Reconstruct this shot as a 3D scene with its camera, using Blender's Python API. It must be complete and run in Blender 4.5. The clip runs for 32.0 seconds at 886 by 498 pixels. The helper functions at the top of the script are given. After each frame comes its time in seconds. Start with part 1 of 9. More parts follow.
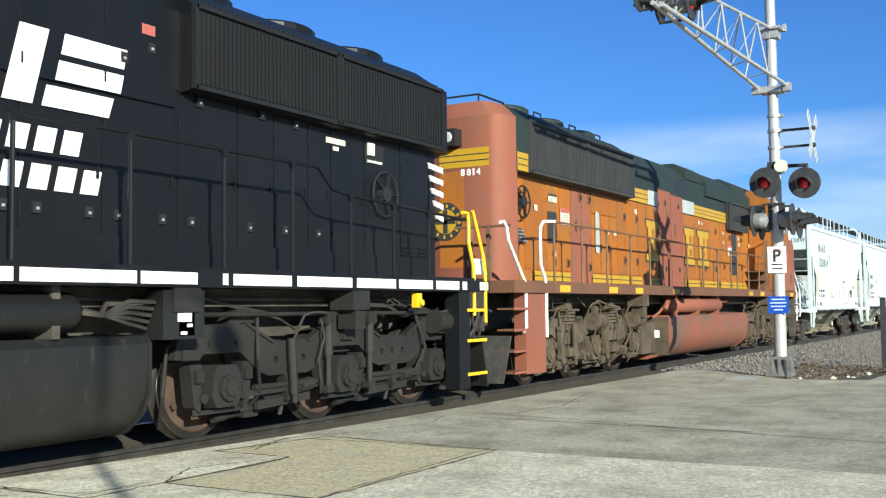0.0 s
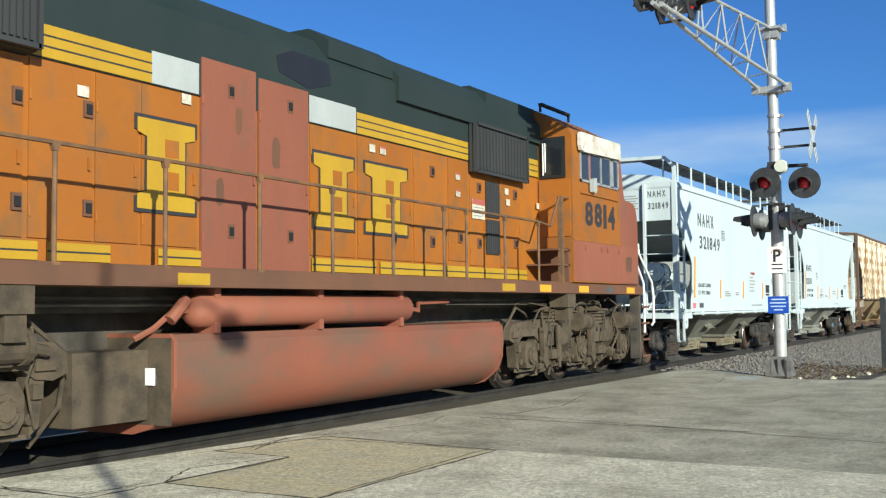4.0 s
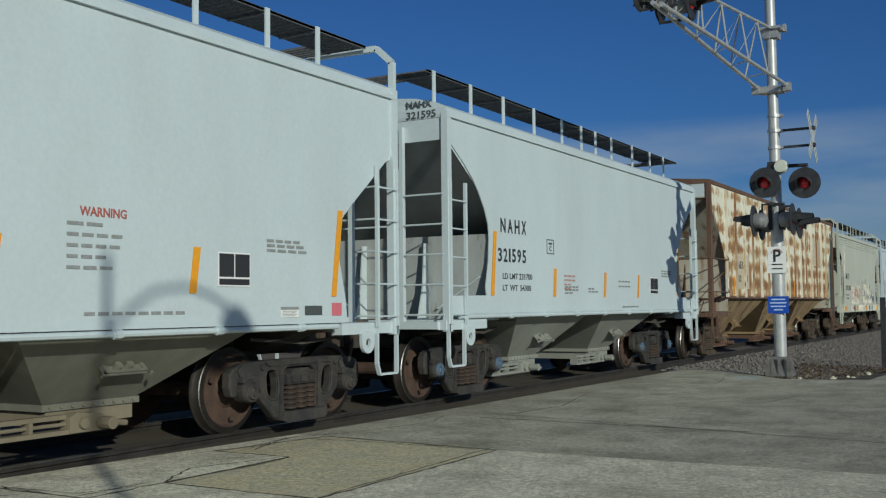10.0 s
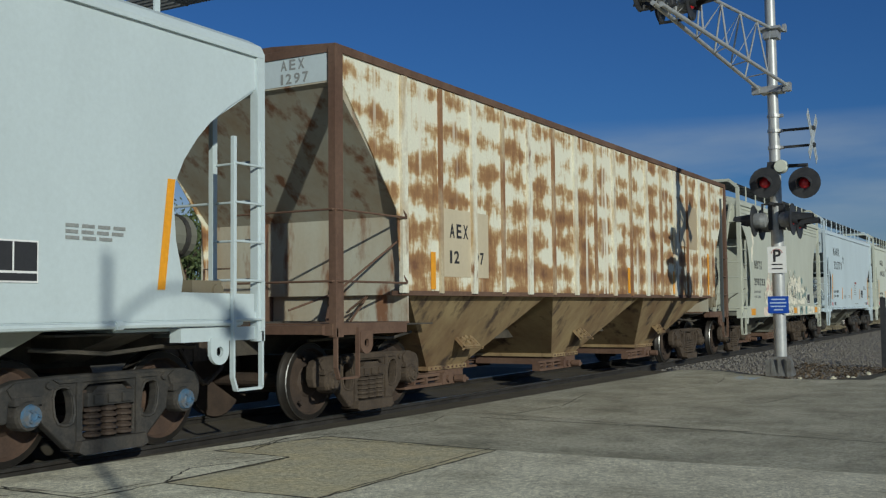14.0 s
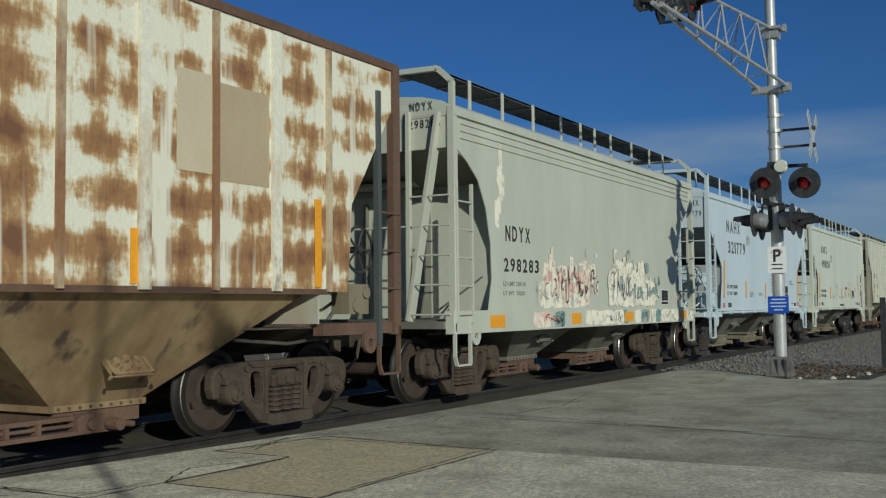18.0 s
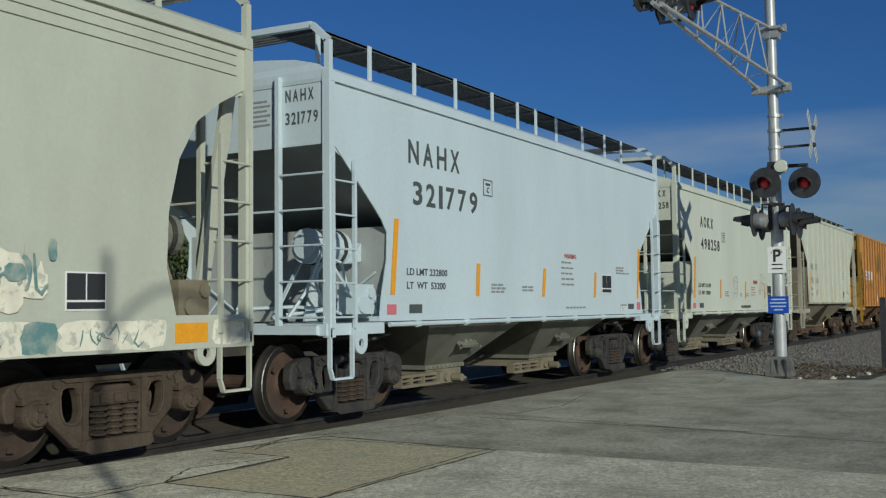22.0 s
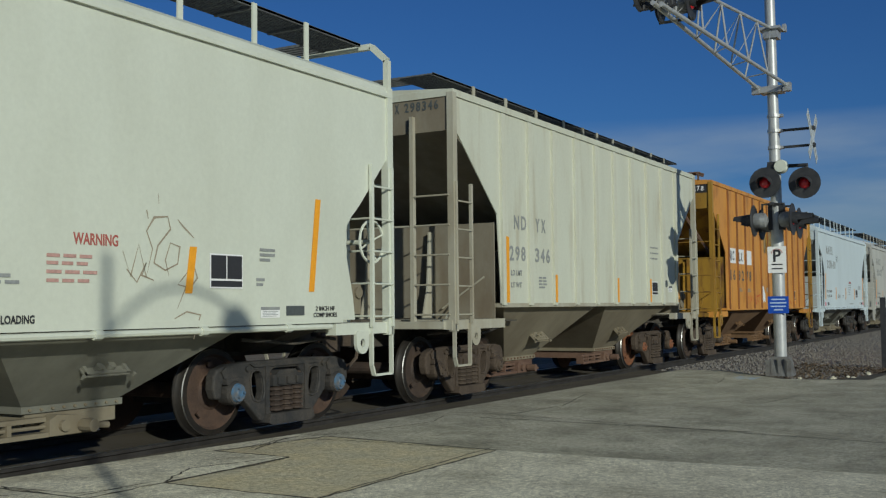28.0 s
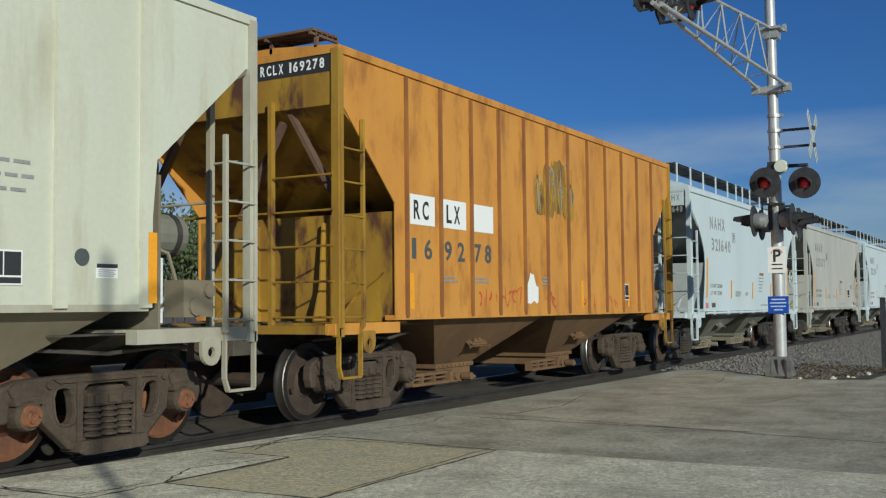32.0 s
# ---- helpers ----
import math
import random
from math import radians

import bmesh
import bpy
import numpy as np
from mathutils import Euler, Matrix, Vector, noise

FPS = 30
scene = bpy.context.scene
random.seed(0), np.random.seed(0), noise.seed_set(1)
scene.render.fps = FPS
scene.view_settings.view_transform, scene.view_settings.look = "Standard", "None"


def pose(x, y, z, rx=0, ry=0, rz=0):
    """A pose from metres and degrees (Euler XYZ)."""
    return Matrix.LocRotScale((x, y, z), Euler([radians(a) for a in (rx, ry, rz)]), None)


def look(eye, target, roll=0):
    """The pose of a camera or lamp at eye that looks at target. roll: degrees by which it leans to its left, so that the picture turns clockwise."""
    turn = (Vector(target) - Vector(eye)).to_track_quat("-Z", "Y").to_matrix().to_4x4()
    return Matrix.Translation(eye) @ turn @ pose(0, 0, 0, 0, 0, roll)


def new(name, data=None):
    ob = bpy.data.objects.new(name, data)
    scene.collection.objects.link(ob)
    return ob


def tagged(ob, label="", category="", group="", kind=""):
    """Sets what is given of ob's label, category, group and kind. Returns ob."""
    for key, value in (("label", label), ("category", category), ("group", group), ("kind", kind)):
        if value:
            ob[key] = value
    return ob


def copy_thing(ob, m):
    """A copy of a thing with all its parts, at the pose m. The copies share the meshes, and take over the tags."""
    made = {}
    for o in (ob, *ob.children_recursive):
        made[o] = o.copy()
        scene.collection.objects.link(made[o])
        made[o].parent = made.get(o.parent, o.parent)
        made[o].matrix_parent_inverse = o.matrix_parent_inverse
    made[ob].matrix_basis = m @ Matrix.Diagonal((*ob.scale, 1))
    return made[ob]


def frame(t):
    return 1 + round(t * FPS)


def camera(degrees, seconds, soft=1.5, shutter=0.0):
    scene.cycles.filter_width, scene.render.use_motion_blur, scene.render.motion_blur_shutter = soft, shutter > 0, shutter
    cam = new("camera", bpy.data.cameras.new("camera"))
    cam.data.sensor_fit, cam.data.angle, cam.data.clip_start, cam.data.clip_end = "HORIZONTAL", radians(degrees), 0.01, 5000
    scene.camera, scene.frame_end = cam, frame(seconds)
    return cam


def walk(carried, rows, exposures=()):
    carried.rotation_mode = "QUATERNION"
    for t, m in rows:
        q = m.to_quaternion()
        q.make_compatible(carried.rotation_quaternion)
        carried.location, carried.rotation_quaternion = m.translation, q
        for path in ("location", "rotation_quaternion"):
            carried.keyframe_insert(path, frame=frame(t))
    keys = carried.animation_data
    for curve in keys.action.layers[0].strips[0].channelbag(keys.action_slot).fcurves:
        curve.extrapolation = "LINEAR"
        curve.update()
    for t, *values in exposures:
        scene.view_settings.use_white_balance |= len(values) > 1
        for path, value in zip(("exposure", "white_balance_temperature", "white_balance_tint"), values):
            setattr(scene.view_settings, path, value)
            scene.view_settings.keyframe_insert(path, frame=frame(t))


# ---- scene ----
# ---------------------------------------------------------------- camera
cam = camera(46.4, 32.0, soft=1.25)
EYE = pose(0, 0, 1.316, 93.24, 0.6, -59.83)
walk(cam, [(0, EYE), (32, EYE)],
     exposures=[(0.0, 1.08, 6600, 0), (2.0, 0.93, 6600, 0), (3.5, 0.80, 6600, 0), (6.0, 0.66, 6500, 0), (7.0, 0.42, 6450, 0), (8.0, 0.0, 6400, 0), (9.0, -0.22, 6350, 0), (10.0, -0.44, 6350, 0), (11.0, -0.46, 6350, 0),
                (13.0, -0.44, 6350, 0), (28.0, -0.45, 6350, 0), (30.5, -0.54, 6350, 0), (31.2, -0.5, 6350, 0), (32.0, -0.1, 6350, 0)])

TRACK_Y = 8.389                       # centre line of the track, rail tops at z = 0
# way that the train has gone, in metres, every two seconds
GONE = [0.0, 7.25, 14.601, 22.01, 29.452, 36.898, 44.348, 51.86, 59.4, 66.9,
        74.36, 81.81, 89.27, 96.85, 104.43, 111.965, 119.524]

# ---------------------------------------------------------------- sky and sun
SUN_WAY = Vector((0.717, 1.0, -0.405)).normalized()
world = bpy.data.worlds.new("sky")
scene.world = world
world.use_nodes = True
wn, wl = world.node_tree.nodes, world.node_tree.links
wn.clear()
sky = wn.new("ShaderNodeTexSky")
sky.sky_type, sky.sun_disc = "NISHITA", False
sky.sun_elevation = math.asin(-SUN_WAY.z)
sky.sun_rotation = math.atan2(-SUN_WAY.x, -SUN_WAY.y)
sky.air_density, sky.dust_density, sky.ozone_density = 1.0, 0.5, 5.0
wbg, wout = wn.new("ShaderNodeBackground"), wn.new("ShaderNodeOutputWorld")
wtc, wmap = wn.new("ShaderNodeTexCoord"), wn.new("ShaderNodeMapping")
wmap.inputs["Scale"].default_value = (1.0, 1.0, 5.0)
wnoise, wramp, wmix = wn.new("ShaderNodeTexNoise"), wn.new("ShaderNodeValToRGB"), wn.new("ShaderNodeMixRGB")
wnoise.inputs["Scale"].default_value, wnoise.inputs["Detail"].default_value = 2.3, 7.0
wnoise.inputs["Roughness"].default_value = 0.55
wramp.color_ramp.elements[0].position, wramp.color_ramp.elements[1].position = 0.58, 1.0
wramp.color_ramp.elements[1].color = (0.012, 0.012, 0.012, 1)
wmix.inputs["Color2"].default_value = (8.4, 9.2, 10.2, 1)
wl.new(wtc.outputs["Generated"], wmap.inputs["Vector"])
wl.new(wmap.outputs["Vector"], wnoise.inputs["Vector"])
wl.new(wnoise.outputs["Fac"], wramp.inputs["Fac"])
# pale wisps of cloud low over the horizon
wsep, wlow, wsum = wn.new("ShaderNodeSeparateXYZ"), wn.new("ShaderNodeValToRGB"), wn.new("ShaderNodeMath")
wl.new(wtc.outputs["Generated"], wsep.inputs[0])
wl.new(wsep.outputs["Z"], wlow.inputs["Fac"])
wlow.color_ramp.elements[0].position, wlow.color_ramp.elements[0].color = 0.06, (.62, .62, .62, 1)
wlow.color_ramp.elements[1].position, wlow.color_ramp.elements[1].color = 0.176, (0, 0, 0, 1)
wmid = wlow.color_ramp.elements.new(.158)
wmid.color = (.5, .5, .5, 1)
wnz = wn.new("ShaderNodeTexNoise")
wnz.inputs["Scale"].default_value, wnz.inputs["Detail"].default_value = 3.0, 6.0
wl.new(wmap.outputs["Vector"], wnz.inputs["Vector"])
wsoft = wn.new("ShaderNodeMapRange")
wsoft.inputs["From Min"].default_value, wsoft.inputs["From Max"].default_value = 0.34, 0.66
wl.new(wnz.outputs["Fac"], wsoft.inputs["Value"])
wmul = wn.new("ShaderNodeMath")
wmul.operation = "MULTIPLY"
wl.new(wlow.outputs["Color"], wmul.inputs[0])
wl.new(wsoft.outputs["Result"], wmul.inputs[1])
wsum.operation, wsum.use_clamp = "ADD", True
wl.new(wramp.outputs["Color"], wsum.inputs[0])
wl.new(wmul.outputs[0], wsum.inputs[1])
wl.new(wsum.outputs[0], wmix.inputs["Fac"])
wtint = wn.new("ShaderNodeMixRGB")
wtint.blend_type = "MULTIPLY"
wtint.inputs["Fac"].default_value = 1.0
wtint.inputs["Color2"].default_value = (0.56, 0.87, 1.38, 1)
# added above the view: the tint fades towards the zenith, for less blue shadows
wfade = wn.new("ShaderNodeMapRange")
wfade.inputs["From Min"].default_value, wfade.inputs["From Max"].default_value = 0.30, 0.75
wfade.inputs["To Min"].default_value, wfade.inputs["To Max"].default_value = 1.0, 0.25
wl.new(wsep.outputs["Z"], wfade.inputs["Value"])
wl.new(wfade.outputs["Result"], wtint.inputs["Fac"])
wl.new(sky.outputs["Color"], wtint.inputs["Color1"])
wl.new(wtint.outputs["Color"], wmix.inputs["Color1"])
wl.new(wmix.outputs["Color"], wbg.inputs["Color"])
wl.new(wbg.outputs["Background"], wout.inputs["Surface"])
wbg.inputs["Strength"].default_value = 0.056

sun = new("sun", bpy.data.lights.new("sun", "SUN"))
sun.data.energy, sun.data.angle, sun.data.color = 4.0, radians(0.6), (1.0, 0.955, 0.87)
sun.matrix_world = look((0, 0, 0), SUN_WAY)


# ---------------------------------------------------------------- materials
def node(nt, kind, **inputs):
    n = nt.nodes.new(kind)
    for k, v in inputs.items():
        n.inputs[k.replace("_", " ")].default_value = v
    return n


def surface(name, base, rough=0.6, metal=0.0, second=None, scale=3.0, cover=0.5, soft=0.12, grain=0.0, grain_scale=60.0,
            third=None, third_scale=12.0, third_cover=0.35, third_soft=0.06, stretch=(1, 1, 1), bump=0.0, coat=0.0, vary=0.0, speckle=0.0):
    """A node material: a base colour, up to two patchy colours over it (stains, rust, dust), fine grain and relief."""
    m = bpy.data.materials.new(name)
    m.use_nodes = True
    nt = m.node_tree
    L = nt.links
    b = nt.nodes["Principled BSDF"]
    b.inputs["Roughness"].default_value, b.inputs["Metallic"].default_value = rough, metal
    if coat:
        b.inputs["Coat Weight"].default_value, b.inputs["Coat Roughness"].default_value = coat, 0.2
    tc = nt.nodes.new("ShaderNodeTexCoord")
    mp = nt.nodes.new("ShaderNodeMapping")
    mp.inputs["Scale"].default_value = stretch
    L.new(tc.outputs["Object"], mp.inputs["Vector"])
    colour = nt.nodes.new("ShaderNodeRGB")
    colour.outputs[0].default_value = (*base, 1)
    out = colour.outputs[0]

    def patch(out, col, sc, cov, sf, detail):
        nz = node(nt, "ShaderNodeTexNoise", Scale=sc, Detail=detail, Roughness=0.6)
        L.new(mp.outputs["Vector"], nz.inputs["Vector"])
        rp = nt.nodes.new("ShaderNodeValToRGB")
        t = 0.68 - 0.36 * cov
        rp.color_ramp.elements[0].position, rp.color_ramp.elements[1].position = max(0, t - sf), min(1, t + sf)
        L.new(nz.outputs["Fac"], rp.inputs["Fac"])
        mx = nt.nodes.new("ShaderNodeMixRGB")
        mx.inputs["Color2"].default_value = (*col, 1)
        L.new(rp.outputs["Color"], mx.inputs["Fac"])
        L.new(out, mx.inputs["Color1"])
        return mx.outputs["Color"]
    if second:
        out = patch(out, second, scale, cover, soft, 6.0)
    if third:
        out = patch(out, third, third_scale, third_cover, third_soft, 8.0)
    gn = node(nt, "ShaderNodeTexNoise", Scale=grain_scale, Detail=5.0, Roughness=0.7)
    L.new(tc.outputs["Object"], gn.inputs["Vector"])
    if grain:
        mr = node(nt, "ShaderNodeMapRange", From_Min=0.25, From_Max=0.75, To_Min=1 - grain, To_Max=1 + grain)
        L.new(gn.outputs["Fac"], mr.inputs["Value"])
        mu = nt.nodes.new("ShaderNodeMixRGB")
        mu.blend_type = "MULTIPLY"
        mu.inputs["Fac"].default_value = 1.0
        L.new(out, mu.inputs["Color1"])
        L.new(mr.outputs["Result"], mu.inputs["Color2"])
        out = mu.outputs["Color"]
    if speckle:
        sp = node(nt, "ShaderNodeTexNoise", Scale=grain_scale * 5.5, Detail=3.0, Roughness=0.8)
        L.new(tc.outputs["Object"], sp.inputs["Vector"])
        mr = node(nt, "ShaderNodeMapRange", From_Min=0.3, From_Max=0.7, To_Min=1 - speckle, To_Max=1 + speckle)
        L.new(sp.outputs["Fac"], mr.inputs["Value"])
        mu = nt.nodes.new("ShaderNodeMixRGB")
        mu.blend_type = "MULTIPLY"
        mu.inputs["Fac"].default_value = 1.0
        L.new(out, mu.inputs["Color1"])
        L.new(mr.outputs["Result"], mu.inputs["Color2"])
        out = mu.outputs["Color"]
    if vary:
        oi = nt.nodes.new("ShaderNodeObjectInfo")
        mr = node(nt, "ShaderNodeMapRange", To_Min=1 - vary, To_Max=1 + vary)
        L.new(oi.outputs["Random"], mr.inputs["Value"])
        mu = nt.nodes.new("ShaderNodeMixRGB")
        mu.blend_type = "MULTIPLY"
        mu.inputs["Fac"].default_value = 1.0
        L.new(out, mu.inputs["Color1"])
        L.new(mr.outputs["Result"], mu.inputs["Color2"])
        out = mu.outputs["Color"]
    L.new(out, b.inputs["Base Color"])
    if bump:
        bp = node(nt, "ShaderNodeBump", Strength=bump, Distance=0.02)
        L.new(gn.outputs["Fac"], bp.inputs["Height"])
        L.new(bp.outputs["Normal"], b.inputs["Normal"])
    return m


CONCRETE = surface("worn_concrete", (0.74, 0.695, 0.54), 0.9, second=(0.56, 0.52, 0.39), scale=0.45, cover=0.45, soft=0.2,
                   third=(0.38, 0.345, 0.25), third_scale=1.6, third_cover=0.25, third_soft=0.16, grain=0.55, grain_scale=24, bump=0.35, vary=0.05, speckle=0.75)
OLD_CONCRETE = surface("stained_concrete", (0.50, 0.47, 0.36), 0.9, second=(0.36, 0.335, 0.25), scale=0.4, cover=0.5, soft=0.2,
                       third=(0.22, 0.204, 0.145), third_scale=1.3, third_cover=0.32, third_soft=0.16, grain=0.55, grain_scale=24, bump=0.35, speckle=0.75)
TAN_CONCRETE = surface("tan_concrete", (0.56, 0.475, 0.285), 0.9, second=(0.45, 0.41, 0.29), scale=2.6, cover=0.5, soft=0.2,
                       grain=0.5, grain_scale=24, bump=0.35, speckle=0.65)
JOINT = surface("joint_tar", (0.035, 0.032, 0.025), 0.95, second=(0.07, 0.06, 0.04), scale=8, grain=0.3)
ASPHALT = surface("asphalt", (0.098, 0.086, 0.068), 0.92, second=(0.135, 0.120, 0.098), scale=1.5, cover=0.35, soft=0.2, grain=0.3, grain_scale=90, bump=0.3)
ASPHALT.node_tree.nodes["Principled BSDF"].inputs["Specular IOR Level"].default_value = 0.1
EARTH = surface("earth", (0.11, 0.085, 0.06), 0.95, second=(0.17, 0.15, 0.12), scale=1.2, cover=0.5, soft=0.2, grain=0.35, grain_scale=30, bump=0.5)
STONE = surface("ballast_stone", (0.215, 0.20, 0.178), 0.95, second=(0.155, 0.14, 0.12), scale=9, cover=0.4, grain=0.3, grain_scale=25)
RAIL_STEEL = surface("rail_steel", (0.05, 0.045, 0.04), 0.65, 0.3, second=(0.03, 0.026, 0.022), scale=4, grain=0.2)
SHINY = surface("polished_steel", (0.40, 0.39, 0.37), 0.42, 1.0, grain=0.1, stretch=(1, 8, 8))
GALV = surface("galvanised_steel", (0.50, 0.50, 0.49), 0.45, 0.55, second=(0.36, 0.37, 0.37), scale=6, cover=0.4, soft=0.1, grain=0.12, grain_scale=40)
CAST = surface("cast_iron_base", (0.20, 0.20, 0.19), 0.7, 0.3, second=(0.13, 0.12, 0.11), scale=6, grain=0.2, bump=0.1)
BLACK = surface("flat_black", (0.012, 0.012, 0.013), 0.65, grain=0.2)
WHITE = surface("white_paint", (0.78, 0.78, 0.75), 0.5, second=(0.6, 0.58, 0.53), scale=5, cover=0.25, grain=0.06)
SIGN_WHITE = surface("sign_white", (0.8, 0.8, 0.78), 0.4, grain=0.04)
SIGN_BLUE = surface("sign_blue", (0.01, 0.07, 0.42), 0.4, grain=0.05)
INK = surface("ink", (0.03, 0.03, 0.033), 0.6, grain=0.15, grain_scale=30)
GREY_INK = surface("grey_ink", (0.075, 0.085, 0.085), 0.6, grain=0.2, grain_scale=30)
FADED_INK = surface("faded_ink", (0.26, 0.27, 0.26), 0.7, grain=0.3, grain_scale=30)
RED_SPRAY = surface("red_spray", (0.50, 0.07, 0.03), 0.7, grain=0.2)
RED_INK = surface("red_ink", (0.38, 0.10, 0.08), 0.6, grain=0.25, grain_scale=30)
AMBER = surface("amber_reflective_tape", (0.80, 0.34, 0.02), 0.4, grain=0.12, grain_scale=20)
ORANGE_TAPE = surface("faded_reflective_tape", (0.72, 0.30, 0.12), 0.4, grain=0.12, grain_scale=20)
DARK_UNDER = surface("grimy_shaded_underframe", (0.045, 0.040, 0.034), 0.85, second=(0.10, 0.085, 0.065), scale=3, cover=0.4, soft=0.15, grain=0.3, bump=0.2)
TRUCK_DARK = surface("grimy_cast_steel", (0.030, 0.029, 0.028), 0.75, second=(0.06, 0.052, 0.044), scale=5, cover=0.4, grain=0.3, grain_scale=40, bump=0.2)
TRUCK_BROWN = surface("rusty_cast_steel", (0.056, 0.040, 0.028), 0.85, second=(0.080, 0.058, 0.040), scale=5, cover=0.45, grain=0.3, grain_scale=40, bump=0.2)
LOCO_TRUCK = surface("dusty_truck_steel", (0.112, 0.083, 0.052), 0.9, second=(0.072, 0.054, 0.036), scale=1.4, cover=0.5, soft=0.25,
                     third=(0.026, 0.021, 0.016), third_scale=4, third_cover=0.26, third_soft=.16, grain=0.2, grain_scale=40, bump=0.2)
BLACK_TRUCK = surface("black_truck_steel", (0.019, 0.0175, 0.015), 0.7, second=(0.010, 0.0095, 0.009), scale=2.5, cover=0.5, soft=0.15, grain=0.3, bump=0.2)
WHEEL_RUST = surface("rusty_wheel", (0.088, 0.052, 0.035), 0.85, second=(0.055, 0.034, 0.025), scale=4, cover=0.5, grain=0.25, bump=0.15)
RIM_DARK = surface("dark_wheel_rim", (0.022, 0.019, 0.016), 0.55, 0.4, second=(0.035, 0.028, 0.022), scale=6, cover=.4)
WHEEL_DARK = surface("dark_wheel", (0.062, 0.041, 0.029), 0.8, second=(0.038, 0.026, 0.020), scale=4, cover=0.5, grain=0.25, bump=0.15)
GLASS_DARK = surface("dark_window_glass", (0.015, 0.018, 0.022), 0.06, coat=0.5)


# ---------------------------------------------------------------- mesh tools
def box(bm, x0, x1, y0, y1, z0, z1, m=None):
    v = [bm.verts.new((x, y, z)) for z in (z0, z1) for y in (y0, y1) for x in (x0, x1)]
    if m is not None:
        for q in v:
            q.co = m @ q.co
    for f in ((0, 2, 3, 1), (4, 5, 7, 6), (0, 1, 5, 4), (1, 3, 7, 5), (3, 2, 6, 7), (2, 0, 4, 6)):
        bm.faces.new([v[i] for i in f])
    return v


def prism(bm, pts, y0, y1, axis="y"):
    """Extrudes a polygon of (x, z) points from y0 to y1; axis 'x': (y, z) points along x; axis 'z': (x, y) points up."""
    def at(p, d):
        return {"y": (p[0], d, p[1]), "x": (d, p[0], p[1]), "z": (p[0], p[1], d)}[axis]
    a, b = [bm.verts.new(at(p, y0)) for p in pts], [bm.verts.new(at(p, y1)) for p in pts]
    n = len(pts)
    fs = [bm.faces.new(a), bm.faces.new(b[::-1])]
    fs += [bm.faces.new((a[i], b[i], b[(i + 1) % n], a[(i + 1) % n])) for i in range(n)]
    return fs


def rod(bm, a, b, r, n=8, r2=None):
    a, b = Vector(a), Vector(b)
    d = (b - a).normalized()
    u = d.orthogonal().normalized()
    w = d.cross(u)
    r2 = r if r2 is None else r2
    ra = [bm.verts.new(a + (u * math.cos(t) + w * math.sin(t)) * r) for t in [2 * math.pi * i / n for i in range(n)]]
    rb = [bm.verts.new(b + (u * math.cos(t) + w * math.sin(t)) * r2) for t in [2 * math.pi * i / n for i in range(n)]]
    bm.faces.new(ra[::-1]), bm.faces.new(rb)
    for i in range(n):
        bm.faces.new((ra[i], ra[(i + 1) % n], rb[(i + 1) % n], rb[i]))


def pipe(bm, pts, r, n=6):
    """One continuous tube through the points."""
    pts = [Vector(p) for p in pts]
    rings, u = [], None
    for i, p in enumerate(pts):
        d = (pts[min(i + 1, len(pts) - 1)] - pts[max(i - 1, 0)]).normalized()
        u = d.orthogonal().normalized() if u is None else (u - d * u.dot(d)).normalized()
        w = d.cross(u)
        rings.append([bm.verts.new(p + (u * math.cos(a) + w * math.sin(a)) * r) for a in [2 * math.pi * k / n for k in range(n)]])
    for a, b in zip(rings, rings[1:]):
        for k in range(n):
            bm.faces.new((a[k], a[(k + 1) % n], b[(k + 1) % n], b[k]))
    bm.faces.new(rings[0][::-1]), bm.faces.new(rings[-1])


def bar(bm, a, b, w, h):
    """A flat bar from a to b, w wide and h thick."""
    a, b = Vector(a), Vector(b)
    d = b - a
    m = Matrix.Translation(a) @ d.to_track_quat("X", "Z").to_matrix().to_4x4()
    box(bm, 0, d.length, -w / 2, w / 2, -h / 2, h / 2, m)


def turned(bm, prof, c, axis="y", n=28):
    """A body of revolution round a line through c along the axis; prof: (along, radius) points."""
    rings = []
    for s, r in prof:
        ring = []
        for i in range(n):
            t = 2 * math.pi * i / n
            p = {"y": (r * math.cos(t), s, r * math.sin(t)), "x": (s, r * math.cos(t), r * math.sin(t)),
                 "z": (r * math.cos(t), r * math.sin(t), s)}[axis]
            ring.append(bm.verts.new((c[0] + p[0], c[1] + p[1], c[2] + p[2])))
        rings.append(ring)
    for a, b in zip(rings, rings[1:]):
        for i in range(n):
            bm.faces.new((a[i], a[(i + 1) % n], b[(i + 1) % n], b[i]))
    bm.faces.new(rings[0][::-1]), bm.faces.new(rings[-1])


def levels(bm, rows, caps=True):
    """Stacks rings of a rectangle plan: rows of (z, half width, x0, x1)."""
    rings = [[bm.verts.new(p) for p in ((x0, -y, z), (x1, -y, z), (x1, y, z), (x0, y, z))] for z, y, x0, x1 in rows]
    for a, b in zip(rings, rings[1:]):
        for i in range(4):
            bm.faces.new((a[i], a[(i + 1) % 4], b[(i + 1) % 4], b[i]))
    if caps:
        bm.faces.new(rings[0][::-1]), bm.faces.new(rings[-1])


def mesh_of(name, bm, material, smooth=False):
    bmesh.ops.recalc_face_normals(bm, faces=bm.faces)
    me = bpy.data.meshes.new(name)
    bm.to_mesh(me)
    bm.free()
    me.materials.append(material)
    if smooth:
        me.polygons.foreach_set("use_smooth", [True] * len(me.polygons))
        me.set_sharp_from_angle(angle=radians(38))
    return me


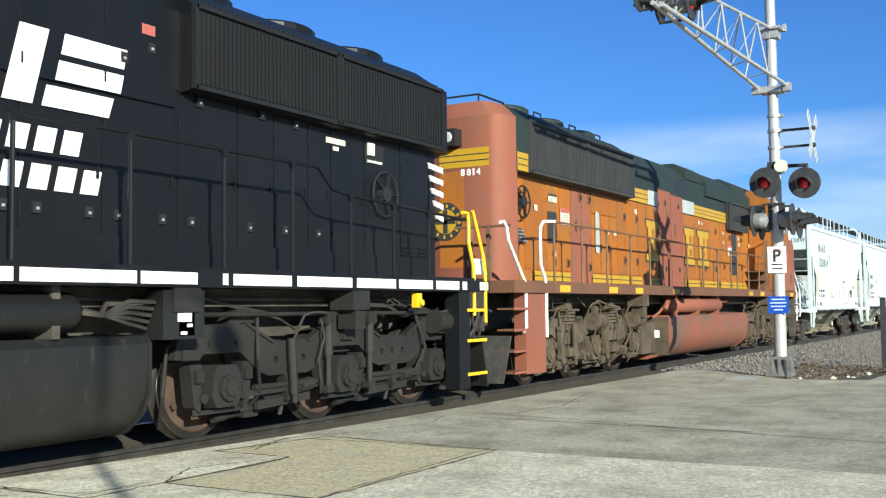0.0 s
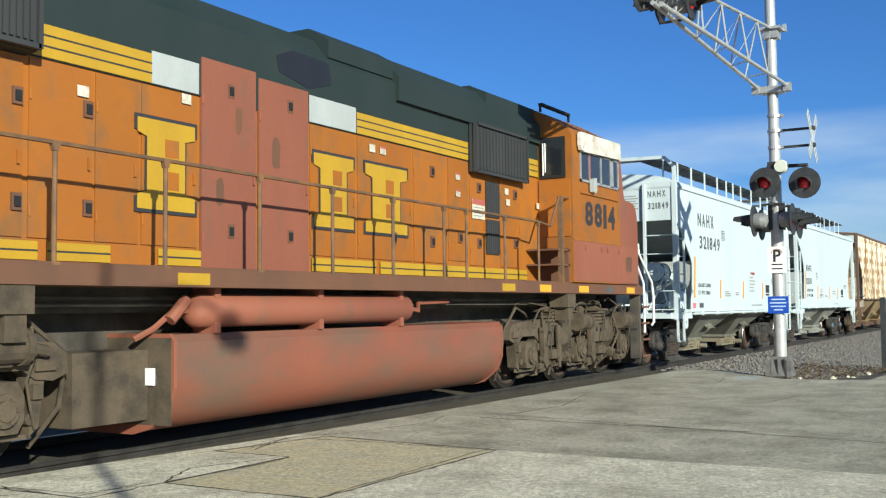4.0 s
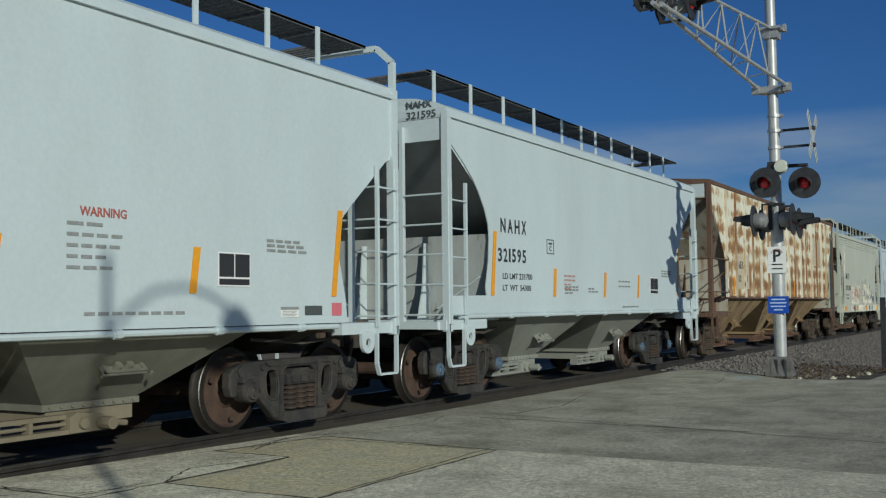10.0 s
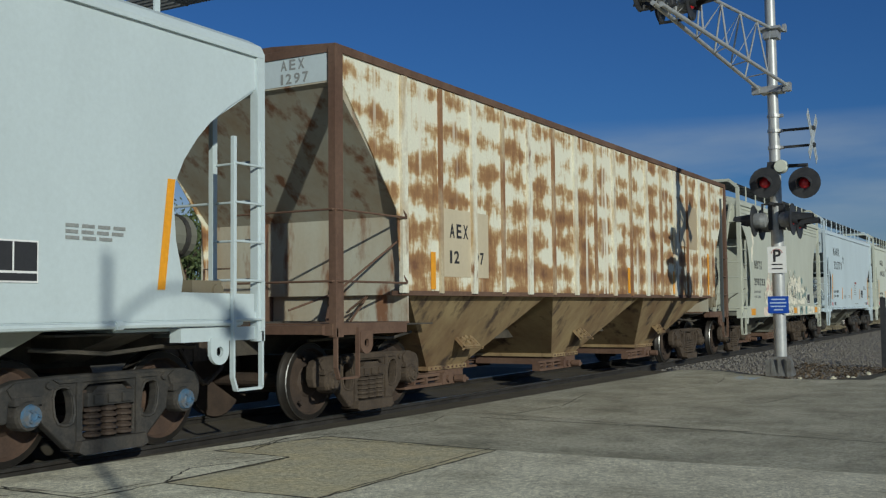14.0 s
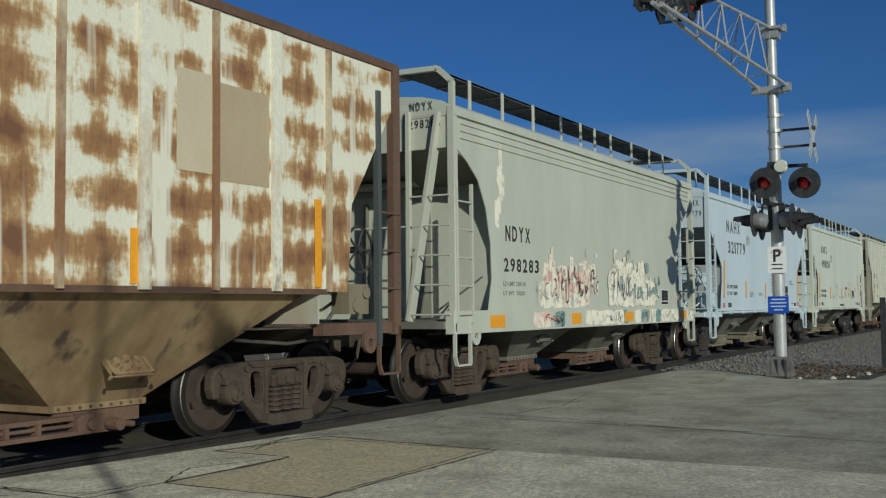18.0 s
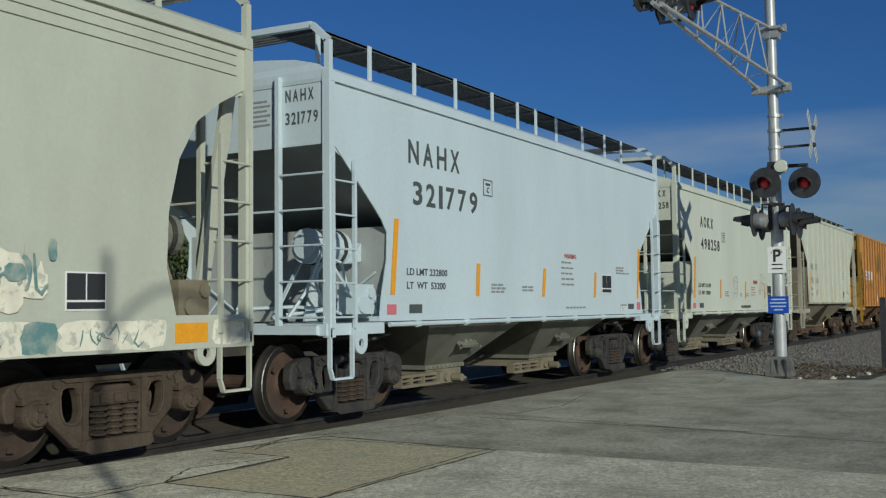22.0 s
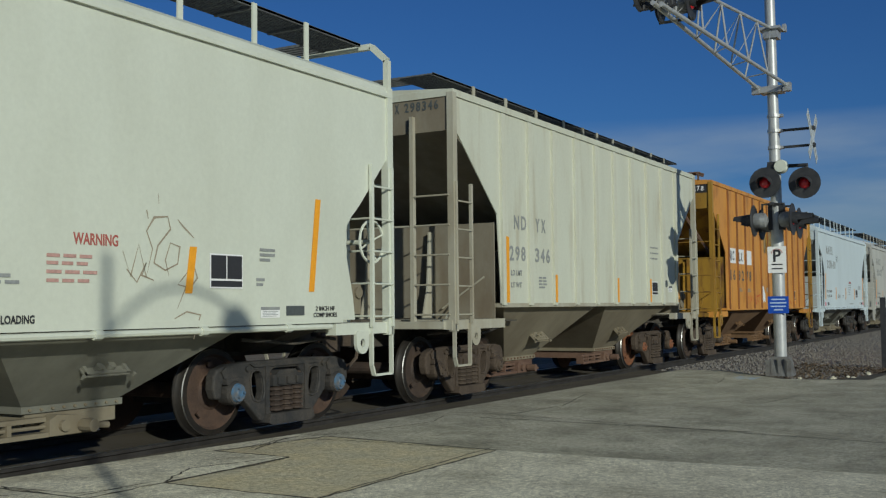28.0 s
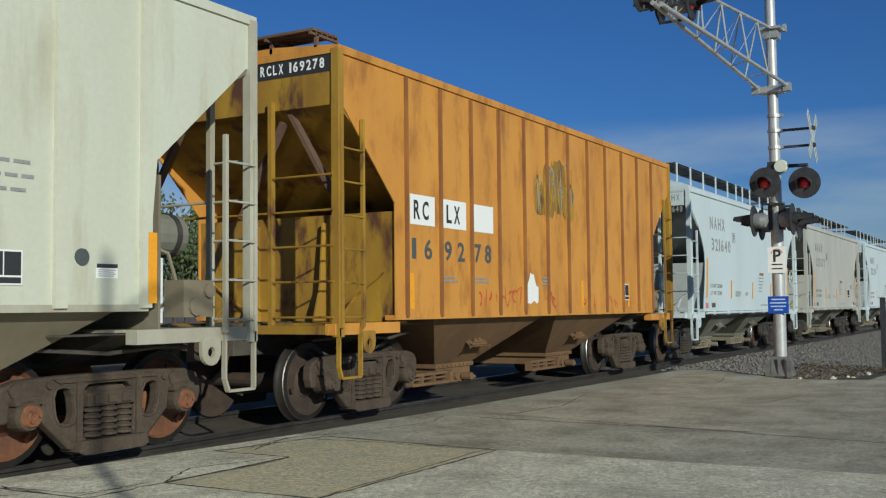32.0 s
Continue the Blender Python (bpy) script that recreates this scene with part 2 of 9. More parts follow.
def part(name, bm, material, parent, label="", smooth=False, at=None):
    """Links a bmesh, or a mesh, as one mesh object under a thing or under a part."""
    me = bm if isinstance(bm, bpy.types.Mesh) else mesh_of(name, bm, material, smooth)
    ob = new(name, me)
    ob.parent = parent
    if at is not None:
        ob.matrix_basis = at
    if label:
        tagged(ob, label)
    return ob


def pieces(name, bm, material, parent, label="", smooth=False):
    """Links each loose island of a bmesh as a part of its own."""
    bm.verts.ensure_lookup_table()
    seen = set()
    bmesh.ops.recalc_face_normals(bm, faces=bm.faces)
    for v in bm.verts:
        if v in seen:
            continue
        stack, isle = [v], []
        seen.add(v)
        while stack:
            q = stack.pop()
            isle.append(q)
            for e in q.link_edges:
                o = e.other_vert(q)
                if o not in seen:
                    seen.add(o)
                    stack.append(o)
        num = {q: i for i, q in enumerate(isle)}
        fs = {f for q in isle for f in q.link_faces}
        me = bpy.data.meshes.new(name)
        me.from_pydata([q.co[:] for q in isle], [], [[num[q] for q in f.verts] for f in fs])
        me.materials.append(material)
        if smooth:
            me.polygons.foreach_set("use_smooth", [True] * len(me.polygons))
        ob = new(name, me)
        ob.parent = parent
        if label:
            tagged(ob, label)
    bm.free()


def bevelled(bm, w=0.02, seg=2, angle=30):
    es = [e for e in bm.edges if len(e.link_faces) == 2 and e.calc_face_angle(0) > radians(angle)]
    bmesh.ops.bevel(bm, geom=es, offset=w, segments=seg, affect="EDGES", profile=0.5)
    return bm


def thing(name, m, label, category, group="", kind=""):
    e = new(name)
    e.matrix_basis = m
    return tagged(e, label, category, group, kind)


def single(name, bm, material, m, label, category, group="", kind="", smooth=False):
    ob = new(name, mesh_of(name, bm, material, smooth))
    ob.matrix_basis = m
    return tagged(ob, label, category, group, kind)


TEXTS = {}
WIDE = {"1": .42, "I": .3, "M": 1.15, "W": 1.3, "/": .5, "-": .5, "L": .85, "T": .95, "J": .8}


def glyph(text, material, shear, bold):
    """The mesh of one or more characters, one unit wide and high, lower left corner at the origin."""
    key = (text, material.name, shear, bold)
    if key not in TEXTS:
        cu = bpy.data.curves.new("letter", "FONT")
        cu.body, cu.size, cu.shear, cu.extrude, cu.offset, cu.resolution_u = text, 1.0, shear, 0.0015, bold, 3
        tmp = new("tmp", cu)
        bpy.context.view_layer.update()
        me = bpy.data.meshes.new_from_object(tmp.evaluated_get(bpy.context.evaluated_depsgraph_get()))
        bpy.data.objects.remove(tmp)
        co = np.empty(len(me.vertices) * 3)
        me.vertices.foreach_get("co", co)
        co = co.reshape(-1, 3)
        lo, hi = co.min(0), co.max(0)
        co[:, :2] = (co[:, :2] - lo[:2]) / (hi[:2] - lo[:2])
        me.vertices.foreach_set("co", co.ravel())
        me.materials.clear()
        me.materials.append(material)
        TEXTS[key] = me, (hi[0] - lo[0]) / (hi[1] - lo[1])
    return TEXTS[key]


def lettering(text, height, material, parent, x, y, z, width=None, shear=0.0, name="letter", turn=(90, 0, 0), bold=0.022, gap=.42):
    """Raised stencil letters in the built-in font, lower left corner at (x, y, z) on a wall that faces -y (turn as given); large ones are parts of their own."""
    base = pose(x, y, z, *turn)
    if height < .11:
        me, k = glyph(text, material, shear, bold)
        ob = new("lettering", me)
        ob.parent, ob.matrix_basis = parent, base @ Matrix.Diagonal((width or k * height, height, 1, 1))
        return tagged(ob, kind="stuff")
    cells = [WIDE.get(c, .55 if c == " " else 1.0) for c in text]
    unit = (width or height * .66 * len(text)) / (sum(cells) + gap * (len(text) - 1))
    at = 0.0
    for c, w in zip(text, cells):
        if c != " ":
            ob = new(name, glyph(c, material, shear, bold)[0])
            ob.parent, ob.matrix_basis = parent, base @ Matrix.Translation((at * unit, 0, 0)) @ Matrix.Diagonal((w * unit, height, 1, 1))
        at += w + gap
    return ob


def blob(bm, x, z, w, h, y, rnd, n=22):
    """A sprayed patch with rounded corners and a wavering edge."""
    pts = []
    for k in range(n):
        a = 2 * math.pi * k / n
        c, s = math.cos(a), math.sin(a)
        q = (abs(c) ** 5 + abs(s) ** 5) ** -.2
        f = rnd.uniform(.86, 1.04)
        pts.append((x + w / 2 + c * q * w / 2 * f, z + h / 2 + s * q * h / 2 * f))
    prism(bm, pts, -y - .0012, -y)


def plate(bm, x0, x1, z0, z1, y, t=0.004):
    box(bm, x0, x1, y - t, y, z0, z1)


# ---------------------------------------------------------------- ground and track
TY = TRACK_Y


def sheet(name, pts, z, material, label, thick=0.25):
    bm = bmesh.new()
    prism(bm, pts, z - thick, z, "z")
    return single(name, bm, material, Matrix.Identity(4), label, "ground", kind="structure")


def build_ground():
    bm = bmesh.new()
    s = 1500
    v = [bm.verts.new(p) for p in ((-s, -s, -0.32), (s, -s, -0.32), (s, s, -0.32), (-s, s, -0.32))]
    bm.faces.new(v)
    single("ground", bm, EARTH, Matrix.Identity(4), "bare brown earth around the railway crossing", "ground", kind="structure")
    # asphalt road across the track and behind it
    sheet("road", [(-60, 6.2), (21.6, 6.2), (21.6, 60), (-60, 60)], -0.09, ASPHALT, "dark worn asphalt between and behind the rails", 0.2)
    # pavement of concrete slabs, with tar in the joints
    base = sheet("pavement", [(-60, -60), (60, -60), (60, 2.6), (21.6, 2.72), (19.5, 3.2), (19.2, 4.0), (21.35, 5.7), (21.15, 6.63),
                              (9.6, 6.95), (5.5, 7.38), (-60, 7.6)], -0.031, JOINT, "pale worn concrete pavement in large slabs", 0.22)
    xs = [-18.0, -11.0, -4.0, 1.8, 5.2, 8.9, 11.15, 15.6, 21.36]
    ys = [-14, -9, -4.6, -0.6, 2.7]
    pieces = []
    g = 0.006
    for i, (a, b) in enumerate(zip(xs, xs[1:])):
        for c, d in zip(ys, ys[1:]):
            if a > 5 and d > 2:
                continue
            pieces.append([(a + g, c + g), (b - g, c + g), (b - g, d - g), (a + g, d - g)])
    def edge_y(x):
        return 7.6 + (x + 60) / 65.5 * -0.22 if x < 5.5 else (7.38 - (x - 5.5) / 4.1 * 0.43 if x < 9.6 else 6.95 - (x - 9.6) / 11.55 * 0.32)
    for a, b in zip(xs[:4], xs[1:5]):
        pieces.append([(a + g, 2.7 + g), (b - g, 2.7 + g), (b - g, 6.0 - g), (a + g, 6.0 - g)])
        pieces.append([(a + g, 6.0 + g), (b - g, 6.0 + g), (b - g, edge_y(b) - g), (a + g, edge_y(a) - g)])
    pieces.append([(5.2 + g, 6.0 + g), (7.5, 6.0 + g), (7.5, 6.9), (8.9, 6.62), (8.9, edge_y(8.9) - g), (5.5, 7.36), (5.2 + g, 7.36)])
    pieces.append([(5.2 + g, -.6 + g), (8.85, -.6 + g), (8.72, 4.5), (5.95, 4.5), (5.95, 6.0 - g), (5.2 + g, 6.0 - g)])
    pieces.append([(8.86, -.6 + g), (11.0, -.6 + g), (11.21, 6.0), (11.21, edge_y(11.2) - g), (8.92, edge_y(8.94) - g), (8.9, 6.6), (8.73, 4.5)])
    pieces.append([(11.012, -.6 + g), (21.3, -.6 + g), (21.36, 2.6), (19.5, 2.7), (19.3, 3.3), (19.15, 4.1), (21.33, 5.72), (21.1, 6.6), (11.222, edge_y(11.23) - g), (11.222, 6.0)])
    for p in pieces:
        bm = bmesh.new()
        prism(bm, p, -0.05, -0.028 - .0006 * (len(p) % 3), "z")
        part("slab", bm, OLD_CONCRETE if min(q[0] for q in p) > 8.5 else CONCRETE, base)
    bm = bmesh.new()
    prism(bm, [(5.97, 4.52), (8.72, 4.52), (8.88, 6.6), (7.52, 6.88), (7.5, 5.98), (5.97, 5.98)], -0.05, -0.029, "z")
    part("slab", bm, TAN_CONCRETE, base, "tan patch of newer concrete")
    # cracks wander over the slabs
    rnd = random.Random(9)
    for pts in ([(3.2, 6.9), (4.4, 6.95), (5.2, 6.55)], [(5.95, 6.0), (6.6, 6.35), (7.5, 6.02)], [(11.2, 5.9), (13.0, 5.7), (15.2, 6.2)],
                [(9.3, 6.5), (10.6, 6.3), (11.3, 6.55)], [(12.6, 5.15), (12.8, 4.75)], [(16.2, 5.2), (17.8, 4.9), (19.0, 5.1)],
                [(7.73, 6.61), (8.6, 6.9), (9.3, 6.55)], [(11.66, 6.49), (11.47, 5.0), (10.95, 2.5), (10.7, .8)], [(14.02, 5.53), (13.89, 5.15)], [(8.65, 6.71), (8.7, 6.17), (8.72, 5.63), (8.68, 4.6)], [(5.24, 7.01), (5.2, 6.14), (5.97, 6.13)], [(6.0, 5.99), (7.5, 5.94)], [(8.84, 4.62), (7.3, 4.57), (5.97, 4.53)], [(7.75, 6.69), (8.3, 6.85), (8.88, 6.88)], [(17.2, 3.6), (16.4, 2.4), (16.6, 1.2)], [(5.25, 7.0), (5.3, 6.25), (6.0, 5.95)], [(14.1, 5.44), (14.9, 5.2)], [(14.35, 3.36), (15.9, 3.15)]):
        bm = bmesh.new()
        line = []
        for a, b in zip(pts, pts[1:]):
            for k in range(10):
                u = k / 10
                line.append(Vector((a[0] + (b[0] - a[0]) * u + rnd.gauss(0, .008), a[1] + (b[1] - a[1]) * u + rnd.gauss(0, .008), 0)))
        rows = []
        for i, p in enumerate(line):
            d = (line[min(i + 1, len(line) - 1)] - line[max(i - 1, 0)]).normalized()
            n = Vector((-d.y, d.x, 0)) * rnd.uniform(.004, .013)
            rows.append((bm.verts.new((p + n) + Vector((0, 0, -.0262))), bm.verts.new((p - n) + Vector((0, 0, -.0262)))))
        for q, r in zip(rows, rows[1:]):
            bm.faces.new((q[0], r[0], r[1], q[1]))
        part("crack", bm, JOINT, base, "thin dark crack")
    # dark seam of tar along the slab edges
    for a, b in (((5.95, 6.0), (7.5, 6.0)), ((5.95, 4.5), (5.95, 6.0)), ((5.95, 4.5), (8.72, 4.5)), ((8.72, 4.5), (8.9, 6.62)), ((7.5, 6.0), (7.5, 6.9)), ((7.5, 6.9), (8.9, 6.62)), ((11.12, 2.7), (11.21, 6.0)), ((5.2, 6.02), (5.2, 7.3)), ((-4, 6.0), (5.95, 6.0))):
        bm = bmesh.new()
        a, b = Vector((*a, -.0265)), Vector((*b, -.0265))
        d = (b - a).normalized()
        n = Vector((-d.y, d.x, 0))
        k = max(2, int((b - a).length / .12))
        rows = []
        for i in range(k + 1):
            p = a.lerp(b, i / k) + n * rnd.gauss(0, .008)
            w = rnd.uniform(.006, .02)
            rows.append((bm.verts.new(p + n * w), bm.verts.new(p - n * w)))
        for q, r in zip(rows, rows[1:]):
            bm.faces.new((q[0], r[0], r[1], q[1]))
        part("tar_seam", bm, JOINT, base)
    # blue survey paint
    bm = bmesh.new()
    for k in range(5):
        x, y = 19.2 + rnd.uniform(-.2, .2), 4.75 + rnd.uniform(-.2, .25)
        q = rnd.uniform(.1, .3)
        prism(bm, [(x - q, y - .03), (x + q, y - .04), (x + q * .9, y + .03), (x - q, y + .04)], -.0275, -.026 + k * .0002, "z")
    part("survey_mark", bm, surface("faded_blue_spray", (0.30, 0.42, 0.55), 0.9, second=(0.45, 0.46, 0.42), scale=9), base, "faded blue survey paint")
    # rails
    for i, y in enumerate((TY - 0.755, TY + 0.755)):
        bm = bmesh.new()
        prof = [(-0.07, -0.17), (0.07, -0.17), (0.07, -0.155), (0.012, -0.13), (0.012, -0.045), (0.037, -0.03), (0.037, -0.004), (0.03, 0),
                (-0.03, 0), (-0.037, -0.004), (-0.037, -0.03), (-0.012, -0.045), (-0.012, -0.13), (-0.07, -0.155)]
        prism(bm, [(y + p[0], p[1]) for p in prof], -70, 260, "x")
        r = single("rail", bm, RAIL_STEEL, Matrix.Identity(4), "worn steel rail set into the asphalt", "rail", "rails of the track", "structure")
        bm = bmesh.new()
        box(bm, -70, 260, y - 0.027, y + 0.027, 0.0005, 0.002)
        part("running_surface", bm, SHINY, r, "polished running surface")
    # roadbed of the track beyond the crossing
    bm = bmesh.new()
    prism(bm, [(3.4, -0.32), (6.6, -0.14), (TY + 1.9, -0.14), (TY + 4, -0.32)], 21.6, 260, "x")
    single("ballast_bed", bm, surface("ballast", (0.22, 0.20, 0.19), 0.95, second=(0.12, 0.10, 0.09), scale=14, cover=0.5, soft=0.08,
           grain=0.5, grain_scale=24, bump=1.0), Matrix.Identity(4), "grey crushed stone bed of the track", "ballast", kind="structure")
    rnd = random.Random(4)
    bm = bmesh.new()
    for i in range(11000):
        x = 20.2 + 38 * rnd.random() ** 1.5
        y = rnd.uniform(2.6, 7.4)
        if x < 21.7 and y > 5.7 - (21.7 - x) * 1.3:
            continue
        z = -0.30 + (max(0, min(1, (y - 3.4) / 3.2)) * 0.18)
        if y < 4.2 - (x - 21) * .25 and rnd.random() < .75:
            continue
        r = rnd.uniform(0.012, 0.034)
        q = Euler((rnd.random() * 6, rnd.random() * 6, rnd.random() * 6)).to_matrix()
        v = [bm.verts.new(Vector((x, y, z + r * 0.6)) + q @ Vector(c) * r * rnd.uniform(0.75, 1.25)) for c in
             ((1, 0, 0), (-1, 0, 0), (0, 1, 0), (0, -1, 0), (0, 0, 0.8), (0, 0, -0.8))]
        for f in ((0, 2, 4), (2, 1, 4), (1, 3, 4), (3, 0, 4), (2, 0, 5), (1, 2, 5), (3, 1, 5), (0, 3, 5)):
            bm.faces.new([v[k] for k in f])
    single("ballast_stones", bm, STONE, Matrix.Identity(4), "loose grey crushed stones beside the track", "gravel", kind="stuff")


def leaf_litter():
    rnd = random.Random(12)
    bm = bmesh.new()
    for k in range(2600):
        x, y = rnd.uniform(19.3, 27), rnd.uniform(2.5, 5.2)
        if x < 21.4 and y > 5.6 - (21.4 - x) * 1.1:
            continue
        z = -.275 + max(0, min(1, (y - 3.4) / 3.2)) * .18 + rnd.uniform(0, .04)
        q = Euler((rnd.gauss(0, .5), rnd.gauss(0, .5), rnd.random() * 6)).to_matrix()
        s = rnd.uniform(.02, .06)
        bm.faces.new([bm.verts.new(Vector((x, y, z)) + q @ Vector(a) * s) for a in ((-1, 0, 0), (0, -.45, 0), (1, 0, 0), (0, .45, 0))])
    single("leaf_litter", bm, surface("dead_leaves", (0.12, 0.085, 0.05), 0.9, second=(0.07, 0.05, 0.032), scale=3, cover=.5, grain=.3), Matrix.Identity(4),
           "brown dead leaves on the ballast shoulder", "leaves", kind="stuff")
    bm = bmesh.new()
    for x, y, s in ((19.75, 3.35, .1), (20.0, 3.05, .07), (19.6, 3.9, .06), (20.4, 3.2, .05), (21.5, 3.0, .09)):
        bmesh.ops.create_icosphere(bm, subdivisions=1, radius=s, matrix=Matrix.Translation((x, y, -.05)) @ Matrix.Diagonal((1, .7, .6, 1)))
    for v in bm.verts:
        v.co += noise.noise_vector(v.co * 9) * .02
    single("rubble", bm, CONCRETE, Matrix.Identity(4), "broken concrete lumps at the slab edge", "rubble", kind="stuff")


build_ground()
leaf_litter()


# ---------------------------------------------------------------- running gear
CARS, AXLES, SHARED = [], [], {}


def wheelset(r, gauge_out, rust):
    bm = bmesh.new()
    o = gauge_out
    for s in (-1, 1):
        turned(bm, [(s * (o + 0.02), 0.10), (s * (o + 0.015), r * 0.30), (s * (o - 0.04), r * 0.42), (s * (o - 0.05), r * 0.80),
                    (s * (o + 0.005), r * 0.86), (s * o, r * 0.985), (s * (o - 0.01), r), (s * (o - 0.10), r + 0.004), (s * (o - 0.108), r + 0.026),
                    (s * (o - 0.135), r + 0.02), (s * (o - 0.14), 0.10)], (0, 0, 0), "y", 36)
    rod(bm, (0, -o + 0.1, 0), (0, o - 0.1, 0), 0.085, 12)
    rod(bm, (0, -o - 0.14, 0), (0, -o, 0), 0.07, 10)
    rod(bm, (0, o, 0), (0, o + 0.14, 0), 0.07, 10)
    for k in range(3):
        t = k * 2.1
        box(bm, -0.03, 0.03, -o - 0.022, -o + 0.0, r * 0.62, r * 0.72, Matrix.Rotation(t, 4, "Y"))
    me = mesh_of("wheelset", bm, rust)
    me.materials.append(SHINY)
    me.materials.append(RIM_DARK)
    for f in me.polygons:
        c = f.center
        d = math.hypot(c.x, c.z)
        if r * 0.975 < d < r * 1.003 and abs(c.y) > o - .03:
            f.material_index = 1
        elif r * 0.85 < d < r * 1.06:
            f.material_index = 2
        f.use_smooth = math.hypot(c.x, c.z) > r * 0.97 and abs(f.normal.y) < 0.3
    return me


def shared(key, make):
    if key not in SHARED:
        SHARED[key] = make()
    return SHARED[key]


TURN = Matrix.Rotation(math.pi, 4, "Z")


def holed(bm, outer, holes, y0, y1):
    """A plate of the outline (x, z) with holes through it, from y0 to y1."""
    es = []
    for loop in [outer] + holes:
        v = [bm.verts.new((p[0], y0, p[1])) for p in loop]
        es += [bm.edges.new((a, b)) for a, b in zip(v, v[1:] + v[:1])]
    fs = [f for f in bmesh.ops.triangle_fill(bm, edges=es, use_beauty=True)["geom"] if isinstance(f, bmesh.types.BMFace)]
    ext = bmesh.ops.extrude_face_region(bm, geom=fs)["geom"]
    bmesh.ops.translate(bm, vec=(0, y1 - y0, 0), verts=[v for v in ext if isinstance(v, bmesh.types.BMVert)])


def oblong(cx, cz, rx, rz, lean=0, n=14, power=3.2):
    """A rounded window, wider above where it leans."""
    pts = []
    for k in range(n):
        a = 2 * math.pi * k / n
        c, q = math.cos(a), math.sin(a)
        r = (abs(c) ** power + abs(q) ** power) ** (-1 / power)
        pts.append((cx + rx * r * c + lean * r * q, cz + rz * r * q))
    return pts


def freight_side(mat):
    """A cast side frame: bowed top member, pedestal jaws over the bearings, two oblong windows and a spring opening."""
    bm = bmesh.new()
    half = [(.30, .085), (.44, .125), (.60, .27), (.72, .38), (.745, .56), (1.03, .56), (1.045, .40), (1.13, .40), (1.17, .50), (1.165, .63), (1.11, .705), (.96, .75), (.5, .765)]
    holed(bm, half + [(-x, z) for x, z in half[::-1]], [oblong(.49, .50, .10, .155, .02), oblong(-.49, .50, .10, .155, -.02), oblong(0, .42, .30, .25, 0, 20, 7)], -.94, -1.06)
    bevelled(bm, .022, 2, 45)
    for e in (-1, 1):
        # rims round the windows, adapter over the bearing, lugs
        rim = oblong(e * .49, .50, .112, .168, e * .02)
        for a, b in zip(rim, rim[1:] + rim[:1]):
            rod(bm, (a[0], -1.062, a[1]), (b[0], -1.062, b[1]), .014, 5)
        box(bm, e * .889 - .135, e * .889 + .135, -1.11, -.9, .545, .61)
        prism(bm, [(e * .72, .69), (e * .78, .735), (e * 1.0, .73), (e * 1.07, .68), (e * 1.03, .61), (e * .75, .61)], -.95, -1.085)
        rod(bm, (e * .66, -1.09, .69), (e * .66, -1.05, .69), .032, 8)
        rod(bm, (e * .335, -1.085, .30), (e * .335, -1.05, .30), .03, 8)
        prism(bm, [(e * .31, .17), (e * .37, .17), (e * .37, .70), (e * .31, .70)], -.95, -1.082)
    # lower spring seat and rib under the top member
    prism(bm, [(-.40, .10), (-.34, .07), (.34, .07), (.40, .10), (.37, .19), (-.37, .19)], -.90, -1.15)
    prism(bm, [(-.62, .735), (.62, .735), (.56, .70), (-.56, .70)], -1.05, -1.085)
    # bolster end with its lugs in the opening
    box(bm, -.27, .27, -1.10, -.86, .48, .60)
    prism(bm, [(-.2, .60), (.2, .60), (.14, .65), (-.14, .65)], -.9, -1.08)
    for e in (-.16, 0, .16):
        box(bm, e - .05, e + .05, -1.125, -1.09, .50, .575)
    return mesh_of("side_frame", bm, mat)


def friction_wedge(x):
    """Worn wedge beside the bolster end."""
    bm = bmesh.new()
    e = 1 if x > 0 else -1
    prism(bm, [(x, .62), (x - e * .06, .62), (x - e * .02, .44), (x, .44)], -.95, -1.04)
    return mesh_of("friction_wedge", bm, WHEEL_DARK)


def freight_bolster(mat):
    bm = bmesh.new()
    box(bm, -.2, .2, -.95, .95, .50, .72)
    for e in (-1, 1):
        box(bm, e * .55 - .07, e * .55 + .07, -.85, .85, .28, .38)
        for s in (-1, 1):
            box(bm, e * .46 - .06, e * .46 + .06, min(s * .70, s * .80), max(s * .70, s * .80), .30, .62)
    rod(bm, (-.6, .1, .45), (.6, .2, .55), .03)
    return mesh_of("truck", bm, mat)


def spring_nest(mat, x):
    bm = bmesh.new()
    prof = []
    for k in range(5):
        z = .20 + k * .055
        prof += [(z, .05), (z + .014, .084), (z + .034, .084), (z + .05, .05)]
    turned(bm, prof, (x, -1.05, 0), "z", 10)
    return mesh_of("spring", bm, mat)


def bearing_cap(mat):
    bm = bmesh.new()
    turned(bm, [(-1.14, .05), (-1.135, .118), (-1.10, .13), (-.96, .13)], (0, 0, 0), "y", 16)
    return mesh_of("bearing", bm, mat)


def cap_plate(mat):
    """Round end cap of a bearing with three bolts."""
    bm = bmesh.new()
    turned(bm, [(-1.175, .02), (-1.18, .035), (-1.168, .045), (-1.168, .088), (-1.138, .10)], (0, 0, 0), "y", 16)
    for k in range(3):
        a = k * 2.094
        rod(bm, (.05 * math.cos(a), -1.195, .05 * math.sin(a)), (.05 * math.cos(a), -1.165, .05 * math.sin(a)), .013, 6)
    return mesh_of("bearing_cap", bm, mat)


CAP_BLUE = surface("blue_bearing_paint", (0.06, 0.13, 0.22), 0.6, second=(0.12, 0.12, 0.12), scale=14, cover=0.4)
CAP_RUST = surface("orange_rust", (0.26, 0.09, 0.035), 0.85, second=(0.13, 0.06, 0.035), scale=9, cover=0.45, grain=0.2)


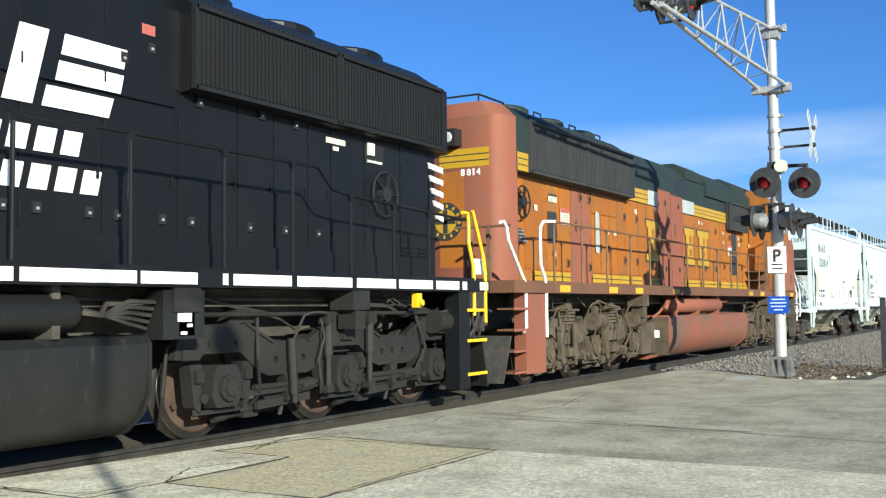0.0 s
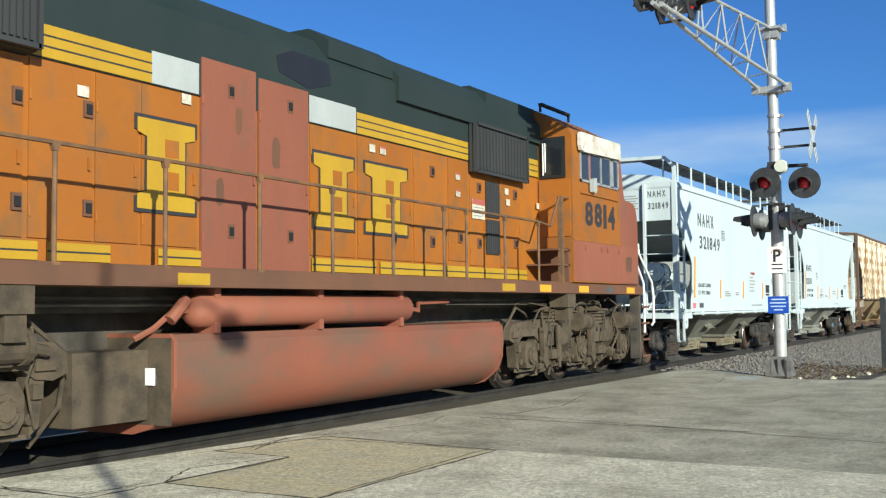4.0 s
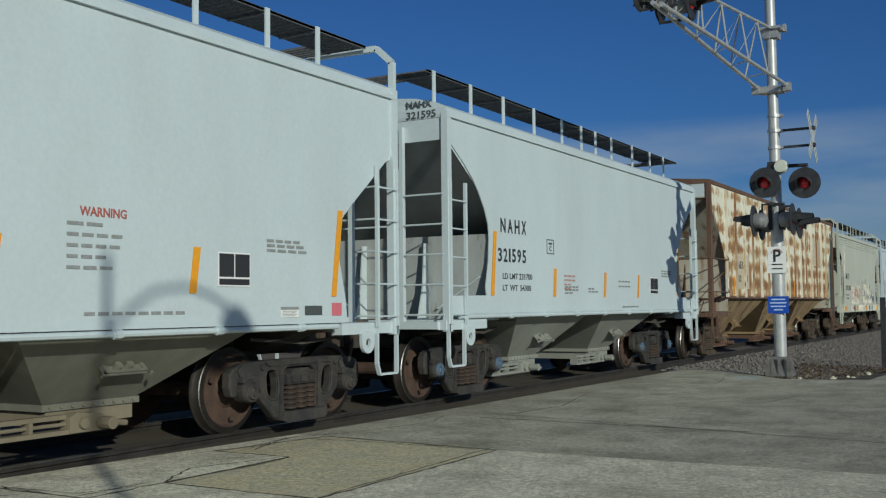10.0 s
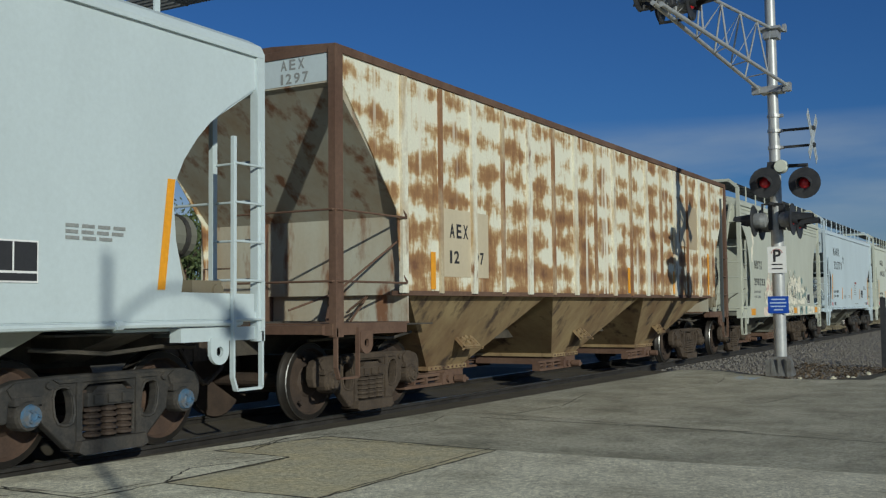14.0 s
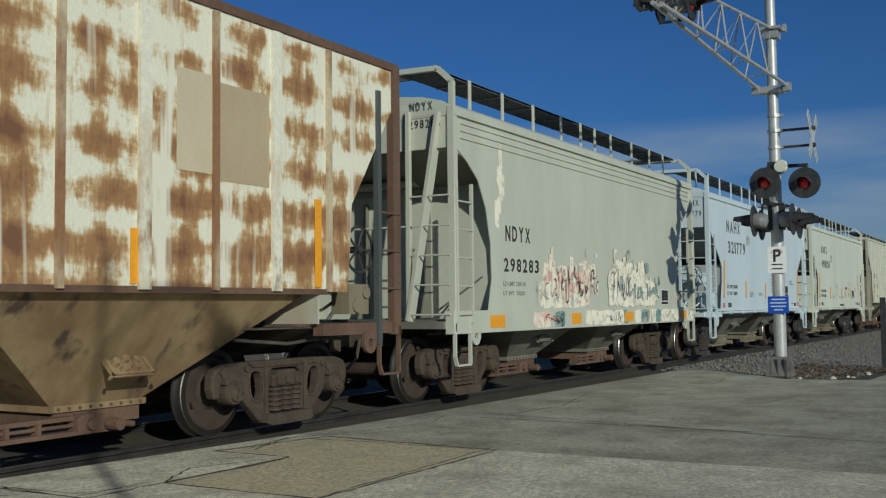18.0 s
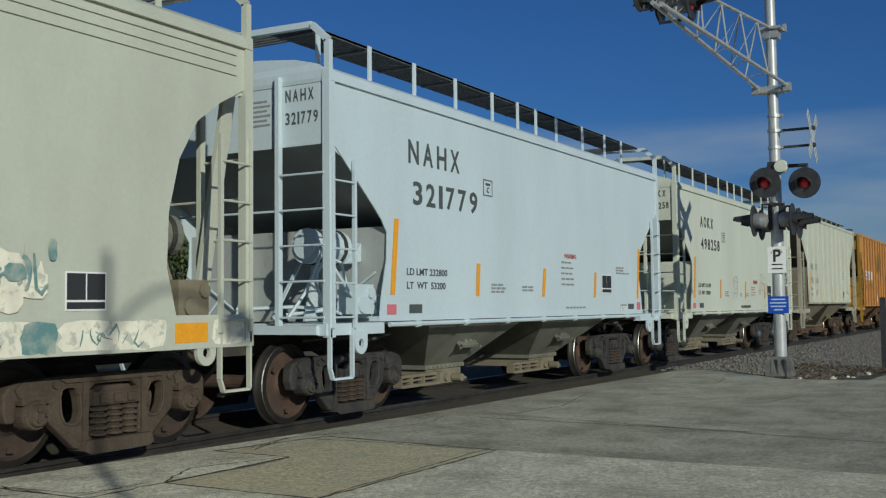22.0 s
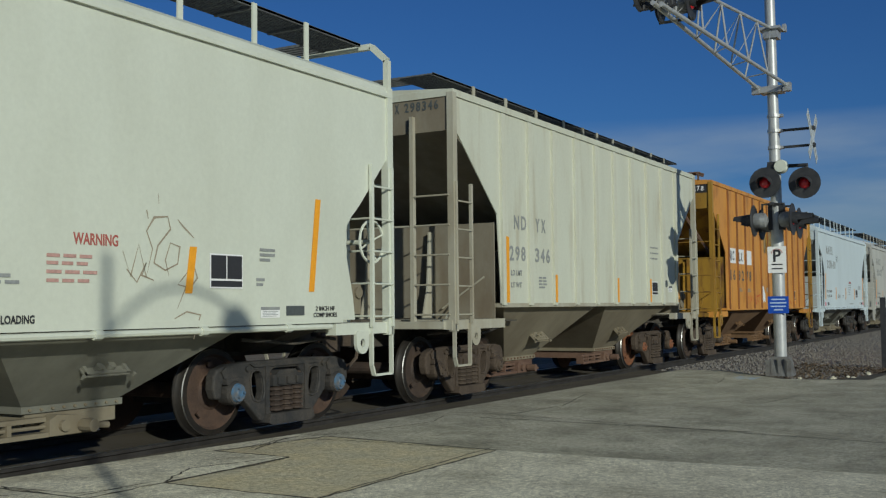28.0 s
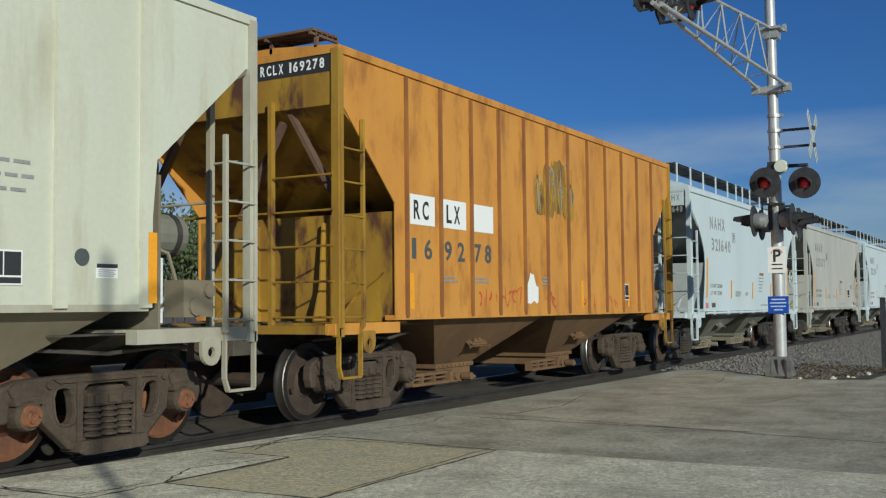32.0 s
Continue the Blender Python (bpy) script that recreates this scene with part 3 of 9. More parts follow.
def freight_truck(car, x, dark=True, cap=None, rust=None):
    mat = TRUCK_DARK if dark else TRUCK_BROWN
    t = part("truck", shared(("bolster", dark), lambda: freight_bolster(mat)), None, car, "two-axle freight truck", at=pose(x, 0, 0))
    rust = rust or WHEEL_RUST
    cm = cap or mat
    for side in (Matrix.Identity(4), TURN):
        part("side_frame", shared(("side", dark), lambda: freight_side(mat)), None, t, "grimy black cast side frame" if dark else "rust-brown cast side frame", at=side)
        for k in (-.18, 0, .18):
            part("spring", shared(("spring", dark, k), lambda: spring_nest(WHEEL_DARK if dark else TRUCK_BROWN, k)), None, t, at=side)
        for e in (-.29, .29):
            part("friction_wedge", shared(("wedge", e), lambda: friction_wedge(e)), None, t, at=side)
        for e in (-.889, .889):
            part("bearing", shared(("bearing", dark), lambda: bearing_cap(mat)), None, t, at=pose(e, 0, .457) @ side)
            part("bearing_cap", shared(("cap", cm.name), lambda: cap_plate(cm)), None, t, at=pose(e, 0, .457) @ side)
    for e in (-.889, .889):
        w = part("wheelset", shared(("ws", rust.name), lambda: wheelset(.457, .80, rust)), None, t, "rusty steel wheelset with polished treads", at=pose(e, 0, .457))
        AXLES.append((w, .457, e, .457))
    return t


def coupler(car, x, s, mat=None):
    bm = bmesh.new()
    box(bm, min(x, x + s * .5), max(x, x + s * .5), -.07, .07, .80, .95)
    prism(bm, [(x + s * .42, -.16), (x + s * .66, -.13), (x + s * .68, .02), (x + s * .56, .05), (x + s * .54, .15), (x + s * .42, .15)], .74, 1.0, "z")
    pipe(bm, [(x + s * .1, -.25, .9), (x + s * .25, -.3, .65), (x + s * .45, -.28, .5), (x + s * .62, -.2, .55)], .025)
    part("coupler", bm, mat or TRUCK_BROWN, car, "rusty knuckle coupler and air hose")


# ---------------------------------------------------------------- covered hoppers
def paint(name, base, dirt, **kw):
    a = dict(rough=0.5, second=dirt, scale=1.1, cover=0.3, soft=0.25, grain=0.05, grain_scale=18, stretch=(1.0, 1.0, 0.35))
    a.update(kw)
    return surface(name, base, **a)


P_WHITE1 = paint("pale_grey_paint", (0.56, 0.635, 0.65), (0.49, 0.555, 0.565))
P_WHITE3 = paint("pale_blue_paint", (0.565, 0.65, 0.685), (0.49, 0.565, 0.595))
P_CREAM = paint("cream_grey_paint", (0.62, 0.645, 0.545), (0.53, 0.545, 0.45))
P_OLIVE = paint("weathered_grey_paint", (0.53, 0.545, 0.455), (0.45, 0.455, 0.375), scale=1.6, cover=0.4)
P_TAN = paint("dusty_grey_paint", (0.57, 0.585, 0.48), (0.51, 0.51, 0.41), scale=1.3, cover=0.4, third=(0.42, 0.385, 0.28), third_scale=2.4, third_cover=.08, third_soft=.12, stretch=(1.3, 1, .22))
P_ORANGE = paint("faded_orange_paint", (0.62, 0.29, 0.055), (0.48, 0.205, 0.038), scale=1.5, cover=0.45, third=(0.30, 0.12, 0.03), third_scale=3.0, third_cover=0.10, third_soft=.12, stretch=(1.2, 1, .45))
# yellow darkened to carry the shadow on the orange car's ends
P_YELLOW = paint("dull_yellow_paint", (0.42, 0.25, 0.03), (0.19, 0.095, 0.025), scale=2.0, cover=0.45, third=(0.10, 0.045, 0.025), third_scale=3.0, third_cover=0.25)


# slope sheets: darker copies of the car paints, for the shade under the ends
SLOPE_SHADE_GREY = paint("shaded_grey_slope_sheet", (0.27, 0.285, 0.28), (0.20, 0.205, 0.195), rough=.8, scale=1.6, cover=.45)
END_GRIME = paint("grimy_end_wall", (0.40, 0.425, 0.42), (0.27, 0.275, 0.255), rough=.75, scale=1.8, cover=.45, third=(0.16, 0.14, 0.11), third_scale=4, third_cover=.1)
SLOPE_SHADE_OLIVE = paint("shaded_olive_slope_sheet", (0.27, 0.272, 0.225), (0.20, 0.195, 0.155), rough=.8, scale=1.6, cover=.45)


def rust_streaks():
    """Cream paint eaten by rust in blotches between the ribs and along the inner stiffeners, with runs below them."""
    m = surface("rust_streaked_paint", (0.72, 0.70, 0.57), 0.8, grain=0.10, grain_scale=30)
    nt = m.node_tree
    L = nt.links
    b = nt.nodes["Principled BSDF"]
    base = b.inputs["Base Color"].links[0].from_socket
    tc = nt.nodes.new("ShaderNodeTexCoord")
    sep = nt.nodes.new("ShaderNodeSeparateXYZ")
    L.new(tc.outputs["Object"], sep.inputs[0])

    def calc(op, a, c):
        n = nt.nodes.new("ShaderNodeMath")
        n.operation = op
        for i, v in enumerate((a, c)):
            if isinstance(v, (int, float)):
                n.inputs[i].default_value = v
            elif v is not None:
                L.new(v, n.inputs[i])
        return n.outputs[0]

    def tex(scale, stretch, detail=6.0):
        mp = nt.nodes.new("ShaderNodeMapping")
        mp.inputs["Scale"].default_value = stretch
        L.new(tc.outputs["Object"], mp.inputs["Vector"])
        n = node(nt, "ShaderNodeTexNoise", Scale=scale, Detail=detail, Roughness=0.62)
        L.new(mp.outputs["Vector"], n.inputs["Vector"])
        return n.outputs["Fac"]
    bx = calc("COSINE", calc("MULTIPLY", calc("ADD", sep.outputs["X"], 0.0), 2 * math.pi / 0.9), None)
    bz = calc("SINE", calc("MULTIPLY", sep.outputs["Z"], 2 * math.pi / 0.44), None)
    low = calc("MULTIPLY", calc("ADD", sep.outputs["Z"], -2.9), -0.055)
    grid = calc("ADD", calc("ADD", calc("MULTIPLY", bx, 0.035), calc("MULTIPLY", bz, 0.075)), low)
    runs = calc("MULTIPLY", calc("ADD", tex(9.0, (1.3, 1, .3), 8.0), -.5), .42)
    f = calc("ADD", calc("ADD", calc("ADD", calc("MULTIPLY", tex(1.25, (1.1, 1, 1.0)), 1.0), runs), calc("MULTIPLY", tex(4.0, (.5, 1, 1.8), 9.0), .30)), grid)

    def over(col, lo, hi, fac, under):
        r = nt.nodes.new("ShaderNodeMapRange")
        r.inputs["From Min"].default_value, r.inputs["From Max"].default_value = lo, hi
        L.new(fac, r.inputs["Value"])
        mx = nt.nodes.new("ShaderNodeMixRGB")
        mx.inputs["Color2"].default_value = (*col, 1)
        L.new(r.outputs["Result"], mx.inputs["Fac"])
        L.new(under, mx.inputs["Color1"])
        return mx.outputs["Color"]
    out = over((0.52, 0.37, 0.19), .575, .67, f, base)
    out = over((0.30, 0.16, 0.07), .635, .735, f, out)
    out = over((0.17, 0.08, 0.042), .765, .90, f, out)
    streak = tex(3.0, (3.2, 1, .16), 4.0)
    out = over((0.50, 0.34, 0.17), .62, .84, streak, out)
    out = over((0.72, 0.68, 0.56), .58, .66, tex(2.2, (1.5, 1, .08), 3.0), out)
    L.new(out, b.inputs["Base Color"])
    return m


P_RUST = rust_streaks()
P_RUSTDARK = paint("dark_rust", (0.095, 0.05, 0.034), (0.17, 0.105, 0.07), scale=2.0, cover=0.4, rough=0.9, grain=0.2)
P_HOPPER = paint("dirty_hopper_paint", (0.21, 0.21, 0.17), (0.10, 0.095, 0.075), scale=1.6, cover=0.45, rough=0.75)
# pale and tan hopper bases lowered a little for shade on the bays
P_HOPPER_PALE = paint("pale_hopper_paint", (0.29, 0.30, 0.265), (0.21, 0.21, 0.18), scale=1.4, cover=0.4, rough=0.7)
P_HOPPER_TAN = paint("dirty_tan_hopper_paint", (0.245, 0.215, 0.15), (0.14, 0.112, 0.072), scale=1.6, cover=0.45, rough=0.8)
P_HOPPER_RUST = paint("rusty_hopper_paint", (0.38, 0.29, 0.15), (0.15, 0.08, 0.04), scale=1.8, cover=0.52, third=(0.07, 0.045, 0.03), third_scale=3, third_cover=.2, rough=0.85)
P_HOPPER_BROWN = paint("rust_brown_hopper_paint", (0.20, 0.115, 0.05), (0.11, 0.06, 0.03), scale=1.8, cover=0.5, rough=0.85)
GRATING = surface("grating", (0.16, 0.165, 0.16), 0.75, 0.2, second=(0.10, 0.10, 0.10), scale=20, grain=0.3)


def ladder(car, mat, x0, x1, y, z0, z1, step=.38, name="ladder"):
    rails = []
    for x in (x0, x1):
        bm = bmesh.new()
        box(bm, x - .022, x + .022, y - .03, y + .01, z0, z1)
        rails.append(part("ladder_rail", bm, mat, car))
    bm = bmesh.new()
    z = z0 + .12
    while z < z1 - .03:
        rod(bm, (x0, y - .03, z), (x1, y - .03, z), .012, 6)
        z += step
    pieces("rung", bm, mat, rails[0])


def end_ladder(car, mat, x, y0, y1, z0, z1, e):
    bm = bmesh.new()
    box(bm, x - .035, x + .035, y1 - .028, y1 + .028, z0, z1)
    post = part("end_post", bm, mat, car)
    bm = bmesh.new()
    for k in range(5):
        z = 1.22 + .40 * k
        rod(bm, (x + e * .02, y0, z), (x + e * .02, y1, z), .013, 6)
    pieces("rung", bm, mat, post)


def jacking_pad(mat):
    """A hanging lug, rounded below, with a round hole through it."""
    if ("pad", mat.name) in SHARED:
        return SHARED["pad", mat.name]
    bm = bmesh.new()
    n = 24
    rings = []
    for r, yy in ((1, -.02), (0, -.02), (0, .02), (1, .02)):
        ring = []
        for k in range(n):
            a = 2 * math.pi * k / n
            c, s = math.cos(a), math.sin(a)
            if r:
                q = .125 if s < 0 else min(.125 / max(abs(c), .01), .14 / max(abs(s), .01))
            else:
                q = .048
            ring.append(bm.verts.new((q * c, yy, q * s - .08)))
        rings.append(ring)
    for a, b in zip(rings, rings[1:] + rings[:1]):
        for k in range(n):
            bm.faces.new((a[k], a[(k + 1) % n], b[(k + 1) % n], b[k]))
    SHARED["pad", mat.name] = mesh_of("jacking_pad", bm, mat)
    return SHARED["pad", mat.name]


def stirrup(car, mat, x0, x1, y):
    bm = bmesh.new()
    pts = [(x0, y, 1.1), (x0, y, .66), (x0 + .05, y, .54), (x1 - .01, y, .54), (x1, y, .56), (x1, y, 1.1)]
    for a, b in zip(pts, pts[1:]):
        bar(bm, a, b, .05, .026)
    part("stirrup_step", bm, mat, car)


def bay(bm_body, bm_gate, x0, x1, c, y_top, z_top, z_bot, half=0.5):
    """One hopper: a tapered chute from the belly to a discharge gate."""
    a = [bm_body.verts.new(p) for p in ((x0, -y_top, z_top), (x1, -y_top, z_top), (x1, y_top, z_top), (x0, y_top, z_top))]
    b = [bm_body.verts.new(p) for p in ((c - half, -.75, z_bot), (c + half, -.75, z_bot), (c + half, .75, z_bot), (c - half, .75, z_bot))]
    for i in range(4):
        bm_body.faces.new((a[i], a[(i + 1) % 4], b[(i + 1) % 4], b[i]))
    bm_body.faces.new(a[::-1]), bm_body.faces.new(b)
    box(bm_body, c - half - .06, c + half + .06, -.81, .81, z_bot - .03, z_bot + .03)
    # outlet gate with its frame, rails and operating shaft
    z = z_bot - .03
    box(bm_gate, c - half, c + half, -.78, .78, z - .14, z)
    g0, g1 = c - half - .86, c + half - .40
    for e in (-1, 1):
        # two rails with a rack between them, an end plate and the capstan box
        box(bm_gate, g0 + .02, g1 - .46, *sorted((e * .80, e * .88)), z - .075, z - .035)
        box(bm_gate, g0 + .02, g1, *sorted((e * .80, e * .92)), z - .205, z - .165)
        rod(bm_gate, (g0 + .03, e * .86, z - .12), (g1 - .44, e * .86, z - .12), .018, 8)
        box(bm_gate, g0, g0 + .02, *sorted((e * .78, e * .92)), z - .20, z - .06)
        prism(bm_gate, [(g1 - .46, z - .20), (g1 - .46, z - .06), (g1 - .38, z - .02), (g1 - .1, z - .05), (g1 + .02, z - .09), (g1 + .02, z - .20)], *sorted((e * .80, e * .93)))
        for gx in (g0 + .3, g0 + .62):
            box(bm_gate, gx - .02, gx + .02, *sorted((e * .80, e * .9)), z - .17, z - .07)
        rod(bm_gate, (g1 - .12, e * .7, z - .13), (g1 - .12, e * 1.08, z - .13), .035)
        rod(bm_gate, (g1 - .12, e * .95, z - .13), (g1 - .12, e * 1.10, z - .13), .058, 10)
        rod(bm_gate, (g1 - .32, e * .90, z - .12), (g1 - .32, e * .97, z - .12), .05, 10)
        rod(bm_gate, (g1 - .05, e * 1.02, z - .13), (g1 + .1, e * 1.02, z - .15), .03, 8)
    for k in range(9):
        gx = c - half + .02 + k * (2 * half - .04) / 8
        rod(bm_gate, (gx, -.83, z + .03), (gx, -.80, z + .03), .014, 6)


def vibrator_bracket(bm, x, y, z, tilt):
    """Bolted bracket: a frame of bars round a casting with lugs."""
    m = Matrix.Translation((x, y, z)) @ Matrix.Rotation(tilt, 4, "X")
    box(bm, -.26, .24, -.012, .002, -.13, .13, m)
    for a in (-.25, .2):
        box(bm, a, a + .035, -.04, 0, -.12, .12, m)
    for a in (-.12, .10):
        box(bm, -.25, .23, -.035, 0, a, a + .03, m)
    for a, b in ((-.15, .02), (-.02, .05), (.10, .03), (-.09, -.06), (.05, -.05)):
        rod(bm, m @ Vector((a, 0, b)), m @ Vector((a, -.07, b)), .04, 8)
    for a, b in ((-.3, -.14), (.28, -.14), (-.3, .14), (.28, .15)):
        rod(bm, m @ Vector((a, 0, b)), m @ Vector((a, -.03, b)), .018, 6)


def bars_of_text(bm, x, z, y, rows, width, gap=.055, h=.03, rnd=None):
    for k in range(rows):
        w = width * rnd.uniform(.55, 1)
        n = max(1, int(w / .14))
        for j in range(n):
            a = x + j * w / n
            plate(bm, a, a + w / n - .035, z - k * gap, z - k * gap + h, y, .002)


def hopper(name, label, x, spec):
    car = thing(name, pose(x, TRACK_Y, 0), label, "hopper car", "covered hopper cars of the train")
    CARS.append((car, x))
    S = dict(paint=P_WHITE1, half=5.6, trucks=4.43, y=1.6, hoop=True, ribs=(), bays=((-3.3, -.3, -1.7), (.3, 3.3, 1.7)), bay_z=.47, hopper=P_HOPPER,
             dark=True, cap=None, rust=None, sill=None, walkway=True, belly=1.19, eave=3.85, roof="round", end=None, trim=None)
    S.update(spec)
    p, H, Y = S["paint"], S["half"], S["y"]
    trim = S["trim"] or p
    lv = S["levels"]
    # body shell
    bm = bmesh.new()
    wall, knee, brow = S.get("wall") or lv[0][2] - 1.0, S.get("knee", 2.2), S.get("brow") or next(z for z, yy, a in lv if a > H - .15)
    levels(bm, [(S["belly"] - .02, Y - .05, -wall, wall), (knee, Y - .03, -wall, wall), (brow - .03, Y - .015, -H + .06, H - .06), (brow, Y - .015, -H, H), (lv[-1][0], lv[-1][1] - .01, -H, H)])
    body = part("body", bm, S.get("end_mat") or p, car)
    # faces that look down take the copy darkened for shade
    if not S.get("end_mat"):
        body.data.materials.append(SLOPE_SHADE_GREY if p in (P_WHITE1, P_WHITE3) else SLOPE_SHADE_OLIVE)
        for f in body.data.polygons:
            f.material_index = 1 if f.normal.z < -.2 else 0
    for e in (-1, 1):
        bm = bmesh.new()
        bx = S.get("bulk") or min(a for z, yy, a in lv) - .03
        box(bm, *sorted((e * bx, e * (bx - .03))), -Y + .02, Y - .02, 1.152, S.get("bulk_z", 2.3))
        bevelled(bm, .01, 1)
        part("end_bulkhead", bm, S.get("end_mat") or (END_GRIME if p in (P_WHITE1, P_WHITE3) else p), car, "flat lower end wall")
    for s in (-1, 1):
        bm = bmesh.new()
        prism(bm, [(-a, z) for z, yy, a in lv] + [(min(a + S.get("xr", 0), max(H - .02, a)), z) for z, yy, a in lv[::-1]], s * (Y - .012), s * (Y + .004))
        part("side_sheet", bm, p, car)
    top_z, top_y = lv[-1][0], lv[-1][1]
    # roof
    bm = bmesh.new()
    if S["roof"] == "round":
        levels(bm, [(top_z, top_y + .055, -H - .01, H + .01), (top_z + .045, top_y + .055, -H - .02, H + .02), (top_z + .13, top_y + .01, -H - .02, H + .02), (top_z + .21, top_y - .14, -H, H),
                    (top_z + .29, top_y - .45, -H, H), (top_z + .35, top_y - 1.0, -H, H)])
    else:
        levels(bm, [(top_z, top_y + .03, -H - .02, H + .02), (top_z + .09, top_y + .035, -H - .02, H + .02), (top_z + .10, top_y - .05, -H, H), (top_z + .17, top_y - .9, -H, H)])
    roof_z = top_z + (.30 if S["roof"] == "round" else .14)
    part("roof", bm, S.get("roof_mat") or p, car)
    bm = bmesh.new()
    for k in range(5):
        cx = (k - 2) * H * .38
        turned(bm, [(roof_z - .03, .40), (roof_z + .09, .40), (roof_z + .13, .34), (roof_z + .15, .1)], (cx, 0, 0), "z", 20)
    pieces("roof_hatch", bm, S.get("roof_mat") or WHITE, car, "round loading hatch")
    # seams or ribs on the side sheets
    bm, odd = bmesh.new(), bmesh.new()
    if S["ribs"]:
        for k, rx in enumerate(S["ribs"]):
            for s in (-1, 1):
                y0, y1 = sorted((s * (Y - .01), s * (Y + .045)))
                zt = lv[-1][0] - .02
                zb = next((z for z, yy, a in lv if a >= abs(rx) - .02), lv[0][0])
                w = S.get("rib_w", .035) * (1.0 if k % 2 or "rib_alt" not in S else 1.9)
                box(odd if k % 2 and "rib_alt" in S else bm, rx - w, rx + w, y0, y1, zb, zt)
    else:
        for k in range(-2, 3):
            for s in (-1, 1):
                y0, y1 = sorted((s * (Y - .02), s * (Y + .0025)))
                box(bm, k * 1.85 - .012, k * 1.85 + .012, y0, y1, lv[1][0] + .02, lv[-1][0] - .05)
                if k == 0 and not S["sill"]:
                    box(bm, -4.3, 4.3, *sorted((s * (Y - .02), s * (Y + .0035))), 1.415, 1.435)
    pieces("side_rib" if S["ribs"] else "weld_seam", bm, S.get("rib_mat") or p, car)
    pieces("side_rib", odd, S.get("rib_alt") or p, car)
    # side sill
    bm = bmesh.new()
    if S["sill"]:
        z0, z1 = S["sill"]
        for s in (-1, 1):
            y0, y1 = sorted((s * 1.50, s * 1.625))
            box(bm, -H - .05, H + .05, y0, y1, z0, z1)
    else:
        b = lv[0][2]
        for s in (-1, 1):
            y0, y1 = sorted((s * 1.46, s * (Y + .012)))
            box(bm, -b - .02, b + .02, y0, y1, S["belly"] - .03, S["belly"] + .03)
            for e in (-1, 1):
                x0, x1 = sorted((e * (min(b, 4.6 + H - 5.6) - .1), e * (H + .05)))
                box(bm, x0, x1, *sorted((s * 1.46, s * (Y + .0))), 1.02, min(1.15, S["belly"] - .04))
    pieces("side_sill", bm, S.get("sill_mat") or trim, car)
    for s in (-1, 1):
        for e in (-1, 1):
            part("jacking_pad", jacking_pad(trim), trim, car, "jacking lug with a round hole", at=pose(e * (H - .60), s * (Y - .005), 1.0))
    # train line pipe under the sill
    if not S["sill"]:
        bm = bmesh.new()
        b = lv[0][2]
        rod(bm, (-b + .2, -Y - .01, S["belly"] - .07), (b - .2, -Y - .01, S["belly"] - .07), .03)
        for k in range(-3, 4):
            rod(bm, (k * 1.25 - .04, -Y - .01, S["belly"] - .07), (k * 1.25 + .04, -Y - .01, S["belly"] - .07), .045)
        if not S["ribs"]:
            part("sill_pipe", bm, trim, car)
        else:
            bm.free()
    # centre sill, end platforms; sill and bolsters coloured dark for the shade beneath
    bm = bmesh.new()
    box(bm, -H - .2, H + .2, -.25, .25, .78, 1.16)
    for e in (-1, 1):
        x0, x1 = sorted((e * (S["trucks"] - .2), e * (S["trucks"] + .2)))
        prism(bm, [(-1.42, 1.12), (-.5, .84), (.5, .84), (1.42, 1.12)], x0, x1, "x")
        x0, x1 = sorted((e * (S["trucks"] - .9), e * (H - .15)))
        box(bm, x0, x1, -1.44, 1.44, 1.105, 1.122)
        for s in (-1, 1):
            pipe(bm, [(e * (S["trucks"] - .9), s * 1.1, 1.0), (e * (S["trucks"] - .2), s * 1.25, .94), (e * (S["trucks"] + .5), s * 1.2, .98), (e * (H - .3), s * 1.0, .95)], .02)
    pieces("centre_sill", bm, DARK_UNDER, car)
    bm = bmesh.new()
    for e in (-1, 1):
        x0, x1 = sorted((e * (H - .12), e * (H + .10)))
        box(bm, x0, x1, -1.5, 1.5, 1.03, 1.13)
        x0, x1 = sorted((e * (S["trucks"] - .3), e * (H - .13)))
        box(bm, x0, x1, -1.455, 1.455, 1.125, 1.15)
        for s in (-1, 1):
            x0, x1 = sorted((e * (H - .45), e * wall))
            bx = S.get("bulk") or min(a for z, yy, a in lv) - .03
            prism(bm, [(e * (bx + .3), 1.152), (e * (bx + .16), 1.6), (e * (bx + .1), S.get("bulk_z", 2.3) - .1), (e * bx, S.get("bulk_z", 2.3) - .1), (e * bx, 1.152)], s * .55 - .012, s * .55 + .012)
            rod(bm, (e * (bx + .06), s * .75, 1.3), (e * (bx + .06), s * 1.45, 1.75), .014, 6)
            bar(bm, (e * (bx + .4), s * 1.0, 1.155), (e * (bx + .02), s * 1.02, 1.5), .03, .012)
    pieces("underframe", bm, trim if S["sill"] is None else P_HOPPER, car)
    # hoppers
    for x0, x1, c in S["bays"]:
        bb, bg = bmesh.new(), bmesh.new()
        bay(bb, bg, x0, x1, c, Y - .08, S["belly"], S["bay_z"])
        hp = part("hopper", bb, S["hopper"], car, "tapered discharge hopper under the belly")
        pieces("discharge_gate", bg, S.get("gate") or P_HOPPER_TAN, hp, "sliding discharge gate with its shaft")
        for s in (-1, 1):
            bv = bmesh.new()
            vibrator_bracket(bv, c + .05, s * -1.1, S["bay_z"] + .36, -0.8 * s)
            part("vibrator_bracket", bv, S["hopper"], hp)
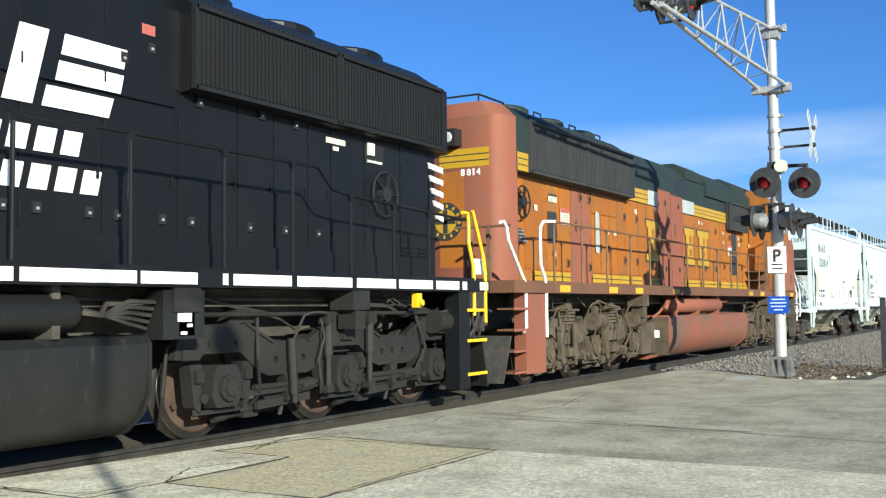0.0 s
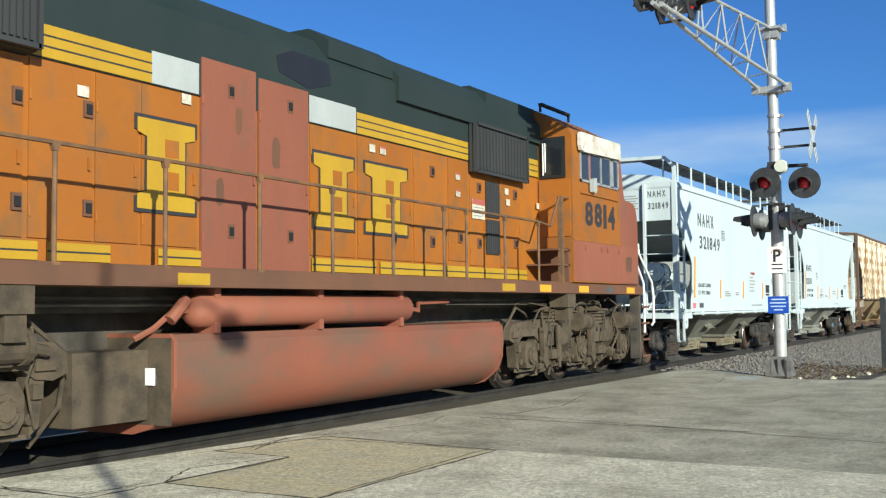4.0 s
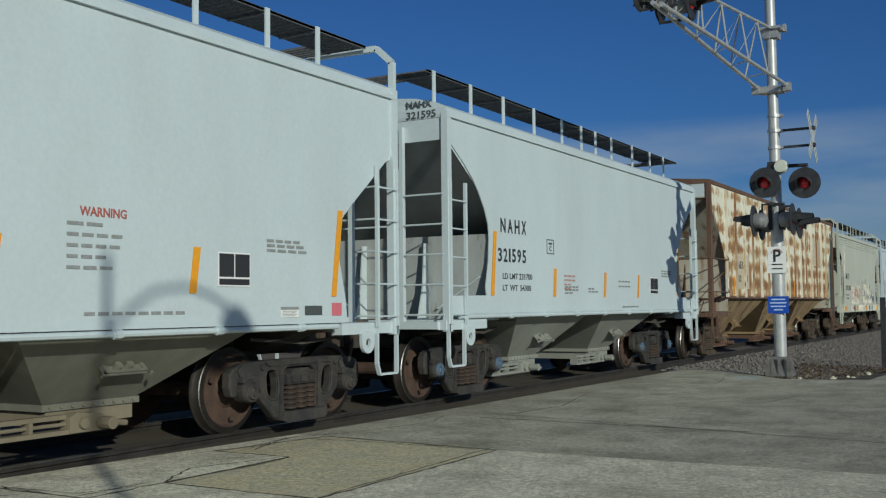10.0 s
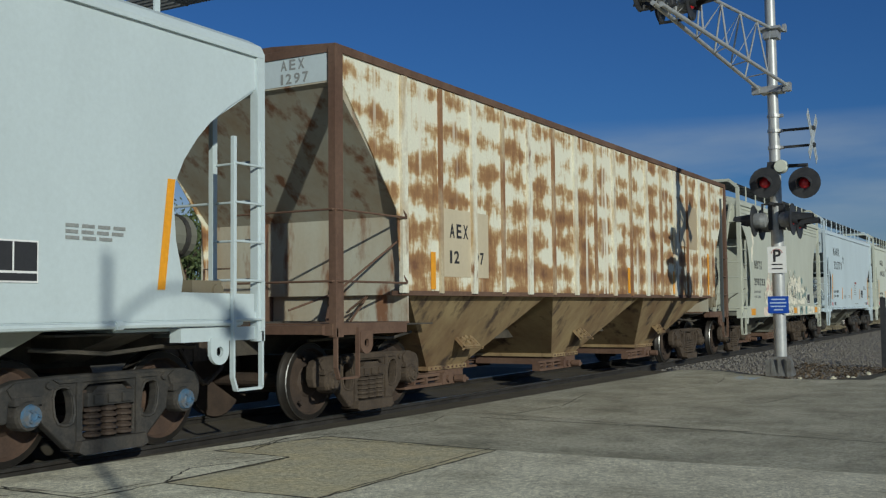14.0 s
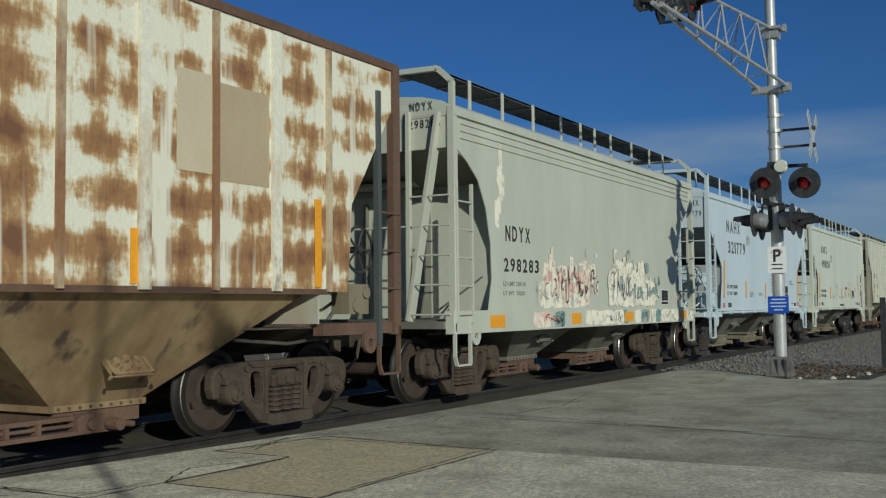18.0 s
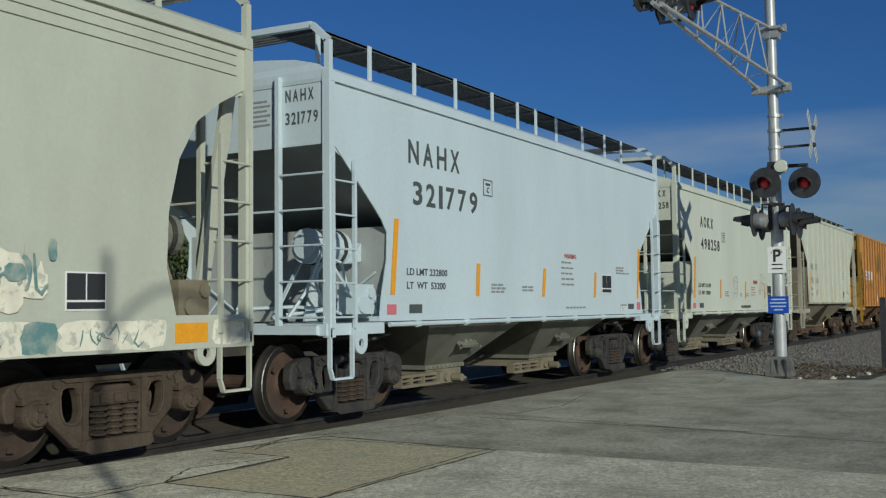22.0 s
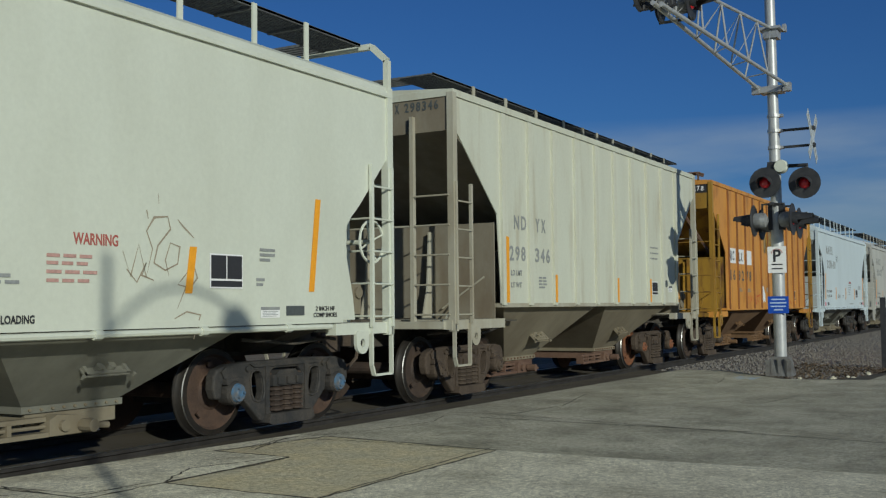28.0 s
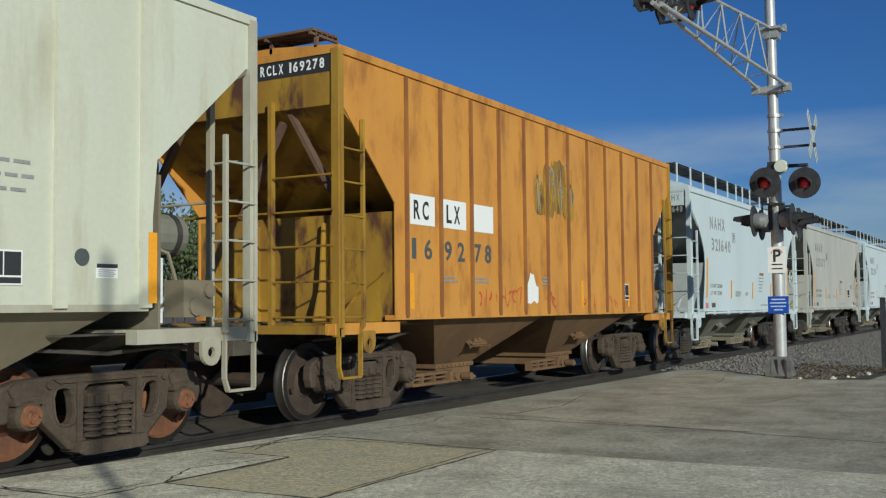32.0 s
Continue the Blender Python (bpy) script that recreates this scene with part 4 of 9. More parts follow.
    # corner posts, end posts, ladders, steps
    for e in (-1, 1):
        for s in (-1, 1):
            bm = bmesh.new()
            w = S.get("post_w", .05)
            hz = lv[-1][0] + .12 if S["hoop"] else lv[-1][0] + .05
            x0, x1 = sorted((e * (H + .02 - 2 * w), e * (H + .03)))
            y0, y1 = sorted((s * (Y - .06), s * (Y + .035)))
            if e < 0 or S.get("both", True):
                box(bm, x0, x1, y0, y1, 1.0, hz)
                if S["hoop"]:
                    a = Vector((e * (H + .03 - w), s * (Y - .01), hz - .02))
                    top = roof_z + S.get("walk_up", .385) - .02
                    pts = [a, Vector((a.x, a.y, top - .2)), Vector((a.x, a.y - s * .22, top)), Vector((a.x, s * .3, top + .02))]
                    for q0, q1 in zip(pts, pts[1:]):
                        bar(bm, q0, q1, .07, .07)
                part("corner_post", bm, trim, car)
            else:
                bm.free()
        stirrup(car, trim, *sorted((e * (H + .0), e * (H - .42))), -Y - .01)
        stirrup(car, trim, *sorted((e * (H + .0), e * (H - .42))), Y + .01)
        zl = S.get("lad_z", 3.0)
        for s in (-1, 1) if S.get("rungs", True) else ():
            if e < 0:
                ladder(car, trim, -H + .02, -H + .44, s * (Y + .03) + (.02 if s > 0 else 0), 1.1, zl)
            else:
                ladder(car, trim, H - .44, H - .02, s * (Y + .03) + (.02 if s > 0 else 0), 1.1, zl)
        if S.get("rungs", True):
            bm = bmesh.new()
            pipe(bm, [(e * (H + .05), S.get("inner", -.93), 2.42), (e * (H + .07), 0, 2.42), (e * (H + .05), 1.5, 2.42)], .014)
            part("grab_iron", bm, trim, car)
            end_ladder(car, trim, e * (H + .04), -(Y - .02), S.get("inner", -.93), 1.05, S.get("inner_z") or lv[-1][0] + .1, e)
    # roof walkway
    if S["walkway"]:
        z = roof_z + S.get("walk_up", .385)
        bm = bmesh.new()
        bp = bmesh.new()
        for s in (-1, 1):
            for k in range(14):
                yy = s * (.72 + k * .041)
                box(bm, -H + .1, H - .1, yy - .005, yy + .005, z - .014, z + .014)
            n = int(2 * H / .11)
            for k in range(n + 1):
                xx = -H + .1 + k * (2 * H - .2) / n
                box(bm, xx - .006, xx + .006, *sorted((s * .70, s * 1.25)), z - .008, z + .008)
            for yy in (s * .70, s * 1.25):
                box(bm, -H + .1, H - .1, yy - .008, yy + .008, z - .022, z + .018)
            for xx in (-5.35, -4.3, -3.25, -2.14, -1.01, -.14, .54, 1.36, 2.52, 3.61, 4.5):
                if abs(xx) > H - .2:
                    continue
                box(bp, xx - .035, xx + .035, *sorted((s * 1.265, s * 1.285)), top_z + .06, z + .02)
                bar(bm, (xx, s * 1.25, z - .035), (xx, s * .72, z - .035), .035, .02)
        for e in (-1, 1):
            for k in range(5):
                xx = e * (H - .12 - k * .09)
                box(bm, xx - .018, xx + .018, -.72, .72, z - .016, z + .016)
        w = part("roof_walkway", bm, GRATING, car, "dark steel grating walkway along the roof")
        pieces("walkway_post", bp, trim, w)
    else:
        z = roof_z + .10
        bm = bmesh.new()
        for k in range(6):
            yy = -.27 + k * .108
            box(bm, -H - .1, H + .1, yy - .03, yy + .03, z, z + .03)
        for k in range(9):
            xx = -H + k * H / 4
            box(bm, xx - .04, xx + .04, -.36, .36, roof_z - .06, z)
        part("roof_walkway", bm, GRATING, car, "dark steel running board along the roof")
    # brake reservoir, valve and rods at the near end
    bm = bmesh.new()
    e = S.get("brake_end", 1)
    cx = e * (H - .75)
    rod(bm, (cx - .32, -.95, 2.05), (cx + .32, -.95, 2.05), .21, 16)
    rod(bm, (cx - .36, -.95, 2.05), (cx + .36, -.95, 2.05), .15, 16)
    tank = part("air_reservoir", bm, trim if e < 0 else P_HOPPER, car)
    for a in (-.2, .2):
        bm = bmesh.new()
        turned(bm, [(a - .03, .2), (a - .03, .222), (a + .03, .222), (a + .03, .2)], (cx, -.95, 2.05), "x", 20)
        part("strap", bm, TRUCK_DARK, tank)
    if e < 0:
        bm = bmesh.new()
        prism(bm, [(cx + .3, 1.86), (cx + .95, 1.98), (cx + .55, 2.22), (cx + .35, 2.0)], -1.2, -.75)
        part("bracket", bm, trim, tank)
        bm = bmesh.new()
        pipe(bm, [(cx - .42, -1.2, 2.1), (cx - .5, -1.3, 2.0), (cx - .35, -1.4, 1.75), (cx - .1, -1.42, 1.5), (cx + .05, -1.42, 1.38)], .022)
        pipe(bm, [(cx - .3, -1.25, 1.95), (cx - .55, -1.25, 1.65), (cx - .45, -1.3, 1.35), (cx - .1, -1.3, 1.25)], .018)
        pipe(bm, [(cx - .9, -.4, 1.32), (cx - .5, -.9, 1.34), (cx + .3, -1.1, 1.3)], .02)
        pieces("air_pipe", bm, trim, tank)
        bm = bmesh.new()
        for q in range(4):
            turned(bm, [(-1.46, .03), (-1.46, .06), (-1.40, .075), (-1.25, .075)], (cx + .45 + .11 * (q % 2), 0, 1.30 + .12 * (q // 2)), "y", 10)
        box(bm, cx + .36, cx + .66, -1.38, -1.2, 1.2, 1.5)
        pieces("valve", bm, trim, tank)
    bm = bmesh.new()
    box(bm, cx - .05, cx + .35, -1.45, -1.2, 1.25, 1.6)
    rod(bm, (cx + .1, -1.48, 1.35), (cx + .1, -1.40, 1.35), .09, 10)
    rod(bm, (cx + .28, -1.48, 1.5), (cx + .28, -1.40, 1.5), .07, 10)
    pipe(bm, [(cx, -1.3, 1.6), (cx - .1, -1.3, 1.85), (cx - .35, -1.2, 1.95), (cx - .4, -1.0, 1.5), (cx - .6, -.9, 1.2)], .02)
    pipe(bm, [(cx + .2, -1.3, 1.55), (cx - .1, -1.1, 1.3), (cx - .5, -.8, 1.25)], .02)
    bar(bm, (cx - .5, -.6, 1.2), (cx + .2, -.6, 2.1), .05, .02)
    pieces("brake_valve", bm, trim if e < 0 else P_HOPPER_TAN, car)
    if S.get("hand_wheel", True) and e > 0 and not S["sill"]:
        bm = bmesh.new()
        cx, cz, yy = H - .30, 2.1, -Y + .06
        for k in range(16):
            a, b = 2 * math.pi * k / 16, 2 * math.pi * (k + 1) / 16
            rod(bm, (cx + .25 * math.cos(a), yy, cz + .25 * math.sin(a)), (cx + .25 * math.cos(b), yy, cz + .25 * math.sin(b)), .017, 6)
        for k in range(4):
            a = math.pi * k / 2 + .4
            rod(bm, (cx, yy + .03, cz), (cx + .25 * math.cos(a), yy, cz + .25 * math.sin(a)), .012, 5)
        rod(bm, (cx, yy - .02, cz), (cx, yy + .4, cz), .03, 8)
        part("hand_wheel", bm, trim, car, "round spoked brake wheel")
    for e in (-1, 1):
        coupler(car, e * (H + .15), e)
        freight_truck(car, e * S["trucks"] + S.get("shift", 0), S["dark"], S["cap"] if e > 0 else S.get("cap_l"), S["rust"] if e > 0 else S.get("rust_l") or S["rust"])
    return car, S


NAHX_LEVELS = [(1.19, 1.585, 4.60), (1.45, 1.60, 4.56), (1.9, 1.605, 4.44), (2.22, 1.61, 4.43), (2.36, 1.61, 4.54), (2.5, 1.61, 4.70),
               (3.15, 1.60, 5.50), (3.17, 1.60, 5.58), (3.6, 1.595, 5.60), (3.85, 1.585, 5.60)]


PALE_RED = surface("faded_red_ink", (0.46, 0.27, 0.23), 0.6, grain=.3, grain_scale=30)
PLACARD = surface("pink_placard", (0.62, 0.16, 0.19), 0.5, grain=.1)
N2_LEVELS = [(1.20, 1.585, 5.50), (1.47, 1.60, 5.50), (1.48, 1.60, 4.50), (1.60, 1.605, 4.52), (1.95, 1.605, 4.43), (2.30, 1.61, 4.40), (2.48, 1.61, 4.42), (2.70, 1.61, 4.53), (2.92, 1.61, 4.70),
             (3.09, 1.605, 4.87), (3.3, 1.6, 5.15), (3.53, 1.60, 5.52), (3.56, 1.60, 5.58), (3.85, 1.585, 5.60)]


def tapes(car, y, items, mat):
    for x0, x1, z0, z1, lean in items:
        bm = bmesh.new()
        prism(bm, [(x0, z0), (x1, z0), (x1 + lean, z1), (x0 + lean, z1)], -y - .006, -y - .003)
        part("reflective_stripe", bm, mat, car, "faded orange reflective stripe")


def stencils(car, y, blocks, mat, seed=1):
    rnd = random.Random(seed)
    for x, z, rows, width in blocks:
        bm = bmesh.new()
        bars_of_text(bm, x, z, -y - .003, rows, width, .05, .028, rnd)
        tagged(part("stencil", bm, mat, car), kind="stuff")


def consolidated(car, y, x, z, w=.36, h=.30):
    bm = bmesh.new()
    plate(bm, x, x + w, z, z + h, -y - .004)
    p = part("stencil_panel", bm, SIGN_WHITE, car, "black and white stencil panel")
    bm = bmesh.new()
    plate(bm, x + .015, x + w * .48, z + h * .28, z + h - .015, -y - .009)
    plate(bm, x + w * .52, x + w - .015, z + h * .28, z + h - .015, -y - .009)
    plate(bm, x + .015, x + w - .015, z + .015, z + h * .22, -y - .009)
    pieces("panel_field", bm, INK, p)


def plate_c(car, y, x, z):
    bm = bmesh.new()
    w, h = .27, .23
    for a in ((x, x + w, z, z + .012), (x, x + w, z + h - .012, z + h), (x, x + .012, z, z + h), (x + w - .012, x + w, z, z + h)):
        plate(bm, *a, -y - .004, .002)
    plate(bm, x + .07, x + .2, z + .15, z + .18, -y - .004, .002)
    part("plate_mark", bm, GREY_INK, car)
    lettering("C", .08, GREY_INK, car, x + .10, -y - .005, z + .045)


def nahx(name, label, x, number, mark="NAHX", paint_=P_WHITE1, layout=1, seed=1, letters=GREY_INK, details=True, **kw):
    spec = dict(levels=NAHX_LEVELS, paint=paint_)
    spec.update(brake_end=-1 if layout == 1 else 1)
    spec.update(kw)
    car, S = hopper(name, label, x, spec)
    before = set(car.children)
    y = 1.607
    tape = AMBER
    if layout == 1:      # large letters high on the side
        lettering(mark, .30, letters, car, -3.94, -y, 3.12, 1.30)
        lettering(number, .30, letters, car, -3.84, -y, 2.605, 1.70)
        plate_c(car, y, -1.96, 2.89)
    elif layout == 2:    # smaller letters low on the side
        lettering(mark, .21, INK, car, -4.05, -y, 2.40, .86)
        lettering(number, .20, INK, car, -4.14, -y, 1.97, .93)
        plate_c(car, y, -2.45, 2.15)
    else:
        lettering(mark, .25, INK, car, -3.76, -y, 3.11, 1.07)
        lettering(number, .26, INK, car, -3.72, -y, 2.60, 1.55)
        plate_c(car, y, -1.95, 2.85)
    ez = (4.0, 3.86) if layout == 2 else (3.66, 3.40)
    eh, ex = (.10, -5.624) if layout == 2 else (.14, -5.602)
    lettering(mark, eh, letters, car, ex, -1.0, ez[0], .40, turn=(90, 0, -90))
    lettering(number, eh, letters, car, ex, -1.0, ez[1], .46, turn=(90, 0, -90))
    if layout == 1:
        bm = bmesh.new()
        for k in range(6):
            box(bm, -5.603, -5.595, -.78 + .05 * (k % 2), -.30 - .07 * (k % 3), 3.42 + k * .055, 3.445 + k * .055)
        part("stencil", bm, FADED_INK, car)
    tapes(car, y, [(-4.38, -4.28, 1.48, 2.4, .1), (4.29, 4.38, 1.45, 2.41, .13)] if layout == 1 else [(-4.38, -4.28, 1.48, 2.4, .1), (4.2, 4.29, 1.5, 2.5, .12)], tape)
    tapes(car, y, [(-2.22, -2.12, 1.47, 1.92, .04), (*((.17, .27) if layout == 3 else (-.04, .06)), 1.47, 1.91, .06), (*((1.72, 1.81) if layout == 2 else (2.36, 2.45) if layout == 3 else (2.1, 2.19)), 1.47, 1.9, .06)], tape)
    lettering("LD LMT 233000" if layout == 1 and seed == 1 else "LD LMT 232800" if layout == 1 else "LD LMT 231700", .09, letters, car, -4.0, -y, 1.72, 1.0)
    lettering("LT  WT  53000" if seed == 1 else "LT  WT  54300" if layout == 2 else "LT  WT  53200", .09, letters, car, -4.0, -y, 1.55, .95)
    if layout == 3:
        stencils(car, y, [(-1.75, 1.62, 3, .5), (-.33, 1.57, 2, .36), (.3, 1.58, 2, .34), (3.4, 1.9, 3, .3), (3.35, 1.6, 2, .2)], FADED_INK, seed)
        stencils(car, y, [(.84, 1.75, 1, .74), (.84, 1.69, 1, .74), (.84, 1.62, 1, .74), (.84, 1.55, 1, .74)], PALE_RED, seed)
        lettering("WARNING", .10, RED_INK, car, 1.1, -y, 1.86, .47)
        lettering("VENT CAR WHEN UNLOADING", .065, INK, car, -.25, -y - .01, 1.225, .98)
        consolidated(car, y, 2.68, 1.52, .46, .33)
    else:
        stencils(car, y, [(-1.75, 1.62, 3, .6), (-.75, 1.6, 2, .5), (3.2, 2.0, 3, .75)], FADED_INK, seed)
        stencils(car, y, [(.72, (2.02 if layout == 1 else 1.75) - .09 * k, 1, .66) for k in range(5 if layout == 1 else 2)], FADED_INK, seed)
        if layout == 1:
            lettering("WARNING", .08, RED_INK, car, .85, -y, 2.1, .5)
        consolidated(car, y, 2.48, 1.54, .46, .33)
        stencils(car, y, [(.9, 1.28, 1, 1.3)], FADED_INK, seed + 5)
    if layout == 2:
        stencils(car, y, [(-1.78, 1.8 - .07 * k, 1, .5) for k in range(4)], PALE_RED, seed)
        return car
    bm = bmesh.new()
    plate(bm, -4.45, -4.25, 1.24, 1.36, -y - .001)
    if layout == 1:
        plate(bm, 4.30, 4.48, 1.24, 1.38, -y - .001)
    pieces("placard", bm, PLACARD, car, "faded pink placard")
    bm = bmesh.new()
    plate(bm, -3.95, -3.65, 1.25, 1.36, -y - .001)
    plate(bm, 3.82, 4.12, 1.25, 1.35, -y - .001)
    pieces("data_plate", bm, GREY_INK, car, "dark data plate")
    sticker(car, 3.41, 1.23, .30, .11, y + .004, SIGN_WHITE, FADED_INK)
    if layout == 3:
        lettering("2 INCH HF", .05, INK, car, 4.32, -y - .004, 1.295, .34)
        lettering("COMP SHOES", .05, INK, car, 4.28, -y - .004, 1.225, .42)
    for ob in set(car.children) - before:
        if S.get("dx"):
            ob.matrix_basis = Matrix.Translation((S["dx"], 0, 0)) @ ob.matrix_basis
    return car


# ---------------------------------------------------------------- locomotives
P_BNSF = paint("weathered_orange_paint", (0.335, 0.112, 0.010), (0.275, 0.088, 0.012), scale=0.9, cover=0.45, third=(0.21, 0.095, 0.03), third_scale=3.0, third_cover=0.24, third_soft=.1, stretch=(1, 1, .6), vary=0.07, rough=.62)
P_PINK = paint("faded_primer_red", (0.255, 0.084, 0.048), (0.205, 0.066, 0.040), scale=1.4, cover=0.4, third=(0.15, 0.085, 0.055), third_scale=2.6, third_cover=0.1, third_soft=.1, vary=0.06, rough=.75)
P_TANK = paint("sooty_primer_red", (0.265, 0.086, 0.05), (0.21, 0.07, 0.043), scale=1.0, cover=0.45, third=(0.12, 0.092, 0.066), third_scale=1.3, third_cover=0.24, third_soft=.16, stretch=(.6, 1, 1.2))
P_SILL = paint("rusty_brown_sill", (0.155, 0.066, 0.034), (0.10, 0.052, 0.032), scale=2.2, cover=0.45, rough=0.75)
P_GREEN = paint("dark_green_paint", (0.010, 0.022, 0.021), (0.019, 0.030, 0.028), scale=1.2, cover=0.35, rough=0.7)
P_DARKPATCH = paint("black_touch_up_paint", (0.012, 0.014, 0.02), (0.02, 0.022, 0.028), scale=2)
P_YEL = paint("chrome_yellow_paint", (0.45, 0.275, 0.02), (0.37, 0.215, 0.02), scale=2.0, cover=0.35)
NOTICE = surface("faded_notice", (0.60, 0.57, 0.47), 0.6, second=(0.42, 0.37, 0.28), scale=12, cover=.35)
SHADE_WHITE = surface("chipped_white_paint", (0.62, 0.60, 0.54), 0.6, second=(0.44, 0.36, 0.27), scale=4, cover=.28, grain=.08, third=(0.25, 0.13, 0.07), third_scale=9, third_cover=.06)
P_GREYPATCH = paint("grey_primer", (0.40, 0.43, 0.42), (0.32, 0.34, 0.33), scale=2.5)
P_RADIATOR = paint("weathered_black_shutters", (0.024, 0.026, 0.028), (0.042, 0.044, 0.045), scale=1.0, cover=0.4, stretch=(2, 1, .3), rough=0.7)
P_NS = paint("black_loco_paint", (0.0055, 0.006, 0.0075), (0.010, 0.010, 0.011), scale=1.5, cover=0.3, rough=0.42)
P_NS.node_tree.nodes["Principled BSDF"].inputs["Specular IOR Level"].default_value = 0.3
P_NSTANK = paint("scuffed_black_paint", (0.008, 0.0085, 0.009), (0.017, 0.0165, 0.015), scale=2.2, cover=0.25, third=(0.030, 0.027, 0.023), third_scale=14, third_cover=0.06, third_soft=0.06, rough=0.5)
HAND_WHITE = surface("white_rail_paint", (0.80, 0.80, 0.78), 0.45, second=(0.6, 0.58, 0.52), scale=6, cover=0.25)
HAND_YELLOW = surface("yellow_rail_paint", (0.80, 0.50, 0.02), 0.45, second=(0.6, 0.36, 0.02), scale=6, cover=0.25)
RUST_RAIL = surface("rusty_handrail", (0.115, 0.068, 0.04), 0.7, second=(0.20, 0.10, 0.04), scale=5, cover=0.4)
LAMP_GLASS = surface("lamp_glass", (0.42, 0.43, 0.45), 0.12, coat=0.6)
CABLE = surface("rubber_hose", (0.03, 0.028, 0.026), 0.7, grain=0.2)


def loco_truck(car, xc, mat, kind):
    bm = bmesh.new()
    if kind == "dusty":
        top = [(-2.76, .80), (-2.72, .98), (-2.6, 1.06), (-1.5, 1.11), (-1.36, 1.04), (-.72, 1.02), (-.58, 1.08), (.58, 1.08), (.72, 1.02), (1.36, 1.04), (1.5, 1.11), (2.6, 1.06), (2.72, .98), (2.76, .80)]
        bot = [(2.6, .74), (2.42, .76), (2.3, .84), (1.86, .84), (1.7, .74), (1.45, .66), (.65, .66), (.42, .74), (.24, .84), (-.24, .84), (-.42, .74), (-.65, .66), (-1.45, .66), (-1.7, .74), (-1.86, .84), (-2.3, .84), (-2.42, .76), (-2.6, .74)]
    else:
        # the beam swoops down between the axles
        half_top = [(.18, 1.22), (.36, 1.18), (.56, 1.05), (.74, .98), (1.30, .97), (1.48, 1.04), (1.68, 1.15), (1.9, 1.18), (2.58, 1.16), (2.72, 1.08), (2.78, .84)]
        half_bot = [(2.44, .82), (2.38, .88), (1.84, .88), (1.70, .78), (1.54, .66), (1.38, .61), (.72, .61), (.56, .66), (.40, .80), (.28, .88)]
        top = [(-x, z) for x, z in half_top[::-1]] + half_top
        bot = half_bot + [(-x, z) for x, z in half_bot[::-1]]
    box(bm, -.3, .3, -1.05, 1.05, .80, 1.02)
    bevelled(bm, .02, 1, 40)
    t = part("truck", bm, mat, car, "dust-brown three-axle truck frame" if kind == "dusty" else "black three-axle truck frame", at=pose(xc, 0, 0))
    for s in (-1, 1):
        bm = bmesh.new()
        ring = [[(x + .042 * math.cos(a * .6283), .775 + .042 * math.sin(a * .6283)) for a in range(10)] for x in (-1.27, -1.03, -.79, .79, 1.03, 1.27)]
        if kind == "dusty":
            prism(bm, top + bot, s * 1.20, s * 1.04)
            bevelled(bm, .02, 1, 40)
        else:
            holed(bm, top + bot, ring, s * 1.12, s * 1.20)
        part("side_frame", bm, mat, t)
    bm = bmesh.new()
    box(bm, -2.6, -2.35, -1.05, 1.05, .80, .98)
    box(bm, 2.35, 2.6, -1.05, 1.05, .80, .98)
    pieces("transom", bm, mat, t)
    # bolt holes of the dusty frame
    bm = bmesh.new()
    for s in (-1.205, 1.205) if kind == "dusty" else ():
        for x in (-1.25, -1.05, -.85, .85, 1.05, 1.25):
            rod(bm, (x, s - .004, .88), (x, s + .004, .88), .032, 8)
    pieces("frame_hole", bm, BLACK, t)
    bm = bmesh.new()
    box(bm, -2.2, 2.2, -.68, .68, .32, .9)
    for e in (-2.08, 0, 2.08):
        rod(bm, (e + .5, -.6, .55), (e + .5, .6, .55), .30, 14)
    part("traction_motor", bm, DARK_UNDER, t)
    for e in (-2.08, 0, 2.08):
        w = part("wheelset", shared(("ws3", kind), lambda: wheelset(.533, .80, WHEEL_RUST if kind != "dusty" else WHEEL_DARK)), None, t, "rusty steel wheelset with polished treads", at=pose(e, 0, .533))
        AXLES.append((w, .533, e, .533))

        def jb():
            bm = bmesh.new()
            for s in (-1,):
                y0, y1 = sorted((s * 1.0, s * 1.24))
                prism(bm, [(-.15, .34), (-.21, .44), (-.21, .64), (-.14, .76), (.14, .76), (.21, .64), (.21, .44), (.15, .34)], y0, y1)
                rod(bm, (0, s * 1.22, .533), (0, s * 1.29, .533), .135, 18)
                rod(bm, (0, s * 1.28, .533), (0, s * 1.31, .533), .085, 14)
                for a in range(6):
                    q = a * 1.047
                    rod(bm, (.108 * math.cos(q), s * 1.28, .533 + .108 * math.sin(q)), (.108 * math.cos(q), s * 1.305, .533 + .108 * math.sin(q)), .016, 6)
                for q in (-1, 1):
                    prism(bm, [(q * .30, .78), (q * .46, .78), (q * .40, .36), (q * .31, .30)], *sorted((s * 1.02, s * 1.172)))
                    rod(bm, (q * .29, s * 1.0, .44), (q * .29, s * 1.21, .44), .05, 8)
                box(bm, -.33, .33, *sorted((s * 1.06, s * 1.13)), .275, .315)
                bevelled(bm, .014, 2, 40)
            return mesh_of("journal_box", bm, mat)
        for side in (Matrix.Identity(4), TURN):
            part("journal_box", shared(("jb", kind), jb), None, t, at=pose(e, 0, 0) @ side)

